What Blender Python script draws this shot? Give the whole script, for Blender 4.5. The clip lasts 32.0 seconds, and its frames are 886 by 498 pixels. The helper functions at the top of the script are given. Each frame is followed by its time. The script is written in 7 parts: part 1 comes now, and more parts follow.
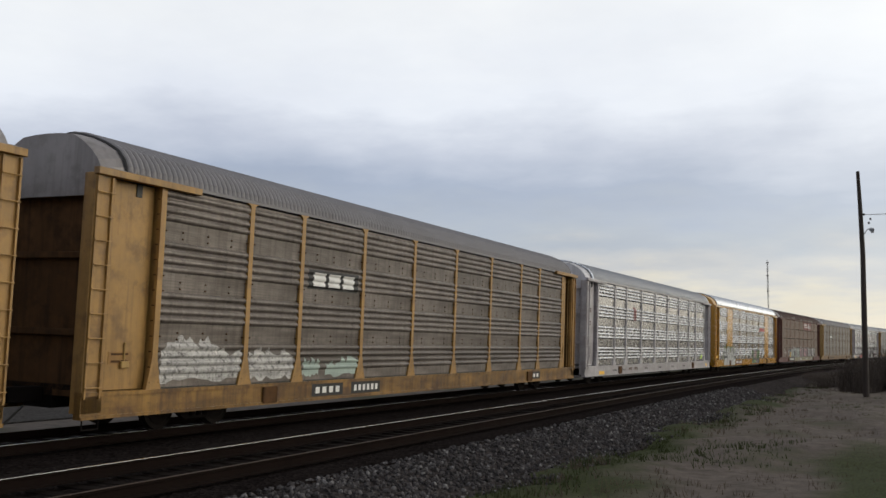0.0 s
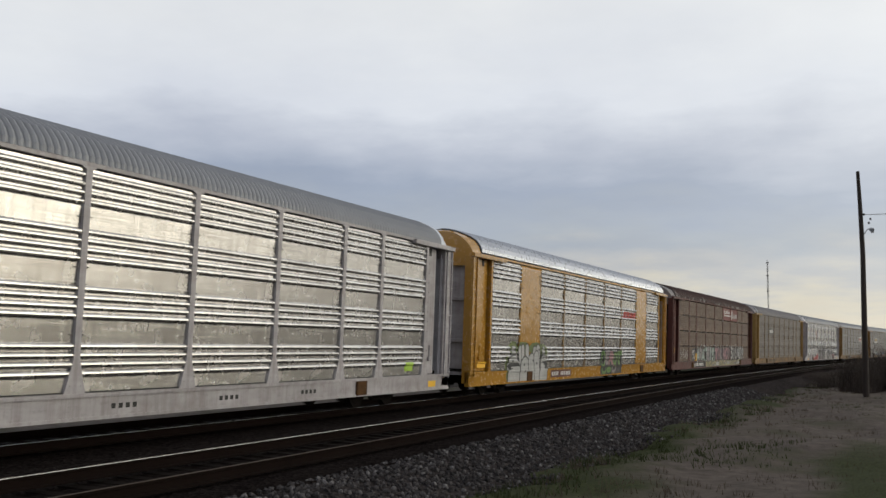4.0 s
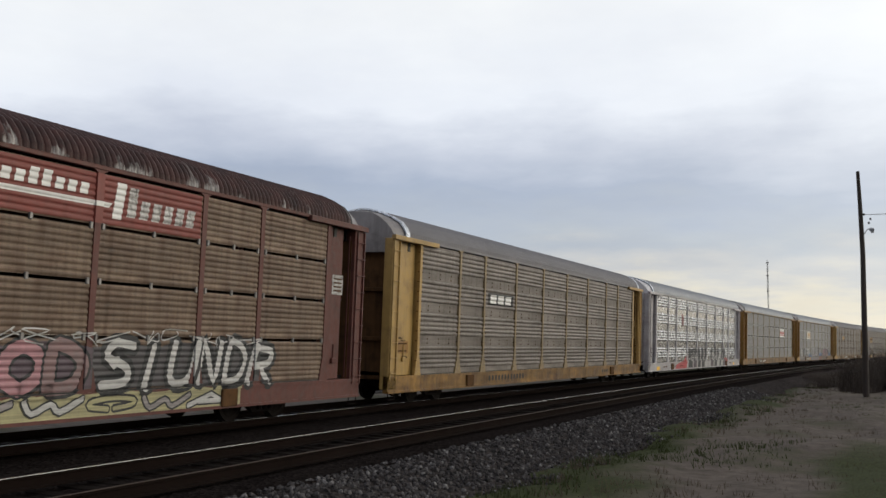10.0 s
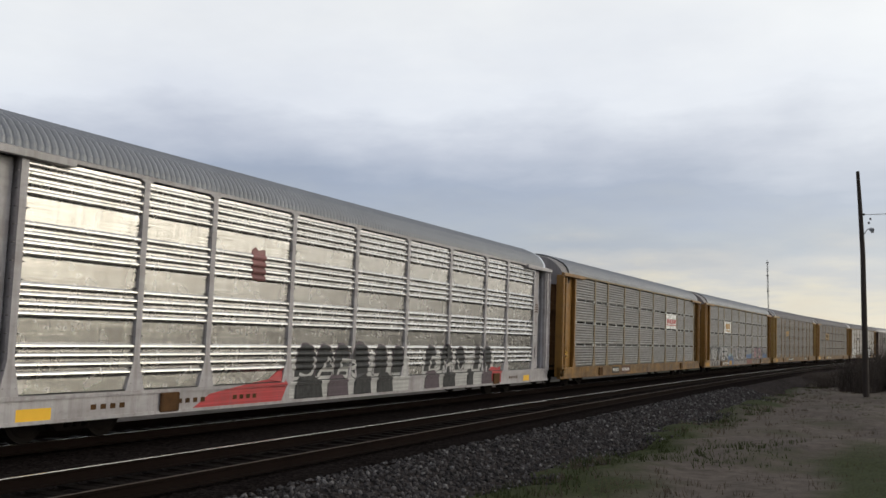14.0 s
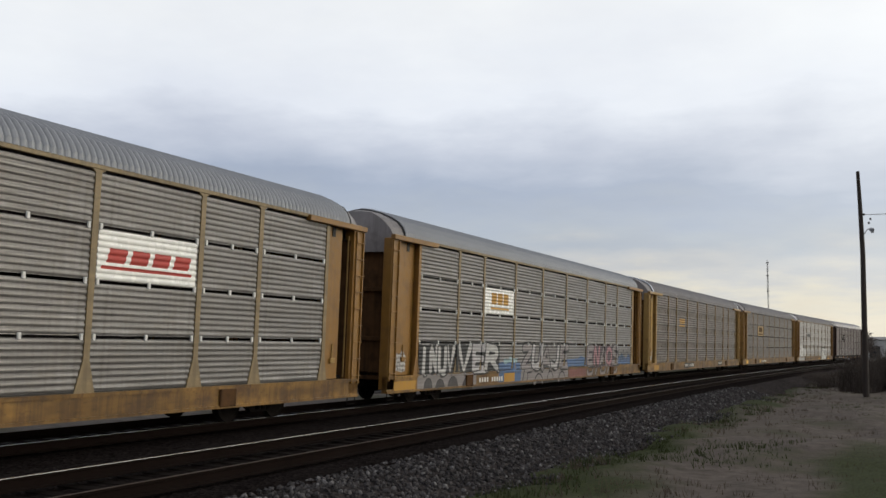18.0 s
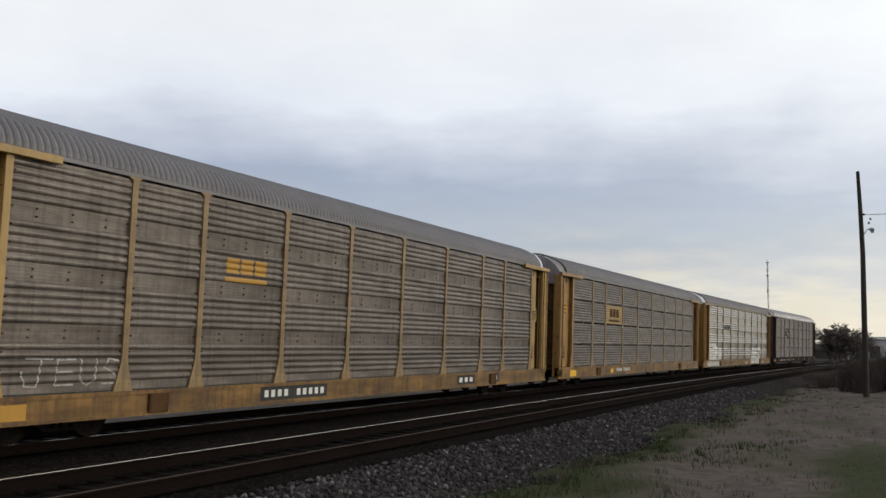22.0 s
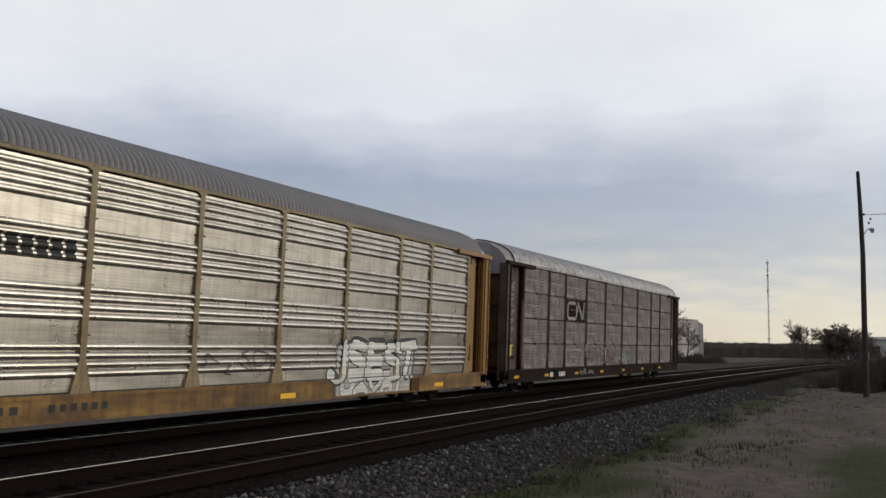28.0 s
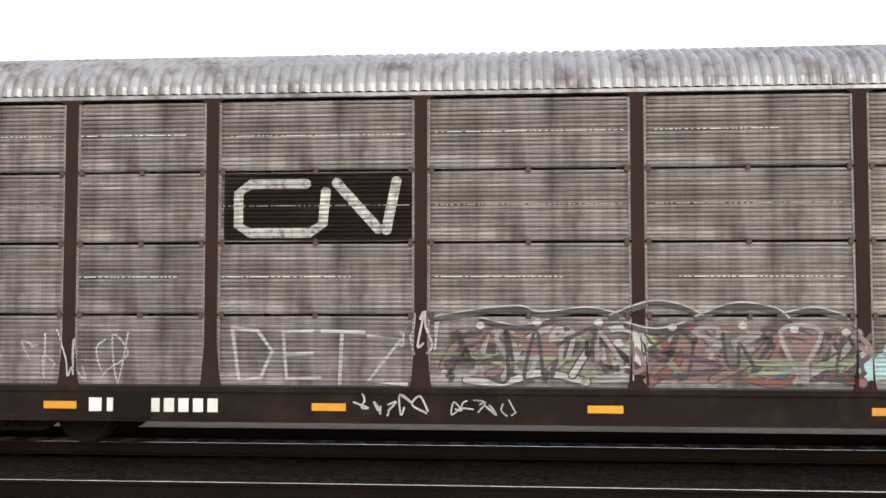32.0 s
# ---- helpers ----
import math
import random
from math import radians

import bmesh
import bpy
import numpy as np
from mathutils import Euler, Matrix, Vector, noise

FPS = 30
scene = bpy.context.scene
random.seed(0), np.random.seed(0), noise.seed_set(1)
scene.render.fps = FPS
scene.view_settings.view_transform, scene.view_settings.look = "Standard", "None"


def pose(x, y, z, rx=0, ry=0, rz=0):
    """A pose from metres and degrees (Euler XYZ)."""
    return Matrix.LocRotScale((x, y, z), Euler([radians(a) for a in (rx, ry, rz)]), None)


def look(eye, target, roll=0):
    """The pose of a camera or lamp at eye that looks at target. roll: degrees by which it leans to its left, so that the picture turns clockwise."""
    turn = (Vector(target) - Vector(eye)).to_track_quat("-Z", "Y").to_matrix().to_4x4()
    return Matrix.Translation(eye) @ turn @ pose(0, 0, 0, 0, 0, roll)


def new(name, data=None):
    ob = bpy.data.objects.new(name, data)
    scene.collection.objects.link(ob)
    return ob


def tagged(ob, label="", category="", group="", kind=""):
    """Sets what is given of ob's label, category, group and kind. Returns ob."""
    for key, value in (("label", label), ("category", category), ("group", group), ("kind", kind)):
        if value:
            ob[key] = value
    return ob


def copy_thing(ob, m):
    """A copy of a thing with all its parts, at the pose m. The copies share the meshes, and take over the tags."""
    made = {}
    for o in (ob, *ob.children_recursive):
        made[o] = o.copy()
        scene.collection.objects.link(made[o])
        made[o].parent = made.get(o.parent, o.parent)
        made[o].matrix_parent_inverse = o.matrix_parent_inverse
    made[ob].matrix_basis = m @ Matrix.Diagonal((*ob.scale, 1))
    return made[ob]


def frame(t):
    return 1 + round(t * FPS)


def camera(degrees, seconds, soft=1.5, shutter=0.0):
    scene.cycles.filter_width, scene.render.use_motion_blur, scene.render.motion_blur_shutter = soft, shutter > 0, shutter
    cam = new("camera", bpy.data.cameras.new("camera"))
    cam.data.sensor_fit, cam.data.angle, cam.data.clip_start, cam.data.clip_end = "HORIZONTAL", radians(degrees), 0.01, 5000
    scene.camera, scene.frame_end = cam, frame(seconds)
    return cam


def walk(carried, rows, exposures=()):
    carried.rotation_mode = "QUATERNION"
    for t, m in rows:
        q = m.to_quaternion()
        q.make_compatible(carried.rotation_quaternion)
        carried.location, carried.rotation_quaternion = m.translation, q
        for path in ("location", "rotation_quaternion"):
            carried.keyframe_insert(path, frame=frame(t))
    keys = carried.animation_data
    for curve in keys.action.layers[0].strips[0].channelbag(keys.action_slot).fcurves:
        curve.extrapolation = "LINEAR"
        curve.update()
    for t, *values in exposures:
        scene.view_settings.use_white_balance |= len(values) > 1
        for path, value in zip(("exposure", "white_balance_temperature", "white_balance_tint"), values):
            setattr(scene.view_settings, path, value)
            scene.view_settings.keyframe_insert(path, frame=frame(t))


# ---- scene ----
# The world's y runs along the train's track where it passes the camera, x towards the camera's side, z = 0 is the top of the rail.
R_CURVE = 1359.3          # radius of the curve, bending towards the camera's side
NEAR = 4.84               # between the two tracks' centre lines
EYE = (14.06, 0.0, 1.745)
HEADING = 24.84           # the camera's first heading, left of the track's
LEVEL = Matrix.Rotation(-0.00419, 4, "X")


def aim(yaw, pitch, roll):
    turn = LEVEL @ pose(0, 0, 0, 0, 0, HEADING + yaw) @ pose(0, 0, 0, 90 + pitch) @ pose(0, 0, 0, 0, 0, -roll)
    return Matrix.Translation(EYE) @ turn


cam = camera(50.42, 32.0, soft=1.5)
walk(cam, [(0.0, aim(0, 5.99, -0.79)), (30.2, aim(0, 5.99, -0.79)), (30.3, aim(0.05, 6.03, -0.75)), (30.4, aim(0.25, 6.08, -0.70)),
           (30.5, aim(1.56, 6.12, -0.6)), (30.6, aim(3.56, 6.15, -0.5)), (30.7, aim(6.5, 6.12, -0.42)), (30.8, aim(10.06, 6.02, -0.35)), (31.0, aim(18.46, 5.70, -0.32)),
           (31.2, aim(28.09, 5.49, -0.54)), (31.4, aim(38.9, 5.15, -0.6)), (31.6, aim(49.69, 4.78, -0.64)),
           (31.8, aim(60.0, 4.48, -0.5)), (32.0, aim(69.28, 4.23, -0.35))],
     exposures=[(0.0, -0.06), (2.5, -0.12), (4.6, -0.28), (7.3, -0.26), (7.9, -0.08), (9.0, -0.04), (13.0, -0.09), (15.4, -0.18), (17.0, -0.09), (24.0, -0.06), (26.5, -0.12), (28.0, -0.2), (29.4, -0.1), (30.4, -0.06), (30.7, -0.08), (31.0, -0.08), (31.2, 0.0), (31.4, 0.25), (31.7, 0.74), (32.0, 1.1)])


def along(s, side=0.0):
    """The point at s metres along the train's track, side metres towards the camera, and the heading there (radians, clockwise)."""
    a = s / R_CURVE
    r = R_CURVE - side
    return R_CURVE - r * math.cos(a), r * math.sin(a), a


# ---- light ----
SUN_TURN, SUN_HEIGHT = 60.0, 14.0      # clockwise from y; elevation
world = bpy.data.worlds.new("evening_sky")
scene.world = world
world.use_nodes = True


class Nodes:
    """Short hand for building node trees."""

    def __init__(self, tree):
        self.tree = tree
        tree.nodes.clear()

    def add(self, kind, ins=None, **props):
        n = self.tree.nodes.new(kind)
        for k, v in props.items():
            if k == "operation": n.operation = v
            elif k == "blend": n.blend_type = v
            elif k == "data": n.data_type = v
            elif k == "sky": n.sky_type = v
            elif k == "feature": n.feature = v
            elif k == "interp": n.interpolation_type = v
        for k, v in (ins or {}).items():
            sock = n.inputs[k]
            if isinstance(v, bpy.types.NodeSocket): self.tree.links.new(v, sock)
            else: sock.default_value = v
        return n

    def math(self, op, a, b=0.0, c=None):
        ins = {0: a, 1: b}
        if c is not None: ins[2] = c
        return self.add("ShaderNodeMath", ins, operation=op).outputs[0]

    def mix(self, f, a, b, blend="MIX"):
        n = self.add("ShaderNodeMix", {0: f, 6: a, 7: b}, data="RGBA", blend=blend)
        return n.outputs[2]

    def ramp(self, f, stops):
        n = self.add("ShaderNodeValToRGB", {0: f})
        e = n.color_ramp.elements
        while len(e) < len(stops): e.new(0.5)
        for k, (p, c) in zip(e, stops):
            k.position, k.color = p, (c if len(c) == 4 else (*c, 1)) if isinstance(c, tuple) else (c, c, c, 1)
        return n.outputs[0]

    def noise(self, vec, scale, detail=3.0, rough=0.55, out=0):
        return self.add("ShaderNodeTexNoise", {"Vector": vec, "Scale": scale, "Detail": detail, "Roughness": rough}).outputs[out]

    def span(self, f, a, b, lo=0.0, hi=1.0):
        return self.add("ShaderNodeMapRange", {0: f, 1: a, 2: b, 3: lo, 4: hi}).outputs[0]

    def mapped(self, vec, scale):
        return self.add("ShaderNodeMapping", {"Vector": vec, "Scale": scale}).outputs[0]


def make_sky():
    n = Nodes(world.node_tree)
    way = n.add("ShaderNodeTexCoord").outputs["Generated"]
    xyz = n.add("ShaderNodeSeparateXYZ", {0: way}).outputs
    up = n.math("MAXIMUM", xyz[2], 0.0)
    lift = n.math("ADD", up, 0.16)
    flat = n.add("ShaderNodeCombineXYZ", {0: n.math("DIVIDE", xyz[0], lift), 1: n.math("DIVIDE", xyz[1], lift), 2: 0.0}).outputs[0]
    big = n.noise(flat, 0.55, 4.0, 0.5)
    fine = n.noise(flat, 2.4, 5.0, 0.55)
    streak = n.noise(n.mapped(way, (1.5, 1.5, 26.0)), 1.6, 3.0, 0.5)
    h = n.math("ADD", up, n.math("MULTIPLY", n.math("SUBTRACT", big, 0.5), 0.17))
    h = n.math("ADD", h, n.math("MULTIPLY", n.math("SUBTRACT", fine, 0.5), 0.10))
    h = n.math("ADD", h, n.math("MULTIPLY", n.math("SUBTRACT", streak, 0.5), 0.03))
    cloud = n.ramp(h, [(0.0, (0.78, 0.70, 0.57)), (0.036, (0.79, 0.74, 0.62)), (0.066, (0.59, 0.60, 0.62)), (0.10, (0.475, 0.525, 0.605)),
                       (0.155, (0.415, 0.48, 0.615)), (0.205, (0.60, 0.65, 0.77)), (0.25, (0.83, 0.875, 0.97)), (0.36, (0.94, 0.965, 1.0)), (0.60, (0.52, 0.545, 0.61)), (1.0, (0.30, 0.32, 0.37))])
    puff = n.noise(flat, 1.15, 5.0, 0.6)
    cloud = n.mix(1.0, cloud, n.ramp(puff, [(0.36, (0.93, 0.935, 0.955)), (0.62, (1.03, 1.03, 1.03))]), "MULTIPLY")
    a = radians(SUN_TURN)
    toward = n.add("ShaderNodeVectorMath", {0: way, 1: (math.sin(a) * math.cos(radians(SUN_HEIGHT)), math.cos(a) * math.cos(radians(SUN_HEIGHT)), math.sin(radians(SUN_HEIGHT)))}, operation="DOT_PRODUCT").outputs[1]
    glow = n.math("POWER", n.math("MAXIMUM", toward, 0.0), 22.0)
    wide = n.math("MULTIPLY", n.math("POWER", n.math("MAXIMUM", toward, 0.0), 2.0), 0.52)
    cloud = n.mix(wide, cloud, (1.65, 1.64, 1.54, 1))
    cloud = n.mix(n.math("MULTIPLY", glow, 0.85), cloud, (6.4, 6.0, 5.0, 1))
    sky = n.add("ShaderNodeTexSky", sky="NISHITA")
    sky.sun_disc, sky.sun_elevation, sky.sun_rotation = False, radians(SUN_HEIGHT), radians(SUN_TURN)
    clear = n.mix(1.0, sky.outputs[0], (0.08, 0.08, 0.08, 1), "MULTIPLY")
    shade = n.mix(0.93, clear, n.mix(1.0, cloud, (1.065, 1.06, 1.035, 1), "MULTIPLY"))
    low = n.span(xyz[2], -0.02, 0.0)
    shade = n.mix(low, (0.05, 0.05, 0.045, 1), shade)
    back = n.add("ShaderNodeBackground", {0: shade, 1: 1.0})
    n.add("ShaderNodeOutputWorld", {0: back.outputs[0]})


make_sky()
sun = new("sun", bpy.data.lights.new("sun", "SUN"))
sun.data.energy, sun.data.angle, sun.data.color = 0.12, radians(20), (1.0, 0.88, 0.72)
sun.matrix_world = look((0, 0, 30), (-30 * math.sin(radians(SUN_TURN)) * 5, -30 * math.cos(radians(SUN_TURN)) * 5, 30 - 150 * math.tan(radians(SUN_HEIGHT + 8))))


# ---- materials ----
def surface(name, colour, rough=0.7, metal=0.0, grain=0.25, grain_scale=6.0, stain=None, stain_amount=0.0, streak=0.0, bump=0.0, bump_scale=40.0, spec=0.4, vary=0.0, lines=0.0, run=5.0, uneven=0.12, coords="Object", blotch=0.0, holes=0.0):
    """A painted, metal or mineral surface: two scales of mottling, stains, vertical streaks, bump."""
    m = bpy.data.materials.new(name)
    m.use_nodes = True
    n = Nodes(m.node_tree)
    at = n.add("ShaderNodeTexCoord").outputs[coords]
    base = (*colour, 1)
    big = n.noise(at, grain_scale * 0.15, 4.0)
    fine = n.noise(at, grain_scale, 5.0)
    f = n.math("ADD", n.math("MULTIPLY", big, 0.6), n.math("MULTIPLY", fine, 0.4))
    lo, hi = tuple(c * (1 - grain) for c in colour), tuple(min(1, c * (1 + grain)) for c in colour)
    col = n.ramp(f, [(0.3, lo), (0.7, hi)])
    if vary:
        rnd = n.add("ShaderNodeObjectInfo").outputs["Random"]
        col = n.mix(1.0, col, n.ramp(rnd, [(0.0, (1 - vary,) * 3), (1.0, (1.0,) * 3)]), "MULTIPLY")
    if streak:
        drip = n.noise(n.mapped(at, (run, run, 0.35)), 1.3, 4.0, 0.6)
        col = n.mix(n.span(drip, 0.48, 0.75, 0.0, streak), col, (*(stain or tuple(c * 0.35 for c in colour)), 1))
    if lines:
        row = n.noise(n.mapped(at, (1.0, 0.22, 21.0)), 1.7, 1.5, 0.5)
        col = n.mix(1.0, col, n.ramp(row, [(0.32, (1 - lines,) * 3), (0.68, (1 + lines * 0.6,) * 3)]), "MULTIPLY")
    if blotch:
        band = n.noise(n.mapped(at, (0.5, 0.28, 1.5)), 1.6, 3.0, 0.55)
        speck = n.noise(n.mapped(at, (3.0, 3.0, 9.0)), 1.5, 4.0, 0.7)
        col = n.mix(1.0, col, n.ramp(band, [(0.36, (1 - blotch, 1 - blotch * 1.06, 1 - blotch * 1.12)), (0.62, (1 + blotch * 0.3,) * 3)]), "MULTIPLY")
        drop = n.noise(n.mapped(at, (5.0, 5.0, 0.16)), 1.4, 3.0, 0.6)
        col = n.mix(1.0, col, n.ramp(drop, [(0.34, (1 - blotch * 0.7, 1 - blotch * 0.74, 1 - blotch * 0.78)), (0.52, (1.0,) * 3)]), "MULTIPLY")
        col = n.mix(1.0, col, n.ramp(speck, [(0.30, (1 - blotch * 0.8,) * 3), (0.46, (1.0,) * 3)]), "MULTIPLY")
    if holes:
        yz = n.add("ShaderNodeSeparateXYZ", {0: at}).outputs
        dot = n.math("MULTIPLY", n.math("SINE", n.math("MULTIPLY", yz[1], math.tau / 0.05)), n.math("SINE", n.math("MULTIPLY", yz[2], math.tau / 0.056)))
        col = n.mix(n.span(dot, 0.35, 0.8, 0.0, holes), col, tuple(c * 0.12 for c in colour) + (1,))
    if stain_amount:
        spot = n.noise(at, grain_scale * 0.4, 6.0, 0.65)
        col = n.mix(n.span(spot, 0.5, 0.68, 0.0, stain_amount), col, (*(stain or tuple(c * 0.4 for c in colour)), 1))
    r = n.span(fine, 0.3, 0.7, max(0.05, rough - uneven), min(1, rough + uneven))
    ins = {"Base Color": col, "Roughness": r, "Metallic": metal, "Specular IOR Level": spec}
    if bump:
        ins["Normal"] = n.add("ShaderNodeBump", {"Strength": bump, "Distance": 0.02, "Height": n.noise(at, bump_scale, 4.0)}).outputs[0]
    n.add("ShaderNodeOutputMaterial", {0: n.add("ShaderNodeBsdfPrincipled", ins).outputs[0]})
    return m


YELLOW = surface("yellow_car_paint", (0.245, 0.124, 0.026), 0.45, grain=0.18, stain=(0.10, 0.055, 0.03), stain_amount=0.35, streak=0.35, bump=0.1)
YELLOW_PALE = surface("faded_yellow_paint", (0.36, 0.228, 0.074), 0.5, grain=0.18, stain=(0.12, 0.07, 0.04), stain_amount=0.4, streak=0.4, bump=0.1)
GOLD = surface("fresh_yellow_paint", (0.40, 0.205, 0.030), 0.22, spec=0.8, bump_scale=3.0, grain=0.12, stain=(0.2, 0.10, 0.03), stain_amount=0.2, streak=0.15, bump=0.5)
WHITE = surface("dirty_white_paint", (0.41, 0.39, 0.405), 0.45, grain=0.14, blotch=0.2, stain=(0.17, 0.125, 0.11), stain_amount=0.35, streak=0.35, bump=0.08)
OXIDE = surface("oxide_red_paint", (0.092, 0.028, 0.022), 0.6, grain=0.25, stain=(0.03, 0.02, 0.018), stain_amount=0.4, streak=0.4, bump=0.15)
LAST_DOOR = surface("worn_brown_door_paint", (0.085, 0.058, 0.046), 0.75, grain=0.3, stain=(0.03, 0.02, 0.016), stain_amount=0.5, streak=0.5, blotch=0.3)
LAST_BROWN = surface("dark_brown_paint", (0.030, 0.0165, 0.014), 0.9, spec=0.12, grain=0.25, stain=(0.02, 0.016, 0.014), stain_amount=0.4, streak=0.3, bump=0.15)
ZINC = surface("bright_galvanised_sheet", (0.56, 0.53, 0.50), 0.30, 0.9, blotch=0.24, grain=0.06, grain_scale=3.0, lines=0.16, uneven=0.04, streak=0.25, stain=(0.22, 0.19, 0.16), stain_amount=0.2, vary=0.15)
ZINC_SHINY = surface("shiny_galvanised_sheet", (0.72, 0.705, 0.69), 0.26, 0.95, blotch=0.16, grain=0.04, grain_scale=3.0, lines=0.14, uneven=0.03, streak=0.18, stain=(0.34, 0.32, 0.29), vary=0.14)
POST_DULL = surface("grimy_faded_yellow_paint", (0.275, 0.185, 0.085), 0.55, grain=0.25, stain=(0.10, 0.075, 0.055), stain_amount=0.6, streak=0.5, blotch=0.3)
SILL_YELLOW = surface("grimy_yellow_sill_paint", (0.230, 0.122, 0.026), 0.5, grain=0.3, grain_scale=3.0, stain=(0.045, 0.017, 0.010), stain_amount=0.75, streak=0.55, blotch=0.45, bump=0.1)
SILL_LAST = surface("black_brown_sill_paint", (0.016, 0.011, 0.010), 0.8, grain=0.3, stain=(0.05, 0.032, 0.026), stain_amount=0.35, spec=0.05)
YELLOW_RUST = surface("rusty_faded_yellow_paint", (0.31, 0.175, 0.052), 0.5, grain=0.25, stain=(0.07, 0.035, 0.02), stain_amount=0.5, streak=0.5, bump=0.1)
ZINC_PALE = surface("pale_weathered_sheet", (0.205, 0.178, 0.160), 0.5, 0.2, grain=0.2, blotch=0.4, stain=(0.17, 0.15, 0.13), stain_amount=0.4, streak=0.45, lines=0.2, bump=0.1, vary=0.15)
ZINC_DULL = surface("weathered_galvanised_sheet", (0.178, 0.152, 0.136), 0.45, 0.3, grain=0.22, blotch=0.42, stain=(0.07, 0.058, 0.05), stain_amount=0.45, streak=0.45, bump=0.15, lines=0.2, vary=0.15)
ZINC_GREY = surface("grey_galvanised_sheet", (0.245, 0.237, 0.235), 0.42, 0.5, grain=0.16, blotch=0.22, stain=(0.16, 0.14, 0.12), stain_amount=0.35, streak=0.35, bump=0.12, lines=0.22, vary=0.12)
ZINC_BROWN = surface("grimy_brown_sheet", (0.200, 0.142, 0.102), 0.6, 0.15, blotch=0.3, grain=0.25, stain=(0.070, 0.032, 0.020), stain_amount=0.4, streak=0.75, run=2.4, bump=0.2, lines=0.18, vary=0.15)
ZINC_LAST = surface("grimy_grey_sheet", (0.335, 0.296, 0.296), 0.55, 0.10, grain=0.2, blotch=0.34, holes=0.35, stain=(0.060, 0.034, 0.029), stain_amount=0.45, streak=0.95, run=1.9, lines=0.5, bump=0.1, vary=0.22)
ROOF = surface("grey_roof_sheet", (0.185, 0.178, 0.190), 0.6, 0.1, grain=0.14, stain=(0.15, 0.13, 0.12), stain_amount=0.2, bump=0.1)
ROOF_BRIGHT = surface("bright_roof_sheet", (0.52, 0.545, 0.60), 0.33, 0.7, grain=0.10, stain=(0.25, 0.25, 0.26), stain_amount=0.15, bump=0.08)
ROOF_ZINC = surface("ribbed_zinc_roof_sheet", (0.27, 0.28, 0.305), 0.5, 0.3, grain=0.10, stain=(0.19, 0.19, 0.20), stain_amount=0.15, bump=0.08)
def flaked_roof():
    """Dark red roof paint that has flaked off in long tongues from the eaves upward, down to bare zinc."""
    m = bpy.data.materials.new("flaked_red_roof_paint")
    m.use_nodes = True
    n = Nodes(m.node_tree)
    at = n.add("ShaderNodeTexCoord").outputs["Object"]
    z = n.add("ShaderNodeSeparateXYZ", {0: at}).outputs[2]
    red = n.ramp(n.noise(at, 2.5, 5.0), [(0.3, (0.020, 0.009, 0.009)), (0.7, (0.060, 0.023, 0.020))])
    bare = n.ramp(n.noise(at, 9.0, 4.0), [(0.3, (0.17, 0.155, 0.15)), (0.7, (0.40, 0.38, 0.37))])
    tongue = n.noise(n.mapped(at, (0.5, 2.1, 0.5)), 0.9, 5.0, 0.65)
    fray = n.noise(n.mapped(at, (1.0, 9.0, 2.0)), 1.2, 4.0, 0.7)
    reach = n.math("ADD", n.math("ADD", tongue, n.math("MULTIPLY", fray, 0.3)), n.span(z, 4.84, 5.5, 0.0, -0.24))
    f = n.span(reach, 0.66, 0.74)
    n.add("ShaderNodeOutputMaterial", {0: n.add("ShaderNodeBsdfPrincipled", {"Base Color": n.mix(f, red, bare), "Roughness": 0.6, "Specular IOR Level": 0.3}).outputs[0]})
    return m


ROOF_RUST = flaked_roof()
ROOF_LAST = surface("stained_roof_sheet", (0.31, 0.305, 0.325), 0.45, 0.4, grain=0.2, stain=(0.075, 0.048, 0.044), stain_amount=0.75, streak=0.55, bump=0.15)
END_GREY = surface("grey_end_sheet", (0.52, 0.51, 0.54), 0.55, 0.25, grain=0.18, stain=(0.09, 0.08, 0.075), stain_amount=0.3, streak=0.35, bump=0.1)
HOOD_GREY = surface("grimy_hood_sheet", (0.21, 0.195, 0.20), 0.5, 0.2, grain=0.2, stain=(0.07, 0.06, 0.055), stain_amount=0.4, streak=0.4, bump=0.1)
POST_TAN = surface("greyed_tan_post_paint", (0.25, 0.185, 0.100), 0.55, grain=0.25, stain=(0.10, 0.075, 0.055), stain_amount=0.5, streak=0.5, blotch=0.25)
POST_GOLD = surface("darkened_gold_post_paint", (0.20, 0.112, 0.026), 0.5, grain=0.25, stain=(0.06, 0.04, 0.02), stain_amount=0.4, streak=0.3)
END_BROWN = surface("grimy_end_door_paint", (0.088, 0.046, 0.021), 0.9, grain=0.3, stain=(0.020, 0.014, 0.011), stain_amount=0.55, streak=0.6, bump=0.15, spec=0.1)
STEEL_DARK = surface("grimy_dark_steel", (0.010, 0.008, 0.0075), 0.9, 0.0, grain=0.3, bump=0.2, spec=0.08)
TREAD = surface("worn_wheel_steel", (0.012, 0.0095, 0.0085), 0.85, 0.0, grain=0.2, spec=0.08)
BLACK = surface("black_paint", (0.018, 0.017, 0.017), 0.6, grain=0.2)
PAINT_WHITE = surface("white_stencil_paint", (0.68, 0.67, 0.65), 0.6, grain=0.12, stain=(0.3, 0.28, 0.26), stain_amount=0.3)
SIGN_WHITE = surface("glossy_white_sign_paint", (0.80, 0.79, 0.76), 0.25, grain=0.06, spec=0.7)
PAINT_CREAM = surface("worn_cream_paint", (0.46, 0.445, 0.43), 0.65, grain=0.35, grain_scale=22.0, stain=(0.06, 0.055, 0.05), stain_amount=1.0, lines=0.3, streak=0.4, run=12.0)
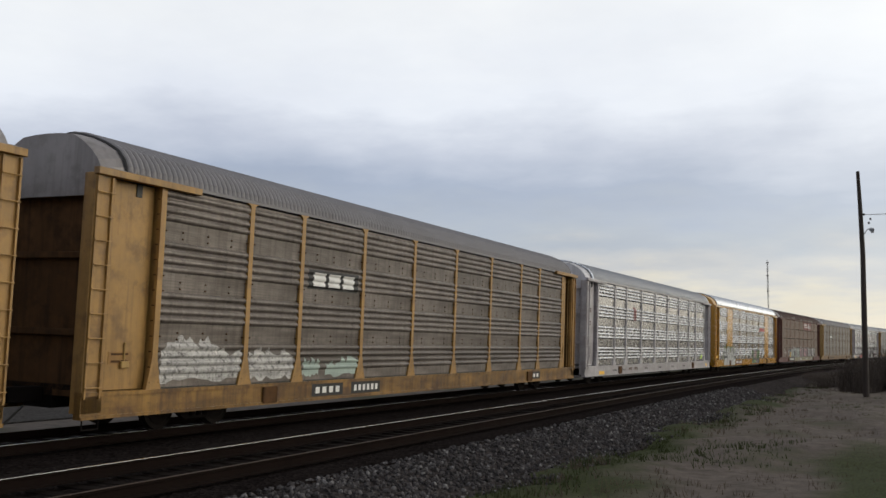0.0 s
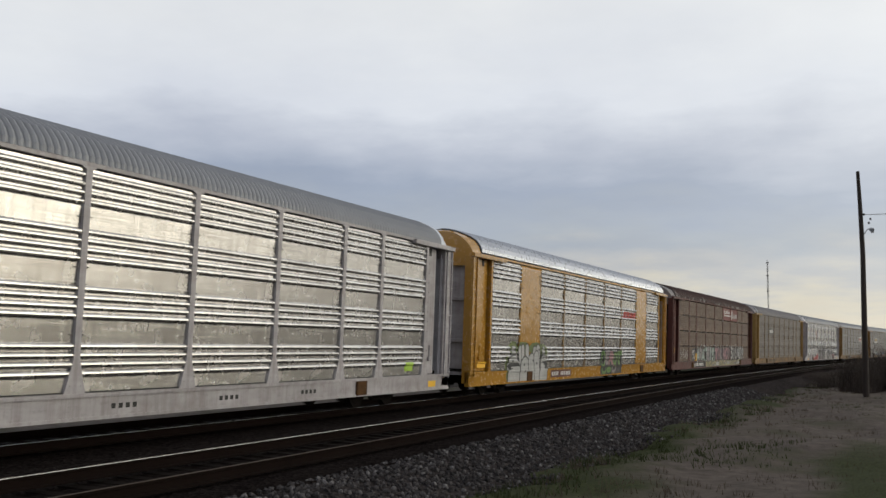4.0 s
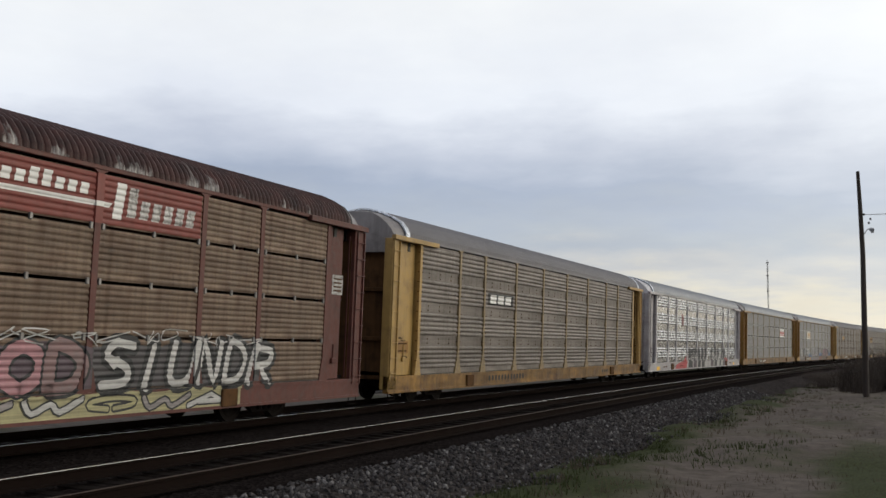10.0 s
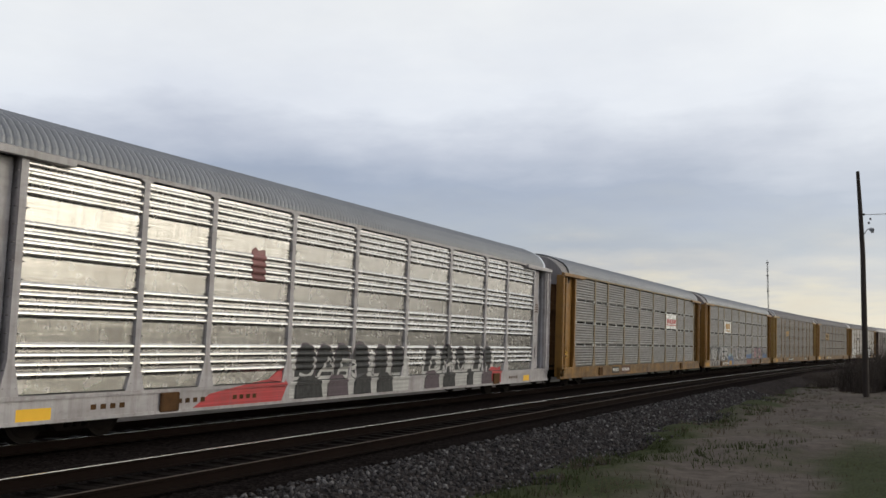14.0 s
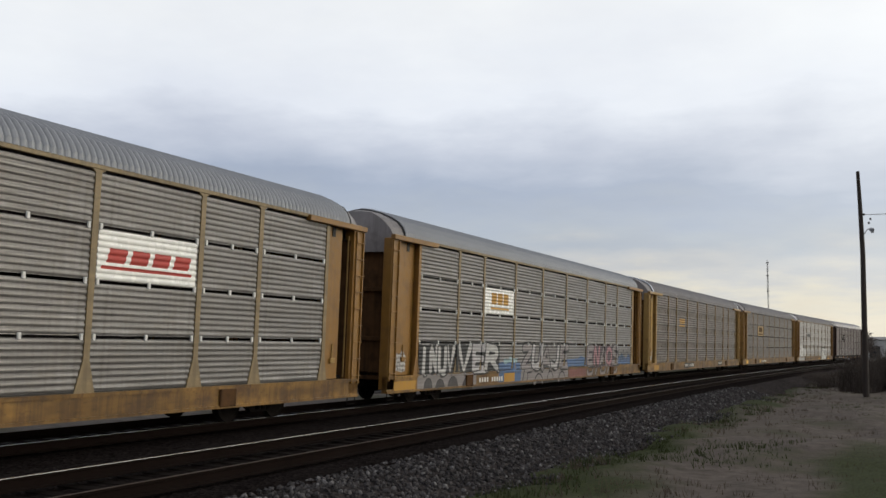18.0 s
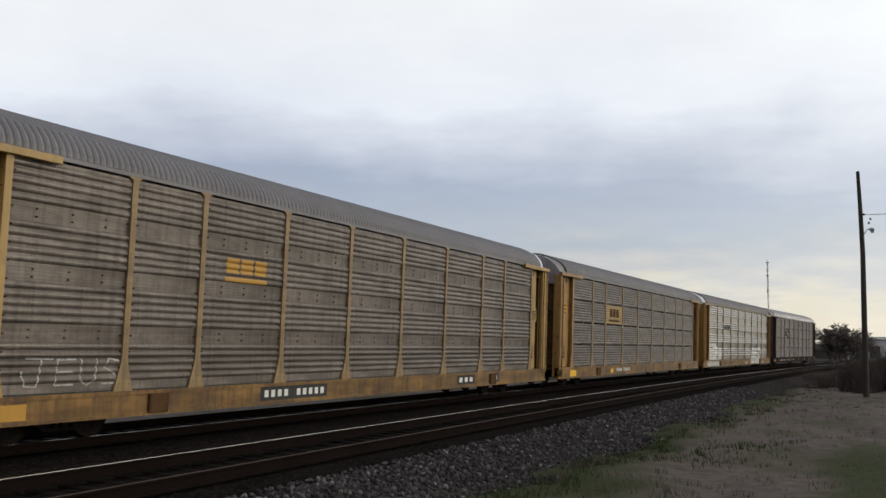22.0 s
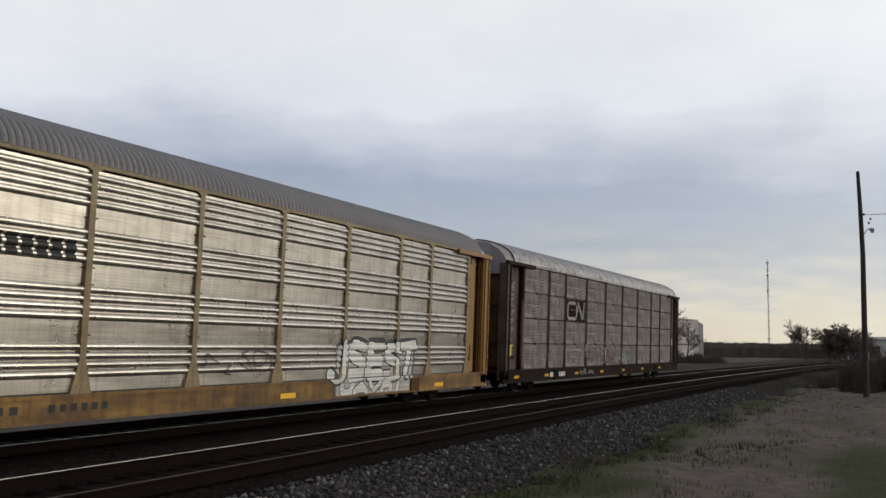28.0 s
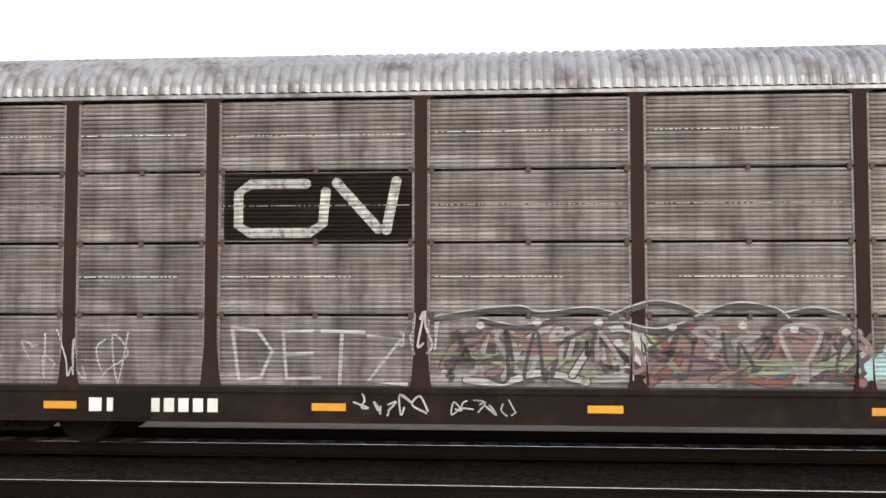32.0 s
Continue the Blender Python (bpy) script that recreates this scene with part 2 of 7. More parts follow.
PANEL_RED = surface("dull_red_panel_paint", (0.17, 0.040, 0.032), 0.55, grain=0.2, streak=0.3)
EMBLEM_RED = surface("faded_red_emblem_paint", (0.26, 0.11, 0.11), 0.55, grain=0.25, blotch=0.3)
PAINT_RED = surface("red_sign_paint", (0.40, 0.05, 0.04), 0.55, grain=0.15)
PAINT_ORANGE = surface("dull_orange_paint", (0.42, 0.22, 0.03), 0.55, grain=0.2)
LIME = surface("lime_green_placard", (0.36, 0.55, 0.06), 0.5, grain=0.1)
PALE_CARD = surface("faded_yellow_placard", (0.50, 0.40, 0.13), 0.6, grain=0.12)
AMBER = surface("amber_reflective_tape", (0.62, 0.27, 0.02), 0.45, grain=0.15, stain=(0.2, 0.1, 0.03), stain_amount=0.3)
REFLECT = surface("yellow_reflective_tape", (0.80, 0.46, 0.03), 0.4, grain=0.08)


# ---- mesh helpers ----
def part(name, bm, material, parent=None, label="", m=None):
    """Links a bmesh (or a mesh already made) as one object under a parent."""
    if isinstance(bm, bmesh.types.BMesh):
        me = bpy.data.meshes.new(name)
        bm.normal_update()
        bm.to_mesh(me)
        bm.free()
    else:
        me = bm
    if material is not None and not me.materials: me.materials.append(material)
    ob = new(name, me)
    if parent is not None: ob.parent = parent
    if m is not None: ob.matrix_basis = m
    if label: ob["label"] = label
    return ob


def boxes(*specs, bevel=0.0):
    """A bmesh of boxes (x0, x1, y0, y1, z0, z1)."""
    bm = bmesh.new()
    for x0, x1, y0, y1, z0, z1 in specs:
        v = [bm.verts.new((x, y, z)) for x in (x0, x1) for y in (y0, y1) for z in (z0, z1)]
        for f in ((0, 1, 3, 2), (4, 6, 7, 5), (0, 4, 5, 1), (2, 3, 7, 6), (0, 2, 6, 4), (1, 5, 7, 3)):
            bm.faces.new([v[i] for i in f])
    if bevel: bmesh.ops.bevel(bm, geom=list(bm.edges), offset=bevel, segments=1, affect="EDGES")
    return bm


def prism(outline, lo, hi, axis="y", bevel=0.0):
    """A bmesh: an outline in the plane across an axis, extruded from lo to hi along it."""
    put = {"y": lambda a, b, t: (a, t, b), "x": lambda a, b, t: (t, a, b), "z": lambda a, b, t: (a, b, t)}[axis]
    bm = bmesh.new()
    r0 = [bm.verts.new(put(a, b, lo)) for a, b in outline]
    r1 = [bm.verts.new(put(a, b, hi)) for a, b in outline]
    bm.faces.new(r0[::-1]), bm.faces.new(r1)
    for i in range(len(outline)):
        j = (i + 1) % len(outline)
        bm.faces.new((r0[i], r0[j], r1[j], r1[i]))
    bmesh.ops.recalc_face_normals(bm, faces=bm.faces)
    if bevel: bmesh.ops.bevel(bm, geom=list(bm.edges), offset=bevel, segments=1, affect="EDGES")
    return bm


def tube(bm, a, b, r0, r1=None, sides=8, caps=True):
    """Adds a tapered round bar from a to b."""
    a, b = Vector(a), Vector(b)
    r1 = r0 if r1 is None else r1
    q = (b - a).to_track_quat("Z", "Y")
    rings = []
    for p, r in ((a, r0), (b, r1)):
        rings.append([bm.verts.new(p + q @ Vector((r * math.cos(k * math.tau / sides), r * math.sin(k * math.tau / sides), 0))) for k in range(sides)])
    for k in range(sides):
        bm.faces.new((rings[0][k], rings[0][(k + 1) % sides], rings[1][(k + 1) % sides], rings[1][k]))
    if caps: bm.faces.new(rings[0][::-1]), bm.faces.new(rings[1])
    return bm


def mesh_of(name, verts, faces):
    me = bpy.data.meshes.new(name)
    me.from_pydata(verts, [], faces)
    me.update()
    return me


def smooth(ob):
    for p in ob.data.polygons: p.use_smooth = True
    return ob


# ---- ground and tracks ----
def ground_material():
    """Dead grass, bare dirt and green tufts, by noise alone."""
    m = bpy.data.materials.new("dry_grass_and_dirt")
    m.use_nodes = True
    n = Nodes(m.node_tree)
    at = n.add("ShaderNodeTexCoord").outputs["Object"]
    patch = n.noise(at, 0.22, 4.0, 0.6)
    fine = n.noise(at, 3.0, 6.0, 0.65)
    blade = n.noise(n.mapped(at, (9.0, 3.0, 3.0)), 2.0, 4.0, 0.7)
    dirt = n.ramp(fine, [(0.3, (0.058, 0.048, 0.042)), (0.7, (0.130, 0.107, 0.092))])
    grass = n.ramp(blade, [(0.3, (0.016, 0.021, 0.007)), (0.7, (0.046, 0.055, 0.018))])
    across = n.add("ShaderNodeSeparateXYZ", {0: at}).outputs[0]
    edge = n.math("ADD", across, n.math("MULTIPLY", n.math("SUBTRACT", patch, 0.5), 6.0))
    f = n.math("MULTIPLY", n.math("MAXIMUM", n.span(edge, 9.1, 10.1), n.span(across, -3.0, -6.0)), n.span(n.math("ADD", patch, n.math("MULTIPLY", fine, 0.25)), 0.84, 0.64))
    xy = n.add("ShaderNodeSeparateXYZ", {0: at}).outputs
    near = n.math("MULTIPLY", n.span(n.math("ADD", xy[0], n.math("MULTIPLY", patch, 2.0)), 13.8, 14.5), n.span(n.math("ADD", xy[1], n.math("MULTIPLY", patch, 6.0)), 30.0, 25.0))
    col = n.mix(n.math("MULTIPLY", f, n.math("SUBTRACT", 1.0, near)), grass, dirt)
    bump = n.add("ShaderNodeBump", {"Strength": 0.6, "Distance": 0.06, "Height": fine}).outputs[0]
    n.add("ShaderNodeOutputMaterial", {0: n.add("ShaderNodeBsdfPrincipled", {"Base Color": col, "Roughness": 0.95, "Specular IOR Level": 0.1, "Normal": bump}).outputs[0]})
    return m


def gravel_material(name, dark, light):
    m = bpy.data.materials.new(name)
    m.use_nodes = True
    n = Nodes(m.node_tree)
    at = n.add("ShaderNodeTexCoord").outputs["Object"]
    cell = n.add("ShaderNodeTexVoronoi", {"Vector": at, "Scale": 16.0})
    shade = n.add("ShaderNodeSeparateColor", {0: cell.outputs["Color"]}).outputs[0]
    broad = n.noise(at, 0.6, 4.0)
    col = n.mix(n.span(n.math("ADD", n.math("MULTIPLY", shade, 0.6), n.math("MULTIPLY", broad, 0.4)), 0.2, 0.8), (*dark, 1), (*light, 1))
    bump = n.add("ShaderNodeBump", {"Strength": 0.9, "Distance": 0.04, "Height": cell.outputs["Distance"]}).outputs[0]
    n.add("ShaderNodeOutputMaterial", {0: n.add("ShaderNodeBsdfPrincipled", {"Base Color": col, "Roughness": 1.0, "Specular IOR Level": 0.0, "Normal": bump}).outputs[0]})
    return m


GROUND = ground_material()
BALLAST = gravel_material("grey_crushed_stone", (0.019, 0.0165, 0.0165), (0.058, 0.051, 0.050))
# Near-black stone for the track bed, much darker than the shoulder's.
BALLAST_DARK = gravel_material("near_black_ballast", (0.0080, 0.0066, 0.0064), (0.0210, 0.0175, 0.0166))
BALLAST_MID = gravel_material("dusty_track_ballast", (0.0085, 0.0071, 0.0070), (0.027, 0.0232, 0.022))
ROAD_GRAVEL = gravel_material("pale_gravel_road", (0.045, 0.042, 0.040), (0.09, 0.084, 0.080))
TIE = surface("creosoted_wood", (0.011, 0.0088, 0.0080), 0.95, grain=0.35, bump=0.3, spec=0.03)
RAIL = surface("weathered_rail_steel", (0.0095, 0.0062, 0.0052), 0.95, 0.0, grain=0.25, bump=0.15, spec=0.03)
RAIL_DULL = surface("dull_brown_rail_head", (0.055, 0.036, 0.028), 0.7, 0.2, grain=0.2)
RAIL_TOP = surface("polished_rail_head", (0.60, 0.58, 0.57), 0.25, 0.95, grain=0.02, uneven=0.02)

STATIONS = [-60 + 2.5 * i for i in range(60)] + [90 + 6 * i for i in range(60)]


def swept(outline, stations=STATIONS, closed=True):
    """Verts and faces of an outline of (side, z) carried along the curve."""
    verts, faces, k = [], [], len(outline)
    for s in stations:
        for side, z in outline:
            x, y, a = along(s, side)
            verts.append((x, y, z))
    for i in range(len(stations) - 1):
        for j in range(k if closed else k - 1):
            a, b = i * k + j, i * k + (j + 1) % k
            faces.append((a, b, b + k, a + k))
    if closed: faces += [tuple(range(k))[::-1], tuple((len(stations) - 1) * k + j for j in range(k))]
    return verts, faces


def lay_ground():
    xs = [-2500, -900, -400, -200, -120, -80, -50, -30, -20, -12, -9] + [7.8 + 0.45 * i for i in range(32)] + [24, 30, 40, 60, 100, 200, 400, 900, 2500]
    ys = [-2500, -900, -300, -120, -60, -30, -15] + [0.6 * i for i in range(0, 140)] + [86, 92, 100, 110, 125, 140, 170, 210, 260, 330, 420, 600, 900, 1500, 3500]
    verts = []
    for y in ys:
        bend = R_CURVE - math.sqrt(max(R_CURVE ** 2 - min(abs(y), 700) ** 2, 0))
        for x in xs:
            z = -0.62
            if 8.2 < x < 60 and -20 < y < 200:
                z += 0.20 * noise.noise((x * 0.35, y * 0.2, 0)) + 0.10 * noise.noise((x * 1.1, y * 0.8, 3))
                z += 0.10 * min(1, max(0, (x - 10) / 5))
            near_x = x + (bend if abs(x) < 70 else 0)
            verts.append((near_x, y, z))
    k = len(xs)
    faces = [(j * k + i, j * k + i + 1, (j + 1) * k + i + 1, (j + 1) * k + i) for j in range(len(ys) - 1) for i in range(k - 1)]
    ob = part("ground", mesh_of("ground", verts, faces), GROUND)
    smooth(ob)
    tagged(ob, "dry winter grass and bare dirt beside the tracks", "ground", kind="structure")
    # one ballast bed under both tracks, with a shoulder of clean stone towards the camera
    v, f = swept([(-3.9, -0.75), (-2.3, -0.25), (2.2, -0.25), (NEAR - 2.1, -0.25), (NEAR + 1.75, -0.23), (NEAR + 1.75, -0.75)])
    tagged(part("track_bed", mesh_of("track_bed", v, f), BALLAST_DARK), "dark ballast between two railway tracks", "track bed", kind="structure")
    v, f = swept([(NEAR + 1.752, -0.75), (NEAR + 1.752, -0.25), (NEAR + 2.2, -0.29), (NEAR + 3.7, -0.72), (NEAR + 3.7, -0.78)])
    tagged(part("ballast_shoulder", mesh_of("ballast_shoulder", v, f), BALLAST), "grey crushed stone shoulder beside the near track", "ballast", kind="structure")
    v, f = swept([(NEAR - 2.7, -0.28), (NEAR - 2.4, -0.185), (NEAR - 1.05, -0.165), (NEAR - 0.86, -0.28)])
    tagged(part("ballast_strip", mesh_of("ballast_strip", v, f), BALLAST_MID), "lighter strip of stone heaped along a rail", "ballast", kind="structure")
    v, f = swept([(-15.5, -0.75), (-15.5, -0.575), (-8.2, -0.575), (-8.2, -0.75)])
    tagged(part("road", mesh_of("road", v, f), ROAD_GRAVEL), "pale gravel access road beyond the tracks", "road", kind="structure")


def lay_track(side, cant):
    """Ties, and two rails with polished heads, on one centre line."""
    track = new("railway_track")
    tagged(track, "steel rails on dark wooden ties, " + ("under the train" if side == 0 else "empty, beside the train"), "railway track", kind="structure")
    for o in (-0.753, 0.753):
        z = -o * cant
        web = [(-0.075, -0.172), (0.075, -0.172), (0.075, -0.158), (0.012, -0.140), (0.012, -0.045), (0.034, -0.036), (0.034, -0.004), (-0.034, -0.004), (-0.034, -0.036), (-0.012, -0.045), (-0.012, -0.140), (-0.075, -0.158)]
        v, f = swept([(side + o + a, z + b) for a, b in web])
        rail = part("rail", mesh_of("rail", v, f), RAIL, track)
        v, f = swept([(side + o - 0.024, z - 0.0035), (side + o - 0.022, z), (side + o + 0.022, z), (side + o + 0.024, z - 0.0035)])
        part("rail_head", mesh_of("rail_head", v, f), RAIL_DULL if (side and o > 0) or (not side and o < 0) else RAIL_TOP, rail, "running surface")
    tie = bpy.data.meshes.new("tie")
    b = boxes((-1.3, 1.3, -0.115, 0.115, -0.36, -0.235), bevel=0.012)
    b.to_mesh(tie), b.free()
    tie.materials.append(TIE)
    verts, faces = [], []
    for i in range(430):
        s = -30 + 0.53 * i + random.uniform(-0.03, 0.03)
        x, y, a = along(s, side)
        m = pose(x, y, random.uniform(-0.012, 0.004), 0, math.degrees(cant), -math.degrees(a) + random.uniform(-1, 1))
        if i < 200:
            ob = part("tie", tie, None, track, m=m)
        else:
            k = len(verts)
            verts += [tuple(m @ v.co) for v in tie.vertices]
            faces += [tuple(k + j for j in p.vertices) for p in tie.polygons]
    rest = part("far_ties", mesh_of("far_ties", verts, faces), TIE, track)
    tagged(rest, kind="stuff")
    return track


def scatter_stones():
    """Loose stones over the shoulder, thickest close by."""
    rng = random.Random(5)
    shapes = []
    for _ in range(6):
        b = bmesh.new()
        bmesh.ops.create_icosphere(b, subdivisions=1, radius=1)
        for v in b.verts: v.co *= rng.uniform(0.65, 1.2)
        shapes.append(([tuple(v.co) for v in b.verts], [tuple(v.index for v in f.verts) for f in b.faces]))
        b.free()
    verts, faces = [], []
    for _ in range(15000):
        s = 4 + 46 * rng.random() ** 1.6
        side = NEAR + rng.uniform(1.6, 4.1)
        t = side - NEAR
        z = -0.25 if t < 1.75 else -0.25 - 0.09 * (t - 1.75) if t < 2.2 else max(-0.29 - 0.287 * (t - 2.2), -0.62)
        if rng.random() < max(0, (t - 3.2) * 1.1): continue
        x, y, a = along(s, side)
        vs, fs = shapes[rng.randrange(6)]
        r = rng.uniform(0.018, 0.05)
        q = Euler((rng.uniform(0, 6), rng.uniform(0, 6), rng.uniform(0, 6))).to_matrix()
        k = len(verts)
        verts += [tuple(Vector((x, y, z + r * 0.3)) + q @ Vector(c) * r) for c in vs]
        faces += [tuple(k + j for j in f) for f in fs]
    ob = part("ballast_stones", mesh_of("ballast_stones", verts, faces), STONE)
    tagged(ob, "loose grey crushed stones on the track shoulder", "ballast", kind="stuff")


def stone_material():
    m = bpy.data.materials.new("loose_grey_stone")
    m.use_nodes = True
    n = Nodes(m.node_tree)
    rnd = n.add("ShaderNodeNewGeometry").outputs["Random Per Island"]
    at = n.add("ShaderNodeTexCoord").outputs["Object"]
    col = n.ramp(rnd, [(0.0, (0.006, 0.0055, 0.006)), (0.62, (0.060, 0.054, 0.056)), (0.92, (0.13, 0.12, 0.122)), (1.0, (0.28, 0.27, 0.27))])
    col = n.mix(0.4, col, n.ramp(n.noise(at, 30.0), [(0.3, (0.012, 0.011, 0.012)), (0.7, (0.070, 0.066, 0.067))]))
    n.add("ShaderNodeOutputMaterial", {0: n.add("ShaderNodeBsdfPrincipled", {"Base Color": col, "Roughness": 0.9, "Specular IOR Level": 0.1}).outputs[0]})
    return m


STONE = stone_material()
CANT = 0.026
lay_ground()
lay_track(0.0, CANT)
lay_track(NEAR, CANT * 0.6)
scatter_stones()


# ---- the train ----
PITCH, LENGTH = 28.8, 27.2
END = LENGTH / 2
POSTS = [-11.87, -9.12, -7.14, -4.29, -1.43, 1.43, 4.29, 7.14, 9.12, 11.87]
SLOT = 0.06                     # open slots between stacked sheets
LOW, HIGH = 0.86, 4.75          # side sheets, above the rail
DOOR = 1.33                     # door panels' plane
FACE = 1.46                     # side sheets' plane, from the centre line
ROOF_END = 12.86                # where the corrugated roof meets the end hoods
PROUD = 1.510                   # outer face of the side posts
shared = {}


def kept(key, build):
    """One mesh for alike pieces."""
    if key not in shared:
        bm = build()
        me = bpy.data.meshes.new(key[0])
        bm.normal_update()
        bm.to_mesh(me)
        bm.free()
        me.materials.append(key[-1])
        shared[key] = me
    return shared[key]


def dip(z, rows):
    """How far the plain band at z leans in from the sheet's plane, so that it faces slightly down."""
    lo = max((c + h for c, h, d in rows if c + h <= z + 1e-5), default=None)
    hi = min((c - h for c, h, d in rows if c - h >= z - 1e-5), default=None)
    if lo is None or hi is None or hi - lo < 0.12: return 0.0
    return -0.013 * (hi - z) / (hi - lo)


def ribbed(width, height, rows):
    """A sheet in the y-z plane facing +x, with horizontal ribs at rows of (z, half height, depth)."""
    pts = [(0.0, 0.0)]
    for z, hh, d in rows:
        if pts[-1][1] > 0.05 and z - hh - pts[-1][1] > 0.12: pts.append((-0.013, pts[-1][1] + 0.004))
        if hh > 0.04:
            pts += [(0.0, z - hh), (d * 0.5, z - hh * 0.78), (d * 0.87, z - hh * 0.42), (d, z), (d * 0.87, z + hh * 0.42), (d * 0.5, z + hh * 0.78), (0.0, z + hh)]
        else:
            pts += [(0.0, z - hh), (d, z - hh * 0.45), (d, z + hh * 0.45), (0.0, z + hh)]
    pts += [(0.0, height), (-0.045, height), (-0.045, 0.0)]
    return prism(pts, -width / 2, width / 2)


def bulged(half, height):
    """A plain steel panel with shallow dents and bulges."""
    bm = bmesh.new()
    ny, nz = 14, 24
    grid = [[bm.verts.new((0.026 + 0.018 * noise.noise((j * 0.42, i * 0.36, 5.0)) * (0 < i < nz) * (0 < j < ny), -half + 2 * half * j / ny, height * i / nz)) for j in range(ny + 1)] for i in range(nz + 1)]
    for i in range(nz):
        for j in range(ny): bm.faces.new((grid[i][j], grid[i][j + 1], grid[i + 1][j + 1], grid[i + 1][j])).smooth = True
    rim = [grid[0][j] for j in range(ny + 1)] + [grid[i][ny] for i in range(1, nz + 1)] + [grid[nz][j] for j in range(ny - 1, -1, -1)] + [grid[i][0] for i in range(nz - 1, 0, -1)]
    back = [bm.verts.new((-0.02, v.co.y, v.co.z)) for v in rim]
    for k in range(len(rim)): bm.faces.new((rim[k - 1], back[k - 1], back[k], rim[k]))
    return bm


def group_rows(height, ribs=4):
    """Four groups of ribs with plain bands between them."""
    step = 0.155 if ribs == 4 else 0.138
    rows = []
    for g in range(4):
        for i in range(ribs):
            rows.append((height - 0.14 - g * 0.985 - i * step, step * 0.425, 0.045 if ribs == 4 else 0.030))
    return sorted(r for r in rows if r[0] > 0.1)


def even_rows(height, count, d):
    p = height / count
    return [(p * (i + 0.5), p * 0.40, d) for i in range(count)]


def stack_rows(height):
    """Eight shallow rounded ribs."""
    p = height / 8
    return [(p * (i + 0.5), p * 0.40, 0.019) for i in range(8)]


def roof_outline():
    return [(1.50, 4.84), (1.485, 4.95), (1.41, 5.10), (1.26, 5.27), (1.0, 5.41), (0.66, 5.545), (0.32, 5.63), (0.0, 5.67)]


def full_outline(half):
    return half + [(-x, z) for x, z in half[-2::-1]]


def roof_sheet(deep=0.7):
    """The rounded roof, corrugated across its length down to the eaves."""
    line = full_outline(roof_outline())
    steps, bm = [], bmesh.new()
    pitch, y = 0.15, -ROOF_END
    while y < ROOF_END - 0.1:
        steps += [(y, 0.0), (y + 0.022, 0.022), (y + 0.060, 0.040), (y + 0.095, 0.036), (y + 0.13, 0.010)]
        y += pitch
    steps.append((ROOF_END, 0.0))
    rings = []
    for y, lift in steps:
        ring = []
        for x, z in line:
            n = Vector((x * 0.55, 0, z - 4.4)).normalized()
            f = deep * lift * (0.7 if z < 4.86 else 1.0)
            ring.append(bm.verts.new((x + n.x * f, y, z + n.z * f)))
        rings.append(ring)
    for a, b in zip(rings, rings[1:]):
        for i in range(len(line) - 1):
            bm.faces.new((a[i], a[i + 1], b[i + 1], b[i]))
    return bm


def roof_rim(s):
    """A narrow lifted lip of sheet over the roof's last corrugation."""
    line = full_outline(roof_outline())
    outer = [(x * 1.03, 4.84 + (z - 4.84) * 1.06) for x, z in line]
    bm = bmesh.new()
    y0, y1 = s * (ROOF_END - 0.16), s * (ROOF_END + 0.05)
    rings = [[bm.verts.new((x, y, z)) for x, z in ln] for ln, y in ((line, y0), (outer, y0), (outer, y1), (line, y1))]
    for a, b in ((0, 1), (1, 2), (2, 3), (3, 0)):
        for i in range(len(line) - 1): bm.faces.new((rings[a][i], rings[a][i + 1], rings[b][i + 1], rings[b][i]))
    bmesh.ops.recalc_face_normals(bm, faces=bm.faces)
    return bm


def roof_seal(s):
    """The dark flap between the corrugated roof and the end hood."""
    line = full_outline(roof_outline())
    bm = bmesh.new()
    rings = []
    for y, k in ((ROOF_END - 0.01, 1.006), (ROOF_END + 0.03, 1.016), (ROOF_END + 0.06, 0.99)):
        rings.append([bm.verts.new((x * k, s * y, 4.60 + (z - 4.60) * k)) for x, z in line])
    for a, b in zip(rings, rings[1:]):
        for i in range(len(line) - 1): bm.faces.new((a[i], a[i + 1], b[i + 1], b[i]))
    bmesh.ops.recalc_face_normals(bm, faces=bm.faces)
    return bm


def end_hood(s):
    """Plain sheet that closes the roof's end, tapering to a flat-topped face."""
    inner = [(x * 0.985, z - 0.02) for x, z in roof_outline()]
    face = [(1.40, 4.78), (1.39, 4.87), (1.30, 5.02), (1.13, 5.20), (0.92, 5.36), (0.64, 5.51), (0.32, 5.54), (0.0, 5.55)]
    bm = bmesh.new()
    r0 = [bm.verts.new((x, s * (ROOF_END + 0.04), z)) for x, z in full_outline(inner)]
    r1 = [bm.verts.new((x, s * 13.40, z)) for x, z in full_outline(face)]
    for i in range(len(r0) - 1): bm.faces.new((r0[i], r0[i + 1], r1[i + 1], r1[i]))
    low = [bm.verts.new((x, s * 13.40, 4.36)) for x in (-1.40, 1.40)]
    bm.faces.new(r1 + low)
    back = [bm.verts.new((x, s * 13.32, 4.36)) for x in (-1.40, 1.40)]
    bm.faces.new((low[0], low[1], back[1], back[0]))
    bmesh.ops.recalc_face_normals(bm, faces=bm.faces)
    return bm


def post_shape(flare, foot=0.58, w=0.078, proud=PROUD):
    """A side post in the y-z plane with a foot that widens to the sill."""
    f = flare
    line = [(-f, foot), (f, foot), (f * 0.8, 0.95), (w, 1.45), (w, 4.72), (w + 0.10, 4.77), (w + 0.10, 4.82), (-w - 0.10, 4.82), (-w - 0.10, 4.77), (-w, 4.72), (-w, 1.45), (-f * 0.8, 0.95)]
    return prism(line, FACE - 0.03, proud, axis="x")


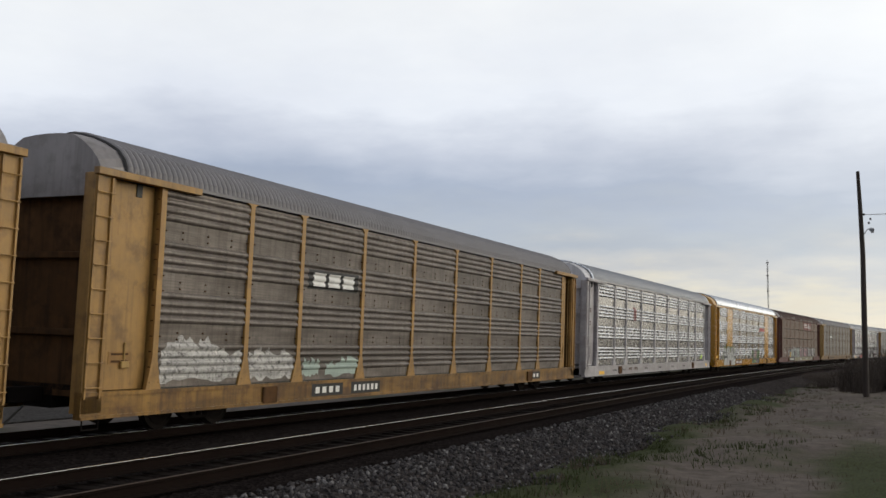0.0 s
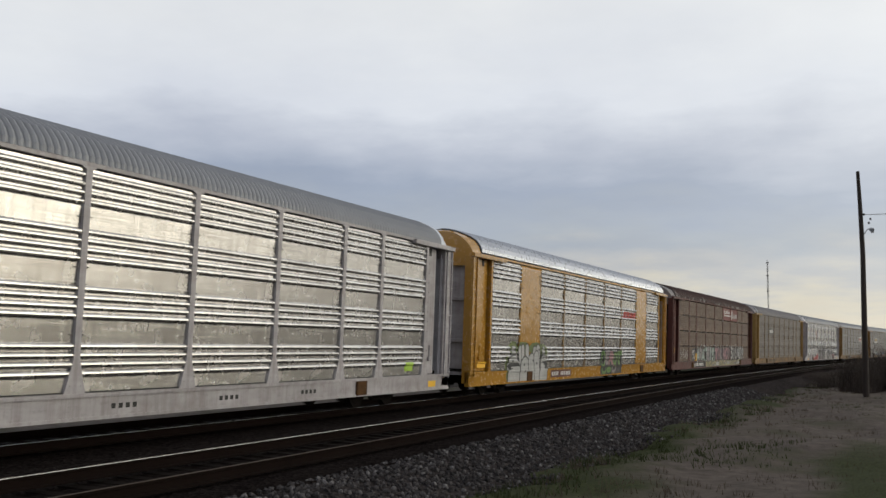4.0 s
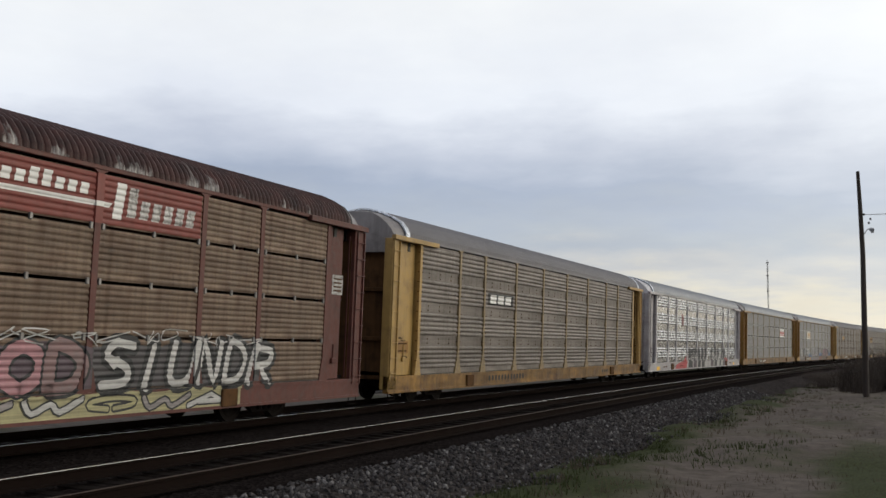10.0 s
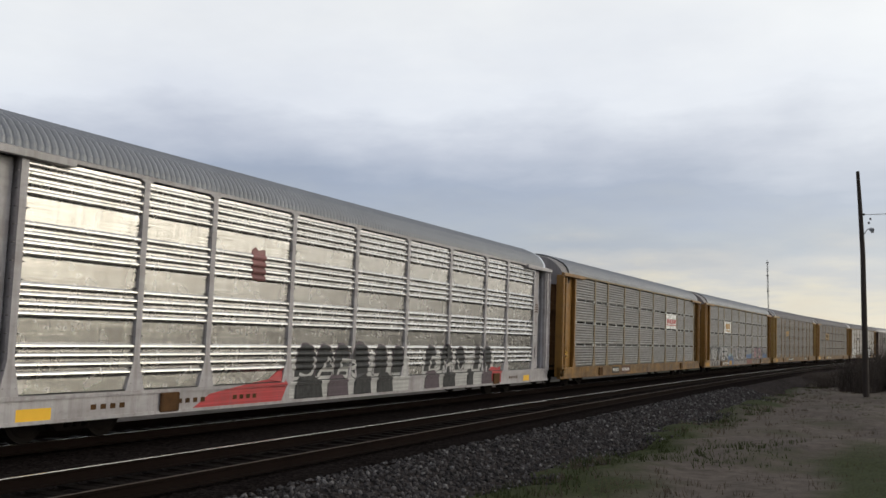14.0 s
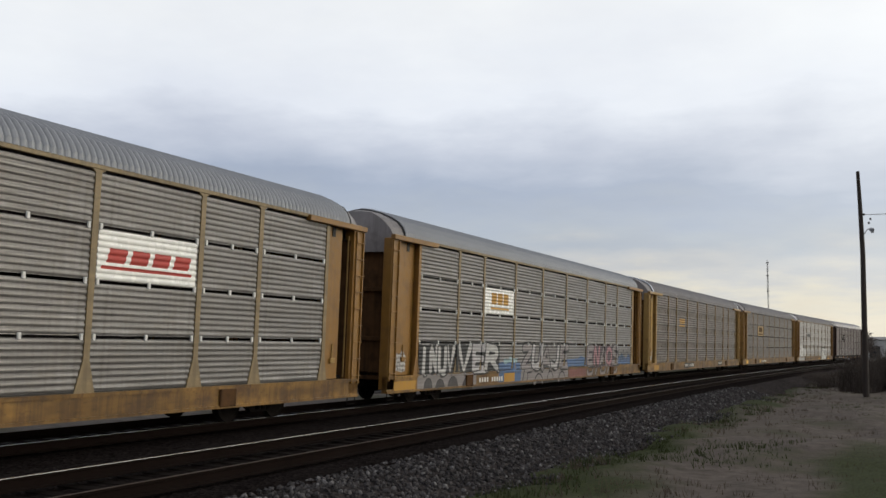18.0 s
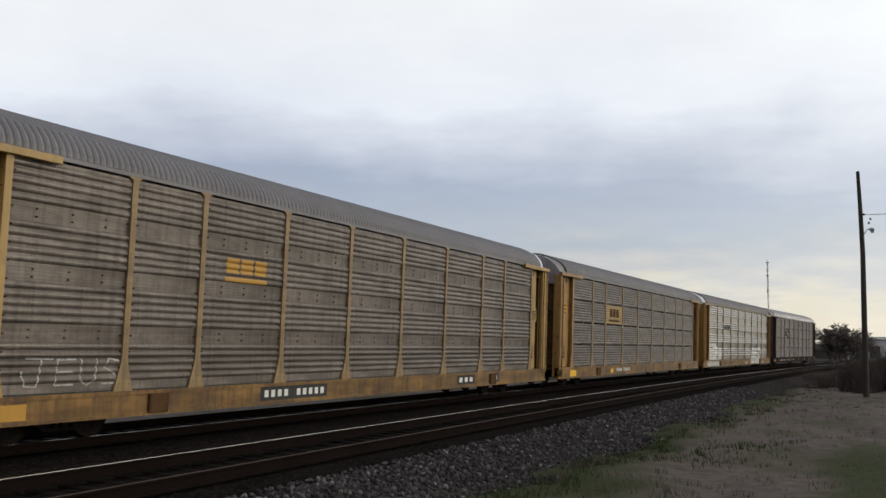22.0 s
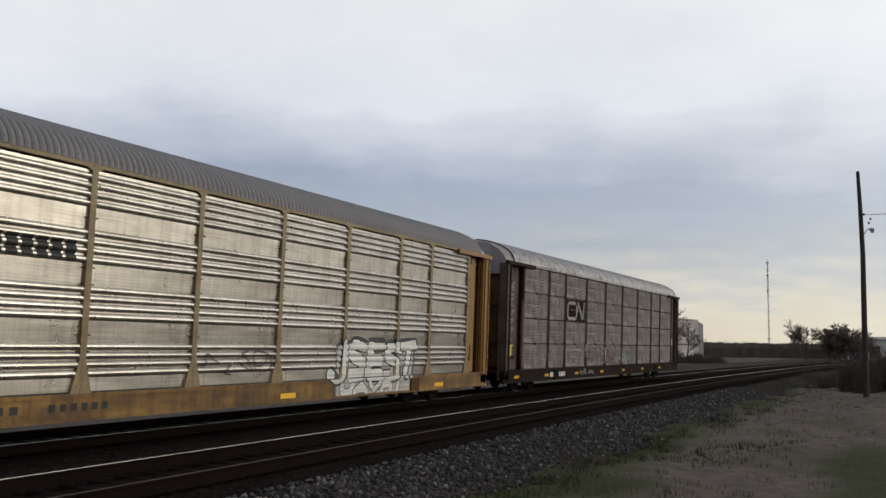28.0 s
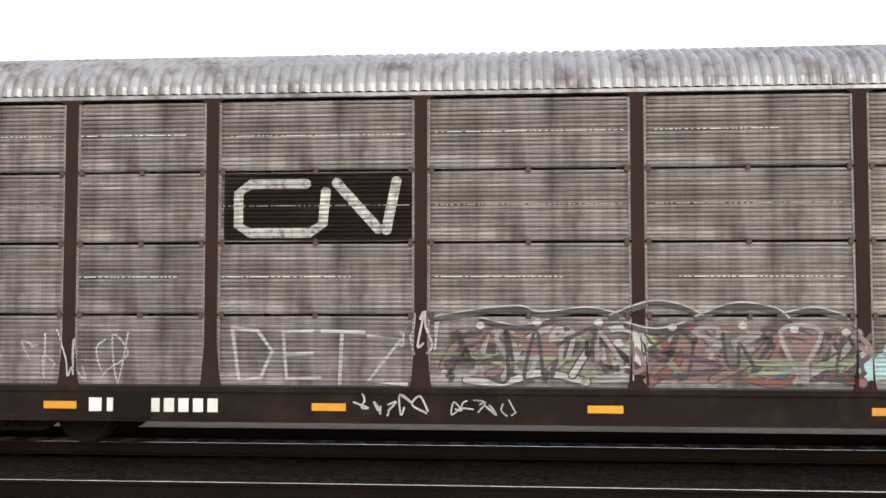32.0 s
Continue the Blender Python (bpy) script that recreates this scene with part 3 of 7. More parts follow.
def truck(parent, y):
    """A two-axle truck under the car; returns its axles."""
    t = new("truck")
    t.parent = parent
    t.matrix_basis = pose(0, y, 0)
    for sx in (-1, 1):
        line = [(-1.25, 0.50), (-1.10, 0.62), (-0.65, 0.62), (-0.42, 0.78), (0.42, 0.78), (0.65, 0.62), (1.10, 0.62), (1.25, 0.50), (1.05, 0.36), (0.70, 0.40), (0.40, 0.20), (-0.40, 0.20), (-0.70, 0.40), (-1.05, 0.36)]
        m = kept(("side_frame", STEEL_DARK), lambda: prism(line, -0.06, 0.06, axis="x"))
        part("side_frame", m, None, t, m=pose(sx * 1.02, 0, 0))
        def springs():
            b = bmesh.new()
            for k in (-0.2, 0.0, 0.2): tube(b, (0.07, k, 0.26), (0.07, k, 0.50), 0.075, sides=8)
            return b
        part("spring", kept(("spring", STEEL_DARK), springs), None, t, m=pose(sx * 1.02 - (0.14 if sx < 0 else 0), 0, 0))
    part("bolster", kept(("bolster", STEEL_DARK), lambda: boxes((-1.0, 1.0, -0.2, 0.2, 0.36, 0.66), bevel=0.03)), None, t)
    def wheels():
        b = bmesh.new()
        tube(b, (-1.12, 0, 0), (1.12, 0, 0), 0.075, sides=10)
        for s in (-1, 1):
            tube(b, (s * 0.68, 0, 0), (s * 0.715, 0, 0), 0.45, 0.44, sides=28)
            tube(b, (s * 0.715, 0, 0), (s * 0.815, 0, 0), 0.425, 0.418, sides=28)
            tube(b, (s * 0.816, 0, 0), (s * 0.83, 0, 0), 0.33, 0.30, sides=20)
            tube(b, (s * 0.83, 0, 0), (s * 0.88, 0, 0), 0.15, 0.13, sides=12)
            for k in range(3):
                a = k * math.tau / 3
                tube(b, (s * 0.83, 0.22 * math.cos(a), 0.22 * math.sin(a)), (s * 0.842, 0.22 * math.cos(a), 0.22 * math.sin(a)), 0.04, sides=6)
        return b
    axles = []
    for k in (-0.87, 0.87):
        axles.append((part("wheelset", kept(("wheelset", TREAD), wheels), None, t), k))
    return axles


def ladder(parent, y, sign, paint):
    """Ladder of bent rungs on the end post."""
    def shape():
        b = boxes((1.50, 1.545, -0.19, -0.15, 0.75, 4.68), (1.50, 1.545, 0.15, 0.19, 0.75, 4.68))
        for k in range(9): tube(b, (1.56, -0.19, 0.95 + 0.43 * k), (1.56, 0.19, 0.95 + 0.43 * k), 0.014, sides=6)
        return b
    part("ladder", kept(("ladder", paint), shape), None, parent, m=pose(0, y, 0, 0, 0, 0 if sign > 0 else 180))


def autorack(label, paint, sheet, roof, stacked=False, fine=False, blank=(), sill=None, end=None, cap=None, clips=None, rail=None, five=False, rim=None, post=None, door=None, slim=False, rise=0.0, group="cars of the freight train"):
    """A covered car carrier. stacked: four sheets one above another in each bay."""
    car = new("autorack_car")
    tagged(car, label, "freight car", group=group)
    sill = sill or paint
    both = ((1, 0), (-1, 180))
    for sx, turn in both:
        side = pose(0, 0, 0, 0, 0, turn)
        part("side_sill", kept(("side_sill", sill), lambda: prism([(1.34, 0.87), (1.53, 0.87), (1.53, 0.80), (1.50, 0.80), (1.50, 0.46), (1.53, 0.46), (1.53, 0.40), (1.34, 0.40)], -END, END)), None, car, m=side)
        part("top_rail", kept(("top_rail", fine, rail or paint), lambda: boxes((1.42, 1.512, -END + 0.1, END - 0.1, 4.775, 4.835 if fine else 4.86), bevel=0.008)), None, car, m=side)
        for y in POSTS:
            flare = 0.16 if fine else 0.10 if slim else 0.26 if abs(y) < 11 else 0.22
            part("side_post", kept(("side_post", round(flare, 2), fine, slim, stacked, post if post and -11 < y * sx else paint), lambda: post_shape(flare, 0.84 if fine else 0.80, 0.060 if slim else 0.085 if fine else 0.070, FACE + 0.022 if slim else PROUD if fine or not stacked else FACE + 0.036)), None, car, m=side @ pose(0, y, 0))
        for i, (a, b) in enumerate(zip(POSTS, POSTS[1:])):
            w, c = b - a - 0.10, (a + b) / 2
            k = i if sx > 0 else len(POSTS) - 2 - i
            if k in blank:
                part("blank_panel", kept(("blank_panel", round(w, 2), paint), lambda: bulged(w / 2 + 0.12, HIGH - LOW)), None, car, m=side @ pose(FACE, c, LOW))
                continue
            if not stacked:
                part("side_sheet", kept(("side_sheet", round(w, 2), five, sheet), lambda: ribbed(w, HIGH - LOW - 0.02, group_rows(HIGH - LOW, 5 if five else 4))), None, car, m=side @ pose(FACE, c, LOW + 0.01))
                continue
            h = (HIGH - LOW) / 4
            for r in range(4):
                gap = 0.035 if fine else SLOT
                rows = even_rows(h - gap, 16, 0.021) if fine else stack_rows(h - gap)
                part("side_sheet", kept(("side_sheet", round(w, 2), "stack", fine, sheet), lambda: ribbed(w, h - gap, rows)), None, car, m=side @ pose(FACE, c, LOW + gap / 2 + r * h))
                if fine:
                    for y in (c - w / 2 + 0.035, c + w / 2 - 0.035):
                        part("edge_strip", kept(("edge_strip", sheet), lambda: boxes((-0.01, 0.03, -0.035, 0.035, 0.0, h - 0.035))), None, car, m=side @ pose(FACE, y, LOW + 0.017 + r * h))
                if clips and r:
                    for y in (c - w / 2 + 0.09, c, c + w / 2 - 0.09):
                        hh = 0.036 if fine else 0.045
                        part("clip", kept(("clip", fine, clips), lambda: boxes((0.0, 0.045, -0.034, 0.034, -hh * 1.3, hh * 1.3), bevel=0.010)), None, car, m=side @ pose(FACE, y, LOW + r * h))
        part("bottom_seal", kept(("bottom_seal", BLACK), lambda: boxes((1.30, FACE + 0.03, -11.8, 11.8, 0.872, 0.898))), None, car, m=side)
        for s in (-1, 1):
            zone = side
            lo, hi = sorted((s * 11.95, s * (12.80 if s * sx > 0 and not fine else 13.16)))
            part("door_panel", kept(("door_panel", s, hi - lo > 1, door or paint), lambda: boxes((DOOR - 0.06, DOOR, lo, hi, 0.88, 4.70), bevel=0.006)), None, car, m=zone)
            j0, j1 = sorted((s * 11.84, s * 11.90))
            part("door_jamb", kept(("door_jamb", s, paint), lambda: boxes((DOOR - 0.06, FACE + 0.02, j0, j1, 0.88, 4.74))), None, car, m=zone)
            # Dark sheet added inside to block daylight, so the door gap looks shaded.
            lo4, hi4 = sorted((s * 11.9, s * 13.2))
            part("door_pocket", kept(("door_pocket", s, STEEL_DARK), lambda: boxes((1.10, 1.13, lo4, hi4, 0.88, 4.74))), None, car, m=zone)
            # Small black block that stands in for the shadowed notch above the door.
            hg0, hg1 = sorted((s * 12.30, s * 12.44))
            part("door_hanger", kept(("door_hanger", s, BLACK), lambda: boxes((DOOR, DOOR + 0.02, hg0, hg1, 4.46, 4.70))), None, car, m=zone)
            lo2, hi2 = sorted((s * 13.12, s * END))
            part("end_post", kept(("end_post", s, door or paint), lambda: boxes((DOOR - 0.1, 1.50, lo2, hi2, 0.50, 4.74), bevel=0.01)), None, car, m=zone)
            lo3, hi3 = sorted((s * 10.9, s * (END + 0.02)))
            part("door_track", kept(("door_track", s, paint), lambda: boxes((1.46, 1.60, lo3, hi3, 4.70, 4.83), bevel=0.008)), None, car, m=zone)
            ladder(car, sx * s * 13.39 if sx > 0 else -s * 13.39, sx, paint)
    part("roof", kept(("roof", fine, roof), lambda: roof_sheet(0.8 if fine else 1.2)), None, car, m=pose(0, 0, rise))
    for s in (-1, 1):
        y0, y1 = sorted((s * 13.10, s * 13.20))
        door = part("end_door", kept(("end_door", s, end or END_BROWN), lambda: boxes((-1.40, 1.40, y0, y1, 0.75, 4.44))), None, car)
        if rim: part("roof_rim", kept(("roof_rim", s, rim), lambda: roof_rim(s)), None, car, m=pose(0, 0, rise))
        part("roof_seal", kept(("roof_seal", s, BLACK), lambda: roof_seal(s)), None, car, m=pose(0, 0, rise))
        part("end_hood", kept(("end_hood", s, cap or HOOD_GREY), lambda: end_hood(s)), None, car, m=pose(0, 0, rise))
        for z in (1.9, 3.3):
            yb0, yb1 = sorted((s * 13.20, s * 13.30))
            part("end_bar", kept(("end_bar", s, z, end or END_BROWN), lambda: boxes((-1.2, 1.2, yb0, yb1, z - 0.06, z + 0.06), bevel=0.01)), None, door)
        def coupler():
            b = boxes((-0.14, 0.14, min(s * 13.2, s * 13.95), max(s * 13.2, s * 13.95), 0.62, 0.90), bevel=0.02)
            k = boxes((-0.20, 0.12, min(s * 13.95, s * 14.38), max(s * 13.95, s * 14.38), 0.60, 0.94), bevel=0.05)
            tmp = bpy.data.meshes.new("k")
            k.to_mesh(tmp), k.free()
            b.from_mesh(tmp)
            bpy.data.meshes.remove(tmp)
            return b
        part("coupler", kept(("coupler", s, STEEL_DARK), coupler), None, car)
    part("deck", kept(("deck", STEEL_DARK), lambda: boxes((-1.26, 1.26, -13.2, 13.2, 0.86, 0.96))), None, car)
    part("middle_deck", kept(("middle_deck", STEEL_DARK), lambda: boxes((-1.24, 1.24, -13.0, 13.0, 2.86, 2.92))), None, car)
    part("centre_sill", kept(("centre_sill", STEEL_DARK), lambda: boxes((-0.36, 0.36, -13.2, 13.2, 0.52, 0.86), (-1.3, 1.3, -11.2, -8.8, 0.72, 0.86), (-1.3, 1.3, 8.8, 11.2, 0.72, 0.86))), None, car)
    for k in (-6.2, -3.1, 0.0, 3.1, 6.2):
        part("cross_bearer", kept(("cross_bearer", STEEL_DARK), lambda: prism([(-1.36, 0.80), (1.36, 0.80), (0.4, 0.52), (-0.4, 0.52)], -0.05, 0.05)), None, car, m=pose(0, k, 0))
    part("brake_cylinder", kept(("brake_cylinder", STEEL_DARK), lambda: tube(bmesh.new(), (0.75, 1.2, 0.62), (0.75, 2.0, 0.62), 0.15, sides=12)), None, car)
    axles = truck(car, -10.05) + truck(car, 10.05)
    return car, axles


CARS = []      # (car, axles, place in the train)


def add_car(k, *args, **kw):
    car, axles = autorack(*args, **kw)
    CARS.append((car, axles, k))
    return car


lead = add_car(-5, "yellow covered car carrier with grey sheet sides, coupled ahead", YELLOW_RUST, ZINC_DULL, ROOF, rail=ROOF, sill=SILL_YELLOW)
long_yellow_a = add_car(-4, "faded yellow car carrier with dull ribbed sides and worn paint", YELLOW_RUST, ZINC_DULL, ROOF, rail=ROOF, sill=SILL_YELLOW)
white_a = add_car(-3, "white car carrier with bright ribbed galvanised sides", WHITE, ZINC_SHINY, ROOF_ZINC, end=END_GREY, cap=END_GREY, rim=ROOF_BRIGHT)
gold = add_car(-2, "golden yellow car carrier with bright ribbed sides and silver graffiti", GOLD, ZINC_SHINY, ROOF_BRIGHT, blank=(1, 7), cap=GOLD, end=WHITE, slim=True, post=POST_GOLD, rise=0.05)
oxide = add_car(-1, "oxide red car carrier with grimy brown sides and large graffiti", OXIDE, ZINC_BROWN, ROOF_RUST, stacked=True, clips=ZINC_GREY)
long_yellow_b = add_car(0, "faded yellow car carrier with pale grey ribbed sides", YELLOW_PALE, ZINC_PALE, ROOF, rim=ROOF_BRIGHT, rail=ROOF, post=POST_TAN, five=True, sill=SILL_YELLOW)
white_b = add_car(1, "white car carrier with bright ribbed sides and black and red graffiti", WHITE, ZINC_SHINY, ROOF_ZINC, end=END_GREY, cap=END_GREY, rim=ROOF_BRIGHT)
clean_yellow = add_car(2, "yellow car carrier with clean grey stacked side panels and white clips", YELLOW, ZINC_GREY, ROOF_ZINC, rail=POST_TAN, post=POST_TAN, sill=SILL_YELLOW, stacked=True, clips=PAINT_WHITE)
mural_yellow = add_car(3, "yellow car carrier with grey stacked panels and long graffiti", YELLOW, ZINC_GREY, ROOF_ZINC, rail=POST_TAN, post=POST_TAN, sill=SILL_YELLOW, stacked=True, clips=PAINT_WHITE)
chalk_yellow = add_car(4, "faded yellow car carrier with dull grey ribbed sides", YELLOW_PALE, ZINC_DULL, ROOF, rail=ROOF, rim=ROOF_BRIGHT, post=POST_DULL, five=True, sill=SILL_YELLOW)
tan_yellow = add_car(5, "yellow car carrier with dull grey stacked side panels", YELLOW_RUST, ZINC_DULL, ROOF, rail=ROOF, post=POST_DULL, sill=SILL_YELLOW, stacked=True, clips=ZINC_GREY)
bright_yellow = add_car(6, "yellow car carrier with bright ribbed sides and pale graffiti", YELLOW, ZINC, ROOF, rail=POST_TAN, post=POST_TAN, sill=SILL_YELLOW, cap=END_GREY)
last_car = add_car(7, "dark brown car carrier with grimy panels, last in the train", LAST_BROWN, ZINC_LAST, ROOF_LAST, stacked=True, fine=True, clips=LAST_DOOR, sill=SILL_LAST, rail=ROOF_LAST, door=LAST_DOOR)


# ---- beyond the tracks ----
WOOD_POLE = surface("weathered_pole_wood", (0.030, 0.022, 0.019), 0.85, grain=0.3, streak=0.4, bump=0.3)
BARK = surface("winter_bark", (0.050, 0.040, 0.033), 0.9, grain=0.3)
TWIG = surface("dark_winter_twigs", (0.066, 0.052, 0.044), 0.9, grain=0.3)
# Grey-brown crown twigs, paler than TWIG to put distance haze into the colour.
TWIG_FAR = surface("haze_paled_twigs", (0.105, 0.084, 0.074), 0.9, grain=0.3)
GALV = surface("dull_mast_steel", (0.20, 0.19, 0.19), 0.5, 0.5, grain=0.15)
TANK = surface("dark_weathered_tank_steel", (0.030, 0.026, 0.024), 0.75, grain=0.3, streak=0.4)
BRICK_GREY = surface("stained_grey_painted_masonry", (0.15, 0.145, 0.16), 0.85, grain=0.22, grain_scale=2.0, stain=(0.07, 0.07, 0.075), stain_amount=0.6, streak=0.5, bump=0.2)
BRICK_PALE = surface("peeling_white_masonry", (0.34, 0.315, 0.305), 0.85, grain=0.25, grain_scale=2.0, stain=(0.10, 0.095, 0.095), stain_amount=0.6, streak=0.4, bump=0.2)
GLASS_DARK = surface("dark_window_glass", (0.02, 0.022, 0.028), 0.15, grain=0.1, spec=0.6)
SHUTTER = surface("pale_boarded_window", (0.46, 0.45, 0.45), 0.8, grain=0.15)
RUST_BAND = surface("dull_rust_band", (0.085, 0.055, 0.05), 0.8, grain=0.25)
TRUCK_WHITE = surface("white_truck_paint", (0.62, 0.63, 0.66), 0.35, grain=0.06)
TYRE = surface("black_rubber", (0.012, 0.012, 0.012), 0.85, grain=0.2)
BOARD = surface("dark_sign_back", (0.022, 0.024, 0.034), 0.7, grain=0.2)
HEDGE = surface("dark_scrub", (0.036, 0.028, 0.025), 0.95, grain=0.4, grain_scale=2.0)
LAMP_GLASS = surface("grey_lamp_glass", (0.25, 0.26, 0.28), 0.3, grain=0.05)


def utility_pole():
    """A leaning wooden pole with a street lamp, insulators and wires."""
    pole = new("utility_pole")
    tagged(pole, "dark leaning wooden utility pole with a small lamp and wires", "utility pole")
    b = bmesh.new()
    pts = [((13.42, 50.0, -0.6), 0.140), ((13.44, 50.0, 3.0), 0.130), ((13.47, 50.0, 6.4), 0.115), ((13.42, 50.0, 8.6), 0.100), ((13.36, 50.0, 10.45), 0.080)]
    for (p, r), (q, s) in zip(pts, pts[1:]): tube(b, p, q, r, s, sides=12)
    part("shaft", b, WOOD_POLE, pole)
    arm = bmesh.new()
    tube(arm, (13.5, 49.95, 7.25), (13.72, 49.9, 7.55), 0.02, sides=6)
    tube(arm, (13.72, 49.9, 7.55), (13.9, 49.85, 7.6), 0.02, sides=6)
    part("lamp_arm", arm, GALV, pole)
    head = boxes((13.78, 14.02, 49.74, 49.94, 7.48, 7.58), bevel=0.03)
    tube(head, (13.92, 49.84, 7.48), (13.92, 49.84, 7.36), 0.10, 0.06, sides=10)
    part("lamp_head", head, LAMP_GLASS, pole)
    for z, x in ((8.28, 13.58), (8.05, 13.86), (7.86, 13.78)):
        k = bmesh.new()
        tube(k, (x, 49.9, z - 0.05), (x, 49.9, z + 0.05), 0.045, sides=8)
        part("insulator", k, BLACK, pole)
    for k, (x, z) in enumerate(((13.52, 8.28), (13.52, 8.27))):
        w = bmesh.new()
        a = Vector((x, 49.9, z))
        c = Vector((24.0, 45.0 - 6 * k, 8.2 - 0.1 * k))
        prev = a
        for i in range(1, 9):
            f = i / 8
            p = a.lerp(c, f) - Vector((0, 0, 0.35 * math.sin(math.pi * f)))
            tube(w, prev, p, 0.008, sides=5, caps=False)
            prev = p
        part("wire", w, BLACK, pole)


def radio_mast():
    mast = new("radio_mast")
    tagged(mast, "slender steel lattice radio mast with small antennas", "radio mast")
    x, y, top = -15.9, 298.5, 28.0
    b = bmesh.new()
    legs = [(0.20 * math.cos(a), 0.20 * math.sin(a)) for a in (0.5, 2.6, 4.7)]
    for dx, dy in legs: tube(b, (x + dx, y + dy, -1), (x + dx, y + dy, top - 1.5), 0.045, sides=5)
    part("legs", b, GALV, mast)
    b = bmesh.new()
    for i in range(30):
        z = -0.8 + i
        for k in range(3):
            (ax, ay), (cx, cy) = legs[k], legs[(k + 1) % 3]
            tube(b, (x + ax, y + ay, z), (x + cx, y + cy, min(z + 1, top - 1.5)), 0.022, sides=4, caps=False)
    part("bracing", b, GALV, mast)
    for z, w in ((27.4, 0.7), (23.5, 0.55), (18.8, 0.55), (9.8, 0.45), (4.5, 0.8)):
        k = boxes((x - w * 0.6, x + w * 0.6, y - 0.25, y + 0.25, z - 0.18, z + 0.18), bevel=0.05)
        part("antenna", k, GALV, mast)


def bare_tree(name, base, height, spread, seed, twigs=5, thick=1.0, label="", levels=3, rough=0.008, low=0.52, reach=1.0):
    """A leafless tree: a tapered trunk, limbs that fork, and a crown of fine twigs."""
    rng = random.Random(seed)
    tree = new(name)
    tagged(tree, label or "bare winter tree with a wide crown of twigs", "tree")
    limbs, fine = [], []
    base = Vector(base)

    def grow(p, way, length, r, level):
        steps = 4 if level == 0 else 3 if level < levels - 1 else 2
        for i in range(steps):
            bend = Vector((rng.uniform(-1, 1), rng.uniform(-1, 1), rng.uniform(-0.3, 0.5))) * (0.12 if level == 0 else 0.26)
            way = (way + bend).normalized()
            q = p + way * (length / steps)
            (limbs if level < levels - 2 else fine).append((p, q, r, r * 0.82, 5 if level < 2 else 3))
            p, r = q, r * 0.82
            if level < levels and (i > 0 or level > 0 or reach > 1):
                for k in range(twigs if level == levels - 1 else 2 if i < steps - 1 else 3):
                    a = rng.uniform(0, math.tau)
                    side = Vector((math.cos(a), math.sin(a), rng.uniform(-0.15, 0.7))) * spread * rng.uniform(0.6, 1.2)
                    grow(p, (way * 0.6 + side).normalized(), length * rng.uniform(0.45, 0.66) * (reach if level == 0 else 1.0), max(r * 0.6, rough), level + 1)

    grow(base, Vector((0, 0, 1)), height * low, 0.020 * height * thick, 0)
    for nm, rows, mat in (("trunk", limbs, BARK), ("crown", fine, TWIG_FAR)):
        verts, faces = [], []
        for p, q, r0, r1, n in rows:
            turn = (q - p).to_track_quat("Z", "Y")
            k = len(verts)
            for c, r in ((p, r0), (q, r1)):
                verts += [tuple(c + turn @ Vector((r * math.cos(j * math.tau / n), r * math.sin(j * math.tau / n), 0))) for j in range(n)]
            faces += [(k + j, k + (j + 1) % n, k + n + (j + 1) % n, k + n + j) for j in range(n)]
        part(nm, mesh_of(nm, verts, faces), mat, tree)
    return tree


def scrub(name, centre, size, count, seed, label, twig=0.012, category="shrub", kind=""):
    """A tangle of fine stems that fans out from the ground."""
    rng = random.Random(seed)
    verts, faces = [], []
    for _ in range(count):
        x, y = rng.gauss(0, 0.38) * size[0], rng.gauss(0, 0.38) * size[1]
        p = Vector((centre[0] + x, centre[1] + y, centre[2]))
        way = Vector((rng.uniform(-0.45, 0.45), rng.uniform(-0.45, 0.45), 1)).normalized()
        h = size[2] * rng.uniform(0.35, 1.0) * (1 - 0.35 * min(1, abs(x) / size[0]))
        r = twig * rng.uniform(0.6, 1.5)
        for i in range(4):
            q = p + way * h / 4
            side = Vector((way.y, -way.x, 0)).normalized() * r if abs(way.x) + abs(way.y) > 1e-3 else Vector((r, 0, 0))
            dep = Vector((-side.y, side.x, 0))
            k = len(verts)
            verts += [tuple(p + side), tuple(p - side * 0.5 + dep), tuple(p - side * 0.5 - dep), tuple(q + side * 0.8), tuple(q - side * 0.4 + dep * 0.8), tuple(q - side * 0.4 - dep * 0.8)]
            faces += [(k, k + 1, k + 4, k + 3), (k + 1, k + 2, k + 5, k + 4), (k + 2, k, k + 3, k + 5)]
            if rng.random() < 0.9:
                t = (way + Vector((rng.uniform(-1, 1), rng.uniform(-1, 1), rng.uniform(-0.2, 0.6)))).normalized() * h * rng.uniform(0.2, 0.42)
                k = len(verts)
                verts += [tuple(q + side * 0.7), tuple(q - side * 0.7), tuple(q + dep * 0.7), tuple(q + t)]
                faces += [(k, k + 1, k + 3), (k + 1, k + 2, k + 3), (k + 2, k, k + 3)]
            p, r = q, r * 0.8
            way = (way + Vector((rng.uniform(-0.3, 0.3), rng.uniform(-0.3, 0.3), 0.1))).normalized()
    ob = part(name, mesh_of(name, verts, faces), TWIG)
    tagged(ob, label, category, kind=kind)
    return ob


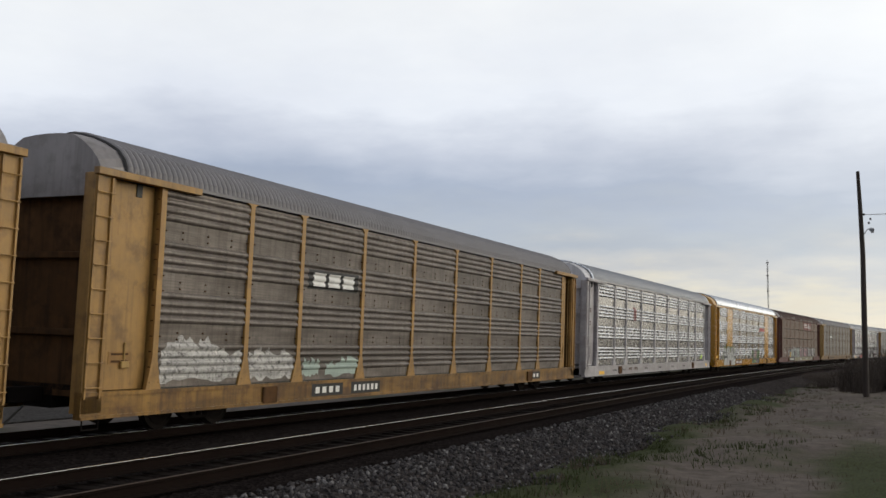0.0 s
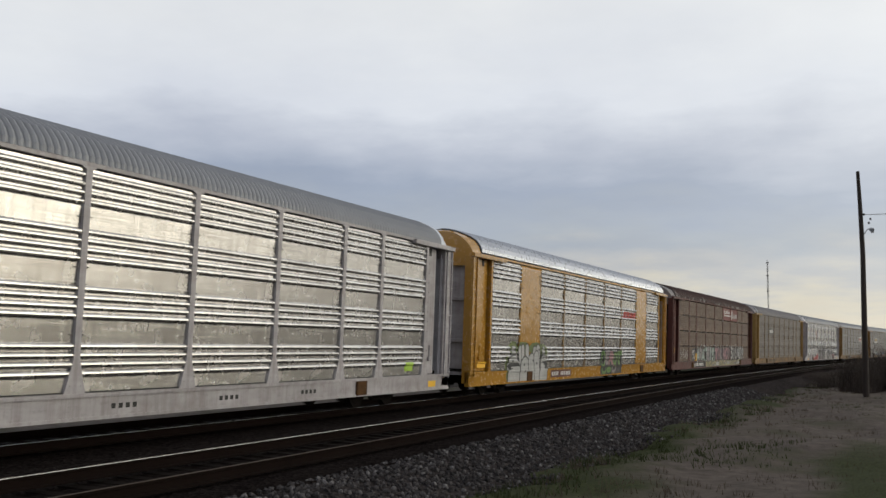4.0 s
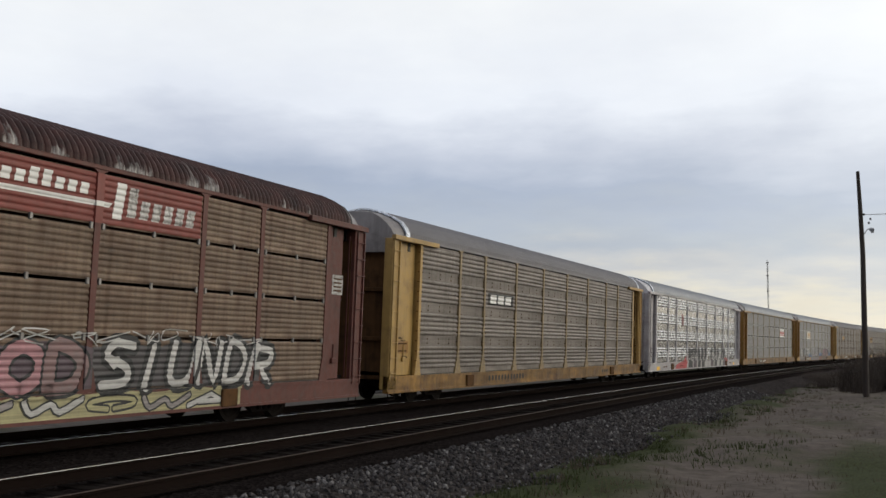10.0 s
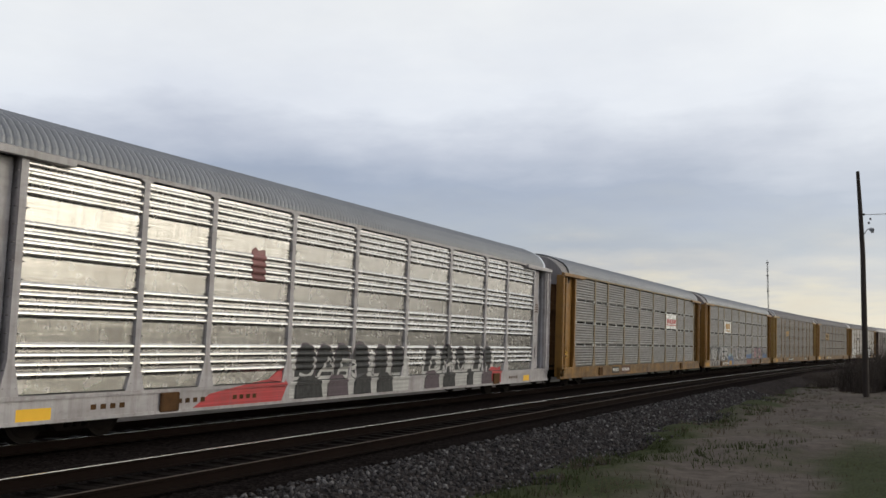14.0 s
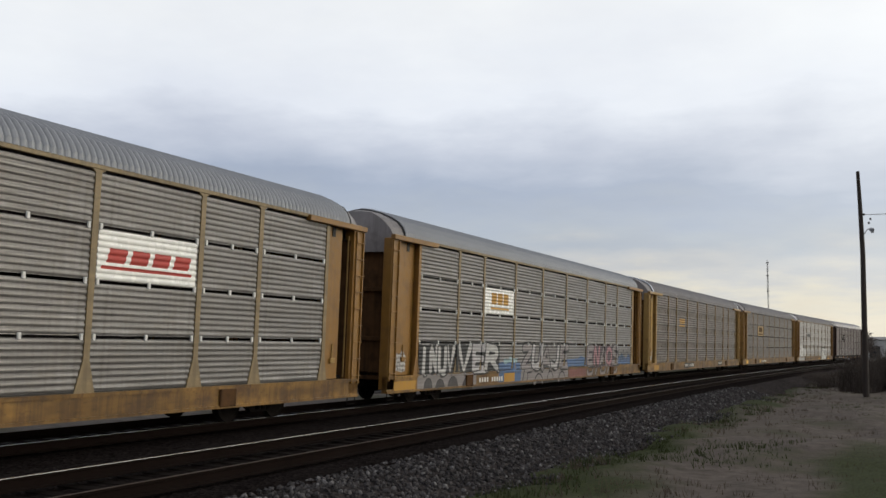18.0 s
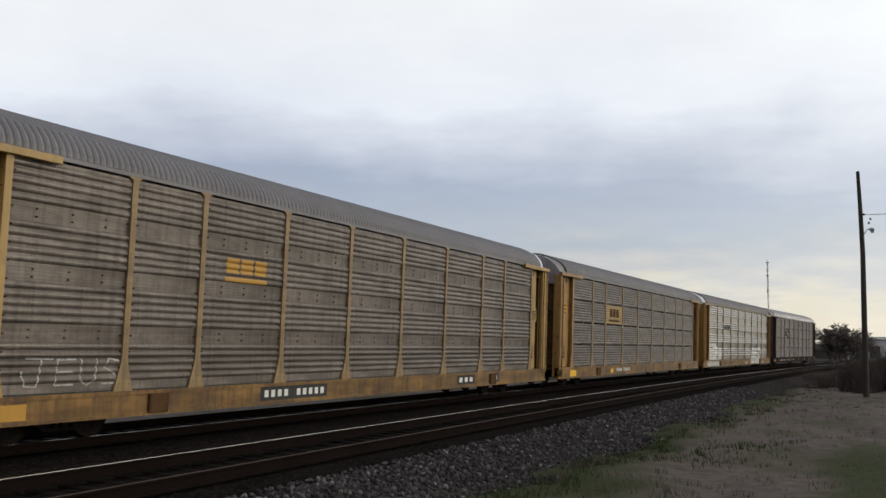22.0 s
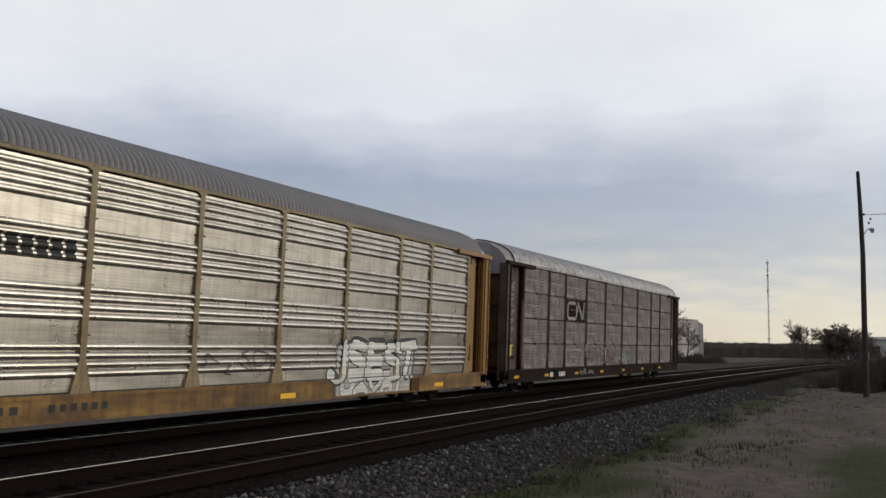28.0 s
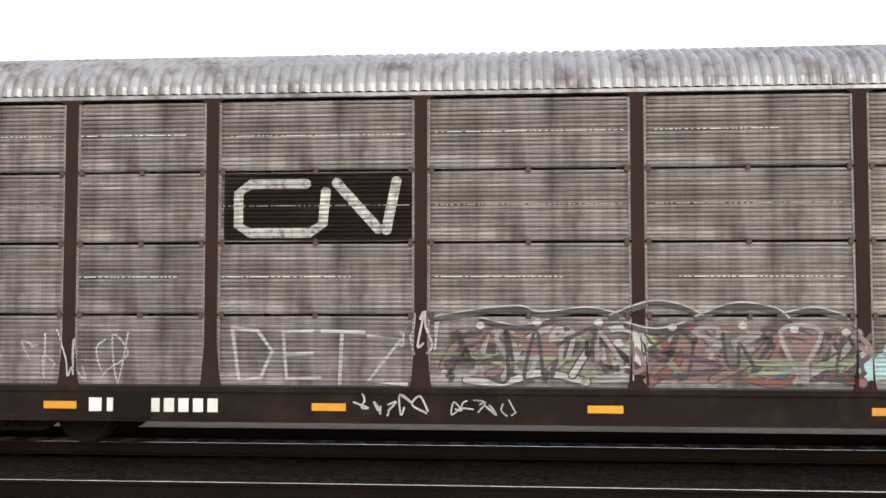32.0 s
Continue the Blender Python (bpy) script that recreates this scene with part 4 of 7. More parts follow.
def far_hedge():
    """A low belt of scrub and bank that closes the view along the curve."""
    rng = random.Random(8)
    verts, faces = [], []
    line = [(-150, 165), (-100, 190), (-60, 215), (-25, 233), (-10, 243), (6, 246), (25, 246), (60, 236), (110, 205), (190, 160), (330, 90)]
    pts = []
    for (a, b), (c, d) in zip(line, line[1:]):
        for i in range(14): pts.append((a + (c - a) * i / 14, b + (d - b) * i / 14))
    rows = []
    for i, (x, y) in enumerate(pts):
        top = 2.75 + 0.5 * noise.noise((i * 0.12, 0, 0)) + 0.35 * rng.random()
        rows.append([(x, y - 3.5, -0.8), (x, y - 2.6 + rng.uniform(-0.5, 0.5), top * 0.55), (x, y - 1.2, top * 0.9), (x, y + rng.uniform(-0.4, 0.4), top), (x, y + 4, -0.8)])
    for r in rows: verts += r
    for i in range(len(rows) - 1):
        for j in range(4): faces.append((i * 5 + j, i * 5 + j + 1, i * 5 + j + 6, i * 5 + j + 5))
    ob = part("hedge", mesh_of("hedge", verts, faces), HEDGE)
    tagged(ob, "low dark bank of scrub along the far bend", "hedge", kind="stuff")
    verts, faces = [], []
    for x, y in pts:
        for _ in range(30):
            p = Vector((x + rng.uniform(-2.5, 2.5), y + rng.uniform(-2.5, 1.5), 0.4))
            q = p + Vector((rng.uniform(-0.7, 0.7), rng.uniform(-0.7, 0.7), rng.uniform(1.6, 4.2 if rng.random() < 0.10 else 2.9)))
            r = rng.uniform(0.02, 0.06)
            k = len(verts)
            verts += [(p.x - r, p.y, p.z), (p.x + r, p.y, p.z), (p.x, p.y + r, p.z), tuple(q)]
            faces += [(k, k + 1, k + 3), (k + 1, k + 2, k + 3), (k + 2, k, k + 3)]
    ob = part("hedge_stems", mesh_of("hedge_stems", verts, faces), TWIG)
    tagged(ob, "bare stems rising from the far scrub", "hedge", kind="stuff")


FARTHER = Matrix.Translation(EYE) @ Matrix.Diagonal((1.3, 1.3, 1.3, 1.0)) @ Matrix.Translation(-Vector(EYE))


def old_building():
    """A two-storey warehouse: a gabled lean-to, a street front, and a long side."""
    house = new("warehouse_building")
    tagged(house, "old two-storey grey masonry warehouse with boarded windows and a flat roof", "building")
    A, B, C, Lo = Vector((-20.9, 106.4, 0)), Vector((-14.55, 112.4, 0)), Vector((-9.8, 140.0, 0)), -0.8
    lean = A + (A - B).normalized() * 3.0
    back = Vector((-3, 24, 0))

    def wall(name, p, q, z1, z2, mat, thick=0.35):
        d = (q - p).normalized()
        n = Vector((-d.y, d.x, 0)) * thick
        vs = [p, q, q + n, p + n]
        v = [tuple((a.x, a.y, Lo)) for a in vs] + [(vs[0].x, vs[0].y, z1), (vs[1].x, vs[1].y, z2), (vs[2].x, vs[2].y, z2), (vs[3].x, vs[3].y, z1)]
        f = [(0, 1, 5, 4), (1, 2, 6, 5), (2, 3, 7, 6), (3, 0, 4, 7), (4, 5, 6, 7), (3, 2, 1, 0)]
        return part(name, mesh_of(name, v, f), mat, house)

    front = wall("front_wall", A, B, 5.5, 5.62, BRICK_GREY)
    side = wall("side_wall", B + (C - B).normalized() * 0.02, C, 5.6, 5.55, BRICK_PALE)
    wall("lean_wall", lean, A - (A - B).normalized() * -0.02, 4.3, 5.3, BRICK_GREY)
    wall("rear_wall", C, C + back * 0.8, 5.5, 5.5, BRICK_GREY)
    wall("end_wall", lean + back * 1.2, lean, 4.3, 4.3, BRICK_GREY)
    roof = [lean, A, B, C, C + back * 0.8, lean + back * 1.2]
    vs = [(p.x, p.y, z) for p, z in zip(roof, (4.25, 5.3, 5.42, 5.35, 5.35, 4.25))]
    part("roof", mesh_of("roof", vs + [(x, y, z - 0.3) for x, y, z in vs], [(0, 1, 2, 3, 4, 5), (11, 10, 9, 8, 7, 6)]), RUST_BAND, house)

    def on_wall(name, p, q, f0, f1, z0, z1, mat, parent, proud=0.06):
        d = q - p
        n = Vector((d.y, -d.x, 0)).normalized()
        a, b = p + d * f0 + n * proud, p + d * f1 + n * proud
        c, e = p + d * f0 - n * 0.05, p + d * f1 - n * 0.05
        v = [(a.x, a.y, z0), (b.x, b.y, z0), (b.x, b.y, z1), (a.x, a.y, z1), (c.x, c.y, z0), (e.x, e.y, z0), (e.x, e.y, z1), (c.x, c.y, z1)]
        f = [(0, 1, 2, 3), (4, 0, 3, 7), (1, 5, 6, 2), (3, 2, 6, 7), (4, 5, 1, 0)]
        return part(name, mesh_of(name, v, f), mat, parent)

    on_wall("parapet", A, B, 0.0, 1.0, 5.45, 5.68, RUST_BAND, house, 0.1)
    on_wall("parapet", B, C, 0.0, 1.0, 5.5, 5.72, BRICK_PALE, house, 0.1)
    on_wall("belt_course", A, B, 0.0, 1.0, 2.25, 2.5, RUST_BAND, house, 0.08)
    for f0, f1 in ((0.17, 0.36), (0.70, 0.90)):
        w = on_wall("boarded_window", A, B, f0, f1, 2.65, 4.3, SHUTTER, house)
        on_wall("vent_pane", A, B, f0 + 0.06, f1 - 0.06, 3.45, 3.9, GLASS_DARK, w, 0.08)
    for f0, f1 in ((0.45, 0.53), (0.555, 0.615), (0.635, 0.68)):
        w = on_wall("window", A, B, f0, f1, 2.7, 4.3, SHUTTER, house, 0.05)
        for z0, z1 in ((2.8, 3.25), (3.3, 3.75), (3.8, 4.22)):
            on_wall("pane", A, B, f0 + 0.012, f1 - 0.012, z0, z1, GLASS_DARK, w, 0.07)
    for f0, f1 in ((0.74, 0.80), (0.815, 0.875)):
        on_wall("window", A, B, f0, f1, 0.3, 1.5, GLASS_DARK, house)
    on_wall("loading_door", A, B, 0.05, 0.30, -0.7, 1.9, RUST_BAND, house)
    for i in range(9):
        f0 = 0.03 + i * 0.105
        w = on_wall("window", B, C, f0, f0 + 0.055, 2.5, 4.4, SHUTTER, house)
        on_wall("pane", B, C, f0 + 0.018, f0 + 0.040, 3.2, 3.95, GLASS_DARK, w, 0.09)
        on_wall("lower_window", B, C, f0, f0 + 0.05, -0.1, 1.3, SHUTTER if i % 3 else GLASS_DARK, house)
    on_wall("belt_course", B, C, 0.0, 1.0, 2.0, 2.2, RUST_BAND, house, 0.08)
    p = Vector((-14.4, 122.6, 0))
    part("penthouse", boxes((p.x - 1.6, p.x + 1.6, p.y - 1.5, p.y + 4, 5.2, 6.75), bevel=0.05), BRICK_GREY, house)
    k = bmesh.new()
    tube(k, (p.x + 1.65, p.y - 1.4, 5.5), (p.x + 1.65, p.y - 1.4, 7.6), 0.04, sides=6)
    tube(k, (p.x + 1.3, p.y - 1.4, 7.5), (p.x + 2.0, p.y - 1.4, 7.5), 0.03, sides=6)
    part("roof_antenna", k, GALV, house)
    house.matrix_basis = FARTHER


def water_tower():
    tower = new("water_tower")
    tagged(tower, "dark steel water tank on a tall braced four-legged stand", "water tower")
    c = Vector((-16.4, 115.2, 0))
    b = bmesh.new()
    tube(b, (c.x, c.y, 8.3), (c.x, c.y, 10.55), 1.12, 1.10, sides=28)
    tube(b, (c.x, c.y, 10.55), (c.x, c.y, 10.68), 1.16, 1.05, sides=28)
    for z in (8.8, 9.4, 10.0): tube(b, (c.x, c.y, z), (c.x, c.y, z + 0.06), 1.14, sides=28)
    part("tank", b, TANK, tower)
    part("platform", boxes((c.x - 1.55, c.x + 1.55, c.y - 1.55, c.y + 1.55, 8.12, 8.28), bevel=0.02), TANK, tower)
    legs = [Vector((c.x + sx * 1.42, c.y + sy * 1.35, 0)) for sx, sy in ((-1, -1), (1, -1), (1, 1), (-1, 1))]
    for p in legs:
        k = bmesh.new()
        tube(k, (p.x, p.y, -0.8), (p.x, p.y, 8.2), 0.11, sides=8)
        part("leg", k, TANK, tower)
    for i in range(4):
        a, d = legs[i], legs[(i + 1) % 4]
        k = bmesh.new()
        tube(k, (a.x, a.y, 6.2), (d.x, d.y, 6.2), 0.06, sides=6)
        tube(k, (a.x, a.y, 5.6), (d.x, d.y, 8.1), 0.022, sides=5)
        tube(k, (d.x, d.y, 5.6), (a.x, a.y, 8.1), 0.022, sides=5)
        part("brace", k, TANK, tower)
    tower.matrix_basis = FARTHER


def parked_truck():
    """A white cab-forward delivery truck, facing -y."""
    t = new("delivery_truck")
    tagged(t, "white box delivery truck parked in front of the warehouse", "truck", group="parked trucks")
    part("cargo_box", boxes((-0.98, 0.98, 1.1, 6.2, 0.75, 2.72), bevel=0.03), TRUCK_WHITE, t)
    part("chassis", boxes((-0.5, 0.5, -0.9, 6.0, 0.5, 0.74)), STEEL_DARK, t)
    cab = prism([(-1.2, 0.55), (-1.15, 1.15), (-0.25, 1.3), (0.1, 2.05), (1.0, 2.1), (1.0, 0.55)], -0.90, 0.90, axis="x", bevel=0.03)
    cab_ob = part("cab", cab, TRUCK_WHITE, t)
    part("windscreen", prism([(-0.262, 1.36), (0.045, 2.0), (0.06, 2.0), (-0.24, 1.36)], -0.82, 0.82, axis="x"), GLASS_DARK, cab_ob)
    part("grille", boxes((-0.5, 0.5, -1.23, -1.19, 0.75, 1.05)), BLACK, cab_ob)
    part("bumper", boxes((-1.0, 1.0, -1.32, -1.16, 0.45, 0.62), bevel=0.02), GALV, t)
    part("box_front_vent", boxes((-0.72, 0.72, 1.05, 1.1, 2.2, 2.62)), BLACK, t)
    for sx in (-0.75, 0.75):
        part("headlight", boxes((sx - 0.14, sx + 0.14, -1.235, -1.18, 0.85, 1.02), bevel=0.01), LAMP_GLASS, cab_ob)
        k = boxes((sx * 1.38 - 0.09, sx * 1.38 + 0.09, -0.2, -0.1, 1.35, 1.75), bevel=0.01)
        part("mirror", k, BLACK, cab_ob)
        for y in (-0.6, 4.6):
            w = bmesh.new()
            tube(w, (sx * 1.2 - 0.12, y, 0.45), (sx * 1.2 + 0.12, y, 0.45), 0.45, sides=20)
            wh = part("wheel", w, TYRE, t)
            r = bmesh.new()
            tube(r, (sx * 1.2 - 0.13, y, 0.45), (sx * 1.2 + 0.13, y, 0.45), 0.24, sides=14)
            part("rim", r, GALV, wh)
    t.matrix_basis = pose(-23.2, 113.0, -0.62, 0, 0, 18)
    return t


def billboard():
    sign = new("billboard")
    tagged(sign, "large dark billboard seen from behind on a steel post", "billboard")
    a = pose(-48.0, 147.6, 0, 0, 0, 21)
    face = part("board", boxes((-7.4, 7.4, -0.15, 0.25, 9.5, 13.15), bevel=0.03), BOARD, sign, m=a)
    part("catwalk", boxes((-7.4, 7.4, -0.7, -0.2, 9.28, 9.36)), GALV, sign, m=a)
    part("catwalk_rail", boxes((-7.4, 7.4, -0.7, -0.65, 8.86, 8.93)), GALV, sign, m=a)
    k = bmesh.new()
    tube(k, (-6.6, 0.3, -0.8), (-6.6, 0.3, 9.6), 0.45, 0.40, sides=16)
    part("post", k, TANK, sign, m=a)
    for x in (-6.0, -3.0, 0.0, 3.0, 6.0):
        part("upright", boxes((x - 0.08, x + 0.08, 0.25, 0.4, 9.5, 13.1)), GALV, sign, m=a)


def long_shed():
    shed = new("loading_shed")
    tagged(shed, "long low shed with a rusty roof beside the warehouse", "shed")
    a = pose(-40.0, 140.5, 0, 0, 0, 20)
    part("body", boxes((-6.0, 6.0, 0.0, 5.0, -0.8, 2.0)), BRICK_GREY, shed, m=a)
    part("roof", prism([(-0.8, 2.0), (5.6, 2.0), (5.6, 2.12), (2.5, 2.65), (-0.8, 2.3)], -6.6, 6.6, axis="x"), RUST_BAND, shed, m=a)
    for x in (-4.4, -1.2, 2.0, 4.6):
        part("bay_door", boxes((x - 1.1, x + 1.1, -0.06, 0.0, -0.78, 1.6)), BLACK, shed, m=a)


def marker_post(x, y, h):
    p = new("marker_post")
    tagged(p, "short pale trackside marker post", "marker post", group="trackside posts")
    b = bmesh.new()
    tube(b, (0, 0, -0.6), (0, 0, h), 0.05, sides=8)
    part("post", b, GALV, p)
    part("cap", boxes((-0.09, 0.09, -0.05, 0.05, h - 0.25, h), bevel=0.01), PAINT_CREAM, p)
    p.matrix_basis = pose(x, y, -0.05)


def pale_shed():
    """A low pale building past the bend."""
    shed = new("distant_shed")
    tagged(shed, "low pale metal shed far along the bend", "shed")
    part("body", boxes((0, 9.0, 0, 5.0, -0.8, 3.6)), SHUTTER, shed, m=pose(7.6, 212.0, 0))
    part("roof", prism([(-0.3, 3.6), (5.3, 3.6), (5.3, 3.75), (2.5, 4.3), (-0.3, 3.75)], -0.3, 9.3, axis="x"), GALV, shed, m=pose(7.6, 212.0, 0))
    for x in (1.2, 4.6): part("door", boxes((x, x + 2.0, -0.06, 0.0, -0.8, 2.4)), GLASS_DARK, shed, m=pose(7.6, 212.0, 0))


utility_pole()
radio_mast()
pale_shed()
far_hedge()
old_building()
water_tower()
truck_one = parked_truck()
copy_thing(truck_one, pose(-21.0, 115.6, -0.62, 0, 0, 17))
copy_thing(truck_one, pose(-18.95, 118.1, -0.62, 0, 0, 22))
copy_thing(truck_one, pose(-25.8, 111.0, -0.62, 0, 0, 19))
copy_thing(truck_one, pose(-38.0, 128.0, -0.62, 0, 0, 24))
billboard()
long_shed()
marker_post(-4.2, 66.0, 0.95)
marker_post(-3.4, 66.5, 0.8)
for k, (x, y, h) in enumerate(((-14.4, 145.5, 8.2), (-16.2, 145.0, 6.6), (-12.6, 146.5, 6.8))):
    bare_tree("bare_tree", (x, y, -0.7), h, 0.95, 3 + k, twigs=5, rough=0.026, label="bare bushy tree against the warehouse wall")
for k, (x, y, sx, h) in enumerate(((-22.5, 137.5, 2.0, 1.4), (-19.6, 138.5, 2.0, 1.9), (-16.6, 139.5, 2.0, 1.6), (-13.4, 140.5, 2.4, 2.2), (-10.4, 141.5, 2.0, 1.7), (-8.0, 143.0, 1.8, 1.3))):
    scrub("shrub", (x, y, -0.7), (sx, sx, h), 520, 110 + k, "dark leafless bush in front of the warehouse", 0.035)
bare_tree("bare_tree", (1.0, 199.5, -0.7), 12.5, 0.65, 16, twigs=8, thick=1.1, rough=0.040, low=0.24, reach=1.9, label="round-crowned bare winter tree at the bend")
for k, (x, y, h) in enumerate(((5.6, 191, 7.4), (7.4, 190, 8.0), (9.2, 189, 7.6), (6.4, 193, 7.8), (10.6, 192, 6.8), (8.4, 194, 8.0))):
    bare_tree("bare_tree", (x, y, -0.7), h * 1.45, 0.85, 20 + k, twigs=7, thick=1.1, rough=0.054, low=0.25, reach=1.7, label="dense dark bare tree in a clump at the bend")
for k, (x, y, h) in enumerate(((-13, 214, 4.0), (-17.5, 222, 3.8), (-23, 222, 4.0), (-5.5, 218, 3.6), (-70, 225, 9.0), (-80, 232, 9.5), (-62, 218, 7.5))):
    bare_tree("bare_tree", (x, y, -0.7), h, 0.8, 40 + k, twigs=4, rough=0.022, label="thin bare tree on the far skyline")
bare_tree("bare_tree", (15.6, 62.0, -0.6), 4.6, 0.8, 71, twigs=4, label="straggly bare sapling beside the pole")
for k, (x, y, sx, h) in enumerate(((12.6, 58.0, 0.9, 1.9), (13.3, 57.0, 1.0, 2.3), (14.4, 59.0, 1.2, 2.9), (15.6, 58.0, 1.2, 3.0), (11.4, 63.0, 1.6, 1.2), (10.2, 72.0, 2.0, 1.0), (17.0, 60.0, 1.5, 3.2))):
    scrub("shrub", (x, y, -0.7), (sx, sx, h), 420, 60 + k, "tangled dark leafless bush by the utility pole", 0.014)


def grass_tufts():
    """Short tufts of dry and green grass on the bank."""
    rng = random.Random(17)
    for name, mat, count, label, box in (("grass", GRASS_GREEN, 4200, "short green grass in patches on the bank", 0), ("dry_grass", GRASS_DRY, 1800, "short dry straw-coloured grass on the bank", 1)):
        verts, faces = [], []
        for _ in range(count):
            s = 10 + 60 * rng.random() ** 1.5
            side = rng.uniform(8.2, 19.0)
            patch = noise.noise((side * 0.25, s * 0.11, 7.0))
            if (box == 0 and patch < 0.22 and not (8.2 < side < 9.5 + 1.2 * noise.noise((s * 0.2, 2.0, 0)))) or (box == 1 and patch > 0.12): continue
            x, y, a = along(s, side)
            z = -0.62 + 0.20 * noise.noise(((side) * 0.35, y * 0.2, 0)) + 0.06
            for _ in range(5):
                px, py = x + rng.gauss(0, 0.09), y + rng.gauss(0, 0.09)
                h, w = rng.uniform(0.02, 0.09), rng.uniform(0.008, 0.016)
                dx, dy = rng.uniform(-0.08, 0.08), rng.uniform(-0.08, 0.08)
                k = len(verts)
                verts += [(px - w, py, z - 0.1), (px + w, py, z - 0.1), (px, py + w, z - 0.1), (px + dx, py + dy, z + h)]
                faces += [(k, k + 1, k + 3), (k + 1, k + 2, k + 3), (k + 2, k, k + 3)]
        tagged(part(name, mesh_of(name, verts, faces), mat), label, "grass", kind="stuff")


GRASS_GREEN = surface("winter_green_grass", (0.040, 0.050, 0.014), 0.9, grain=0.35)
GRASS_DRY = surface("straw_grass", (0.10, 0.078, 0.056), 0.9, grain=0.35)
grass_tufts()


# ---- paint on the cars ----
SPRAY = {}


def spray(name, colour, rough=0.55, worn=0.35):
    if name not in SPRAY:
        SPRAY[name] = surface(name, colour, rough, grain=0.2, grain_scale=9.0, stain=tuple(0.45 * c + 0.06 for c in colour), stain_amount=worn, streak=0.35, run=9.0, lines=0.25)
    return SPRAY[name]


BLACK_SPRAY = spray("black_spray_paint", (0.016, 0.016, 0.018))
WHITE_SPRAY = spray("white_spray_paint", (0.44, 0.43, 0.42))
CLEAN_WHITE = spray("fresh_white_spray_paint", (0.66, 0.65, 0.63), worn=0.15)
SILVER_SPRAY = spray("silver_spray_paint", (0.44, 0.44, 0.43), 0.4)
MINT_SPRAY = spray("mint_spray_paint", (0.33, 0.40, 0.36))
PINK_SPRAY = spray("faded_pink_spray_paint", (0.34, 0.17, 0.19))
LILAC_SPRAY = spray("pale_lilac_spray_paint", (0.25, 0.225, 0.225))
OLIVE_SPRAY = spray("olive_yellow_spray_paint", (0.34, 0.31, 0.17))
GREEN_SPRAY = spray("green_spray_paint", (0.12, 0.22, 0.06))
RED_SPRAY = spray("red_spray_paint", (0.42, 0.045, 0.05))
BLUE_SPRAY = spray("blue_spray_paint", (0.07, 0.13, 0.26))
PURPLE_SPRAY = spray("dark_purple_spray_paint", (0.080, 0.055, 0.070))
CYAN_SPRAY = spray("pale_cyan_spray_paint", (0.30, 0.42, 0.45))
FADE_RED = spray("faded_red_spray_paint", (0.205, 0.128, 0.128), worn=0.8)
FADE_LILAC = spray("faded_lilac_spray_paint", (0.42, 0.40, 0.41), worn=0.8)
FADE_SILVER = spray("faded_silver_spray_paint", (0.30, 0.28, 0.285), worn=0.8)
GREEN_HAZE = spray("thin_green_overspray", (0.13, 0.17, 0.05))
FADE_GREY = spray("faded_dark_spray_paint", (0.06, 0.054, 0.058))
FADE_GREEN = spray("faded_green_spray_paint", (0.24, 0.27, 0.18), worn=0.8)
BROWN_RED = spray("dull_red_spray_paint", (0.20, 0.075, 0.065))


def skin(style):
    """Depth of the car's side at (y, z), and the lines at which it changes."""
    h = (HIGH - LOW) / 4
    if style in ("groups", "blanks", "fives"):
        rows = [(LOW + 0.01 + z, hh, d) for z, hh, d in group_rows(HIGH - LOW, 5 if style == "fives" else 4)]
    else:
        gap = 0.035 if style == "fine" else SLOT
        rows = [(LOW + gap / 2 + r * h + z, hh, d) for r in range(4) for z, hh, d in (even_rows(h - gap, 16, 0.021) if style == "fine" else stack_rows(h - gap))]
    cuts = [0.46, 0.80, 0.803, 0.872, 0.875]
    for z, hh, d in rows: cuts += [z + hh * k for k in (-1, -0.78, -0.42, 0, 0.42, 0.78, 1)] if hh > 0.04 else [z - hh, z - hh * 0.45, z + hh * 0.45, z + hh]

    def depth(y, z):
        if z < 0.8015: return 1.50
        if z < 0.8735: return 1.531
        for p in POSTS:
            if abs(y - p) < (0.262 if z < 0.93 else 0.088): return PROUD + 0.001
        if style == "blanks" and (-9.35 < y < -6.9 or 6.9 < y < 9.35): return FACE + 0.050
        for c, hh, d in rows:
            a = abs(z - c)
            if a < hh + 1e-4: return FACE + d * (float(np.interp(a / hh, (0, 0.42, 0.78, 1), (1, 0.87, 0.5, 0))) if hh > 0.04 else min(1.0, max(0.0, (hh - a) / (hh * 0.55))))
        return FACE + (dip(z, rows) if style in ("groups", "blanks", "fives") else 0.0)
    return depth, sorted(cuts)


SKINS = {k: skin(k) for k in ("groups", "rows", "fine", "blanks", "fives")}


class Strip(list):
    """An outline whose two halves run side by side."""


def flattened(polys):
    """Splits strips into four-sided pieces."""
    out = []
    for line in polys:
        if isinstance(line, Strip):
            n = len(line) // 2
            out += [[line[i], line[i + 1], line[-2 - i], line[-1 - i]] for i in range(n - 1)]
        else: out.append(line)
    return out


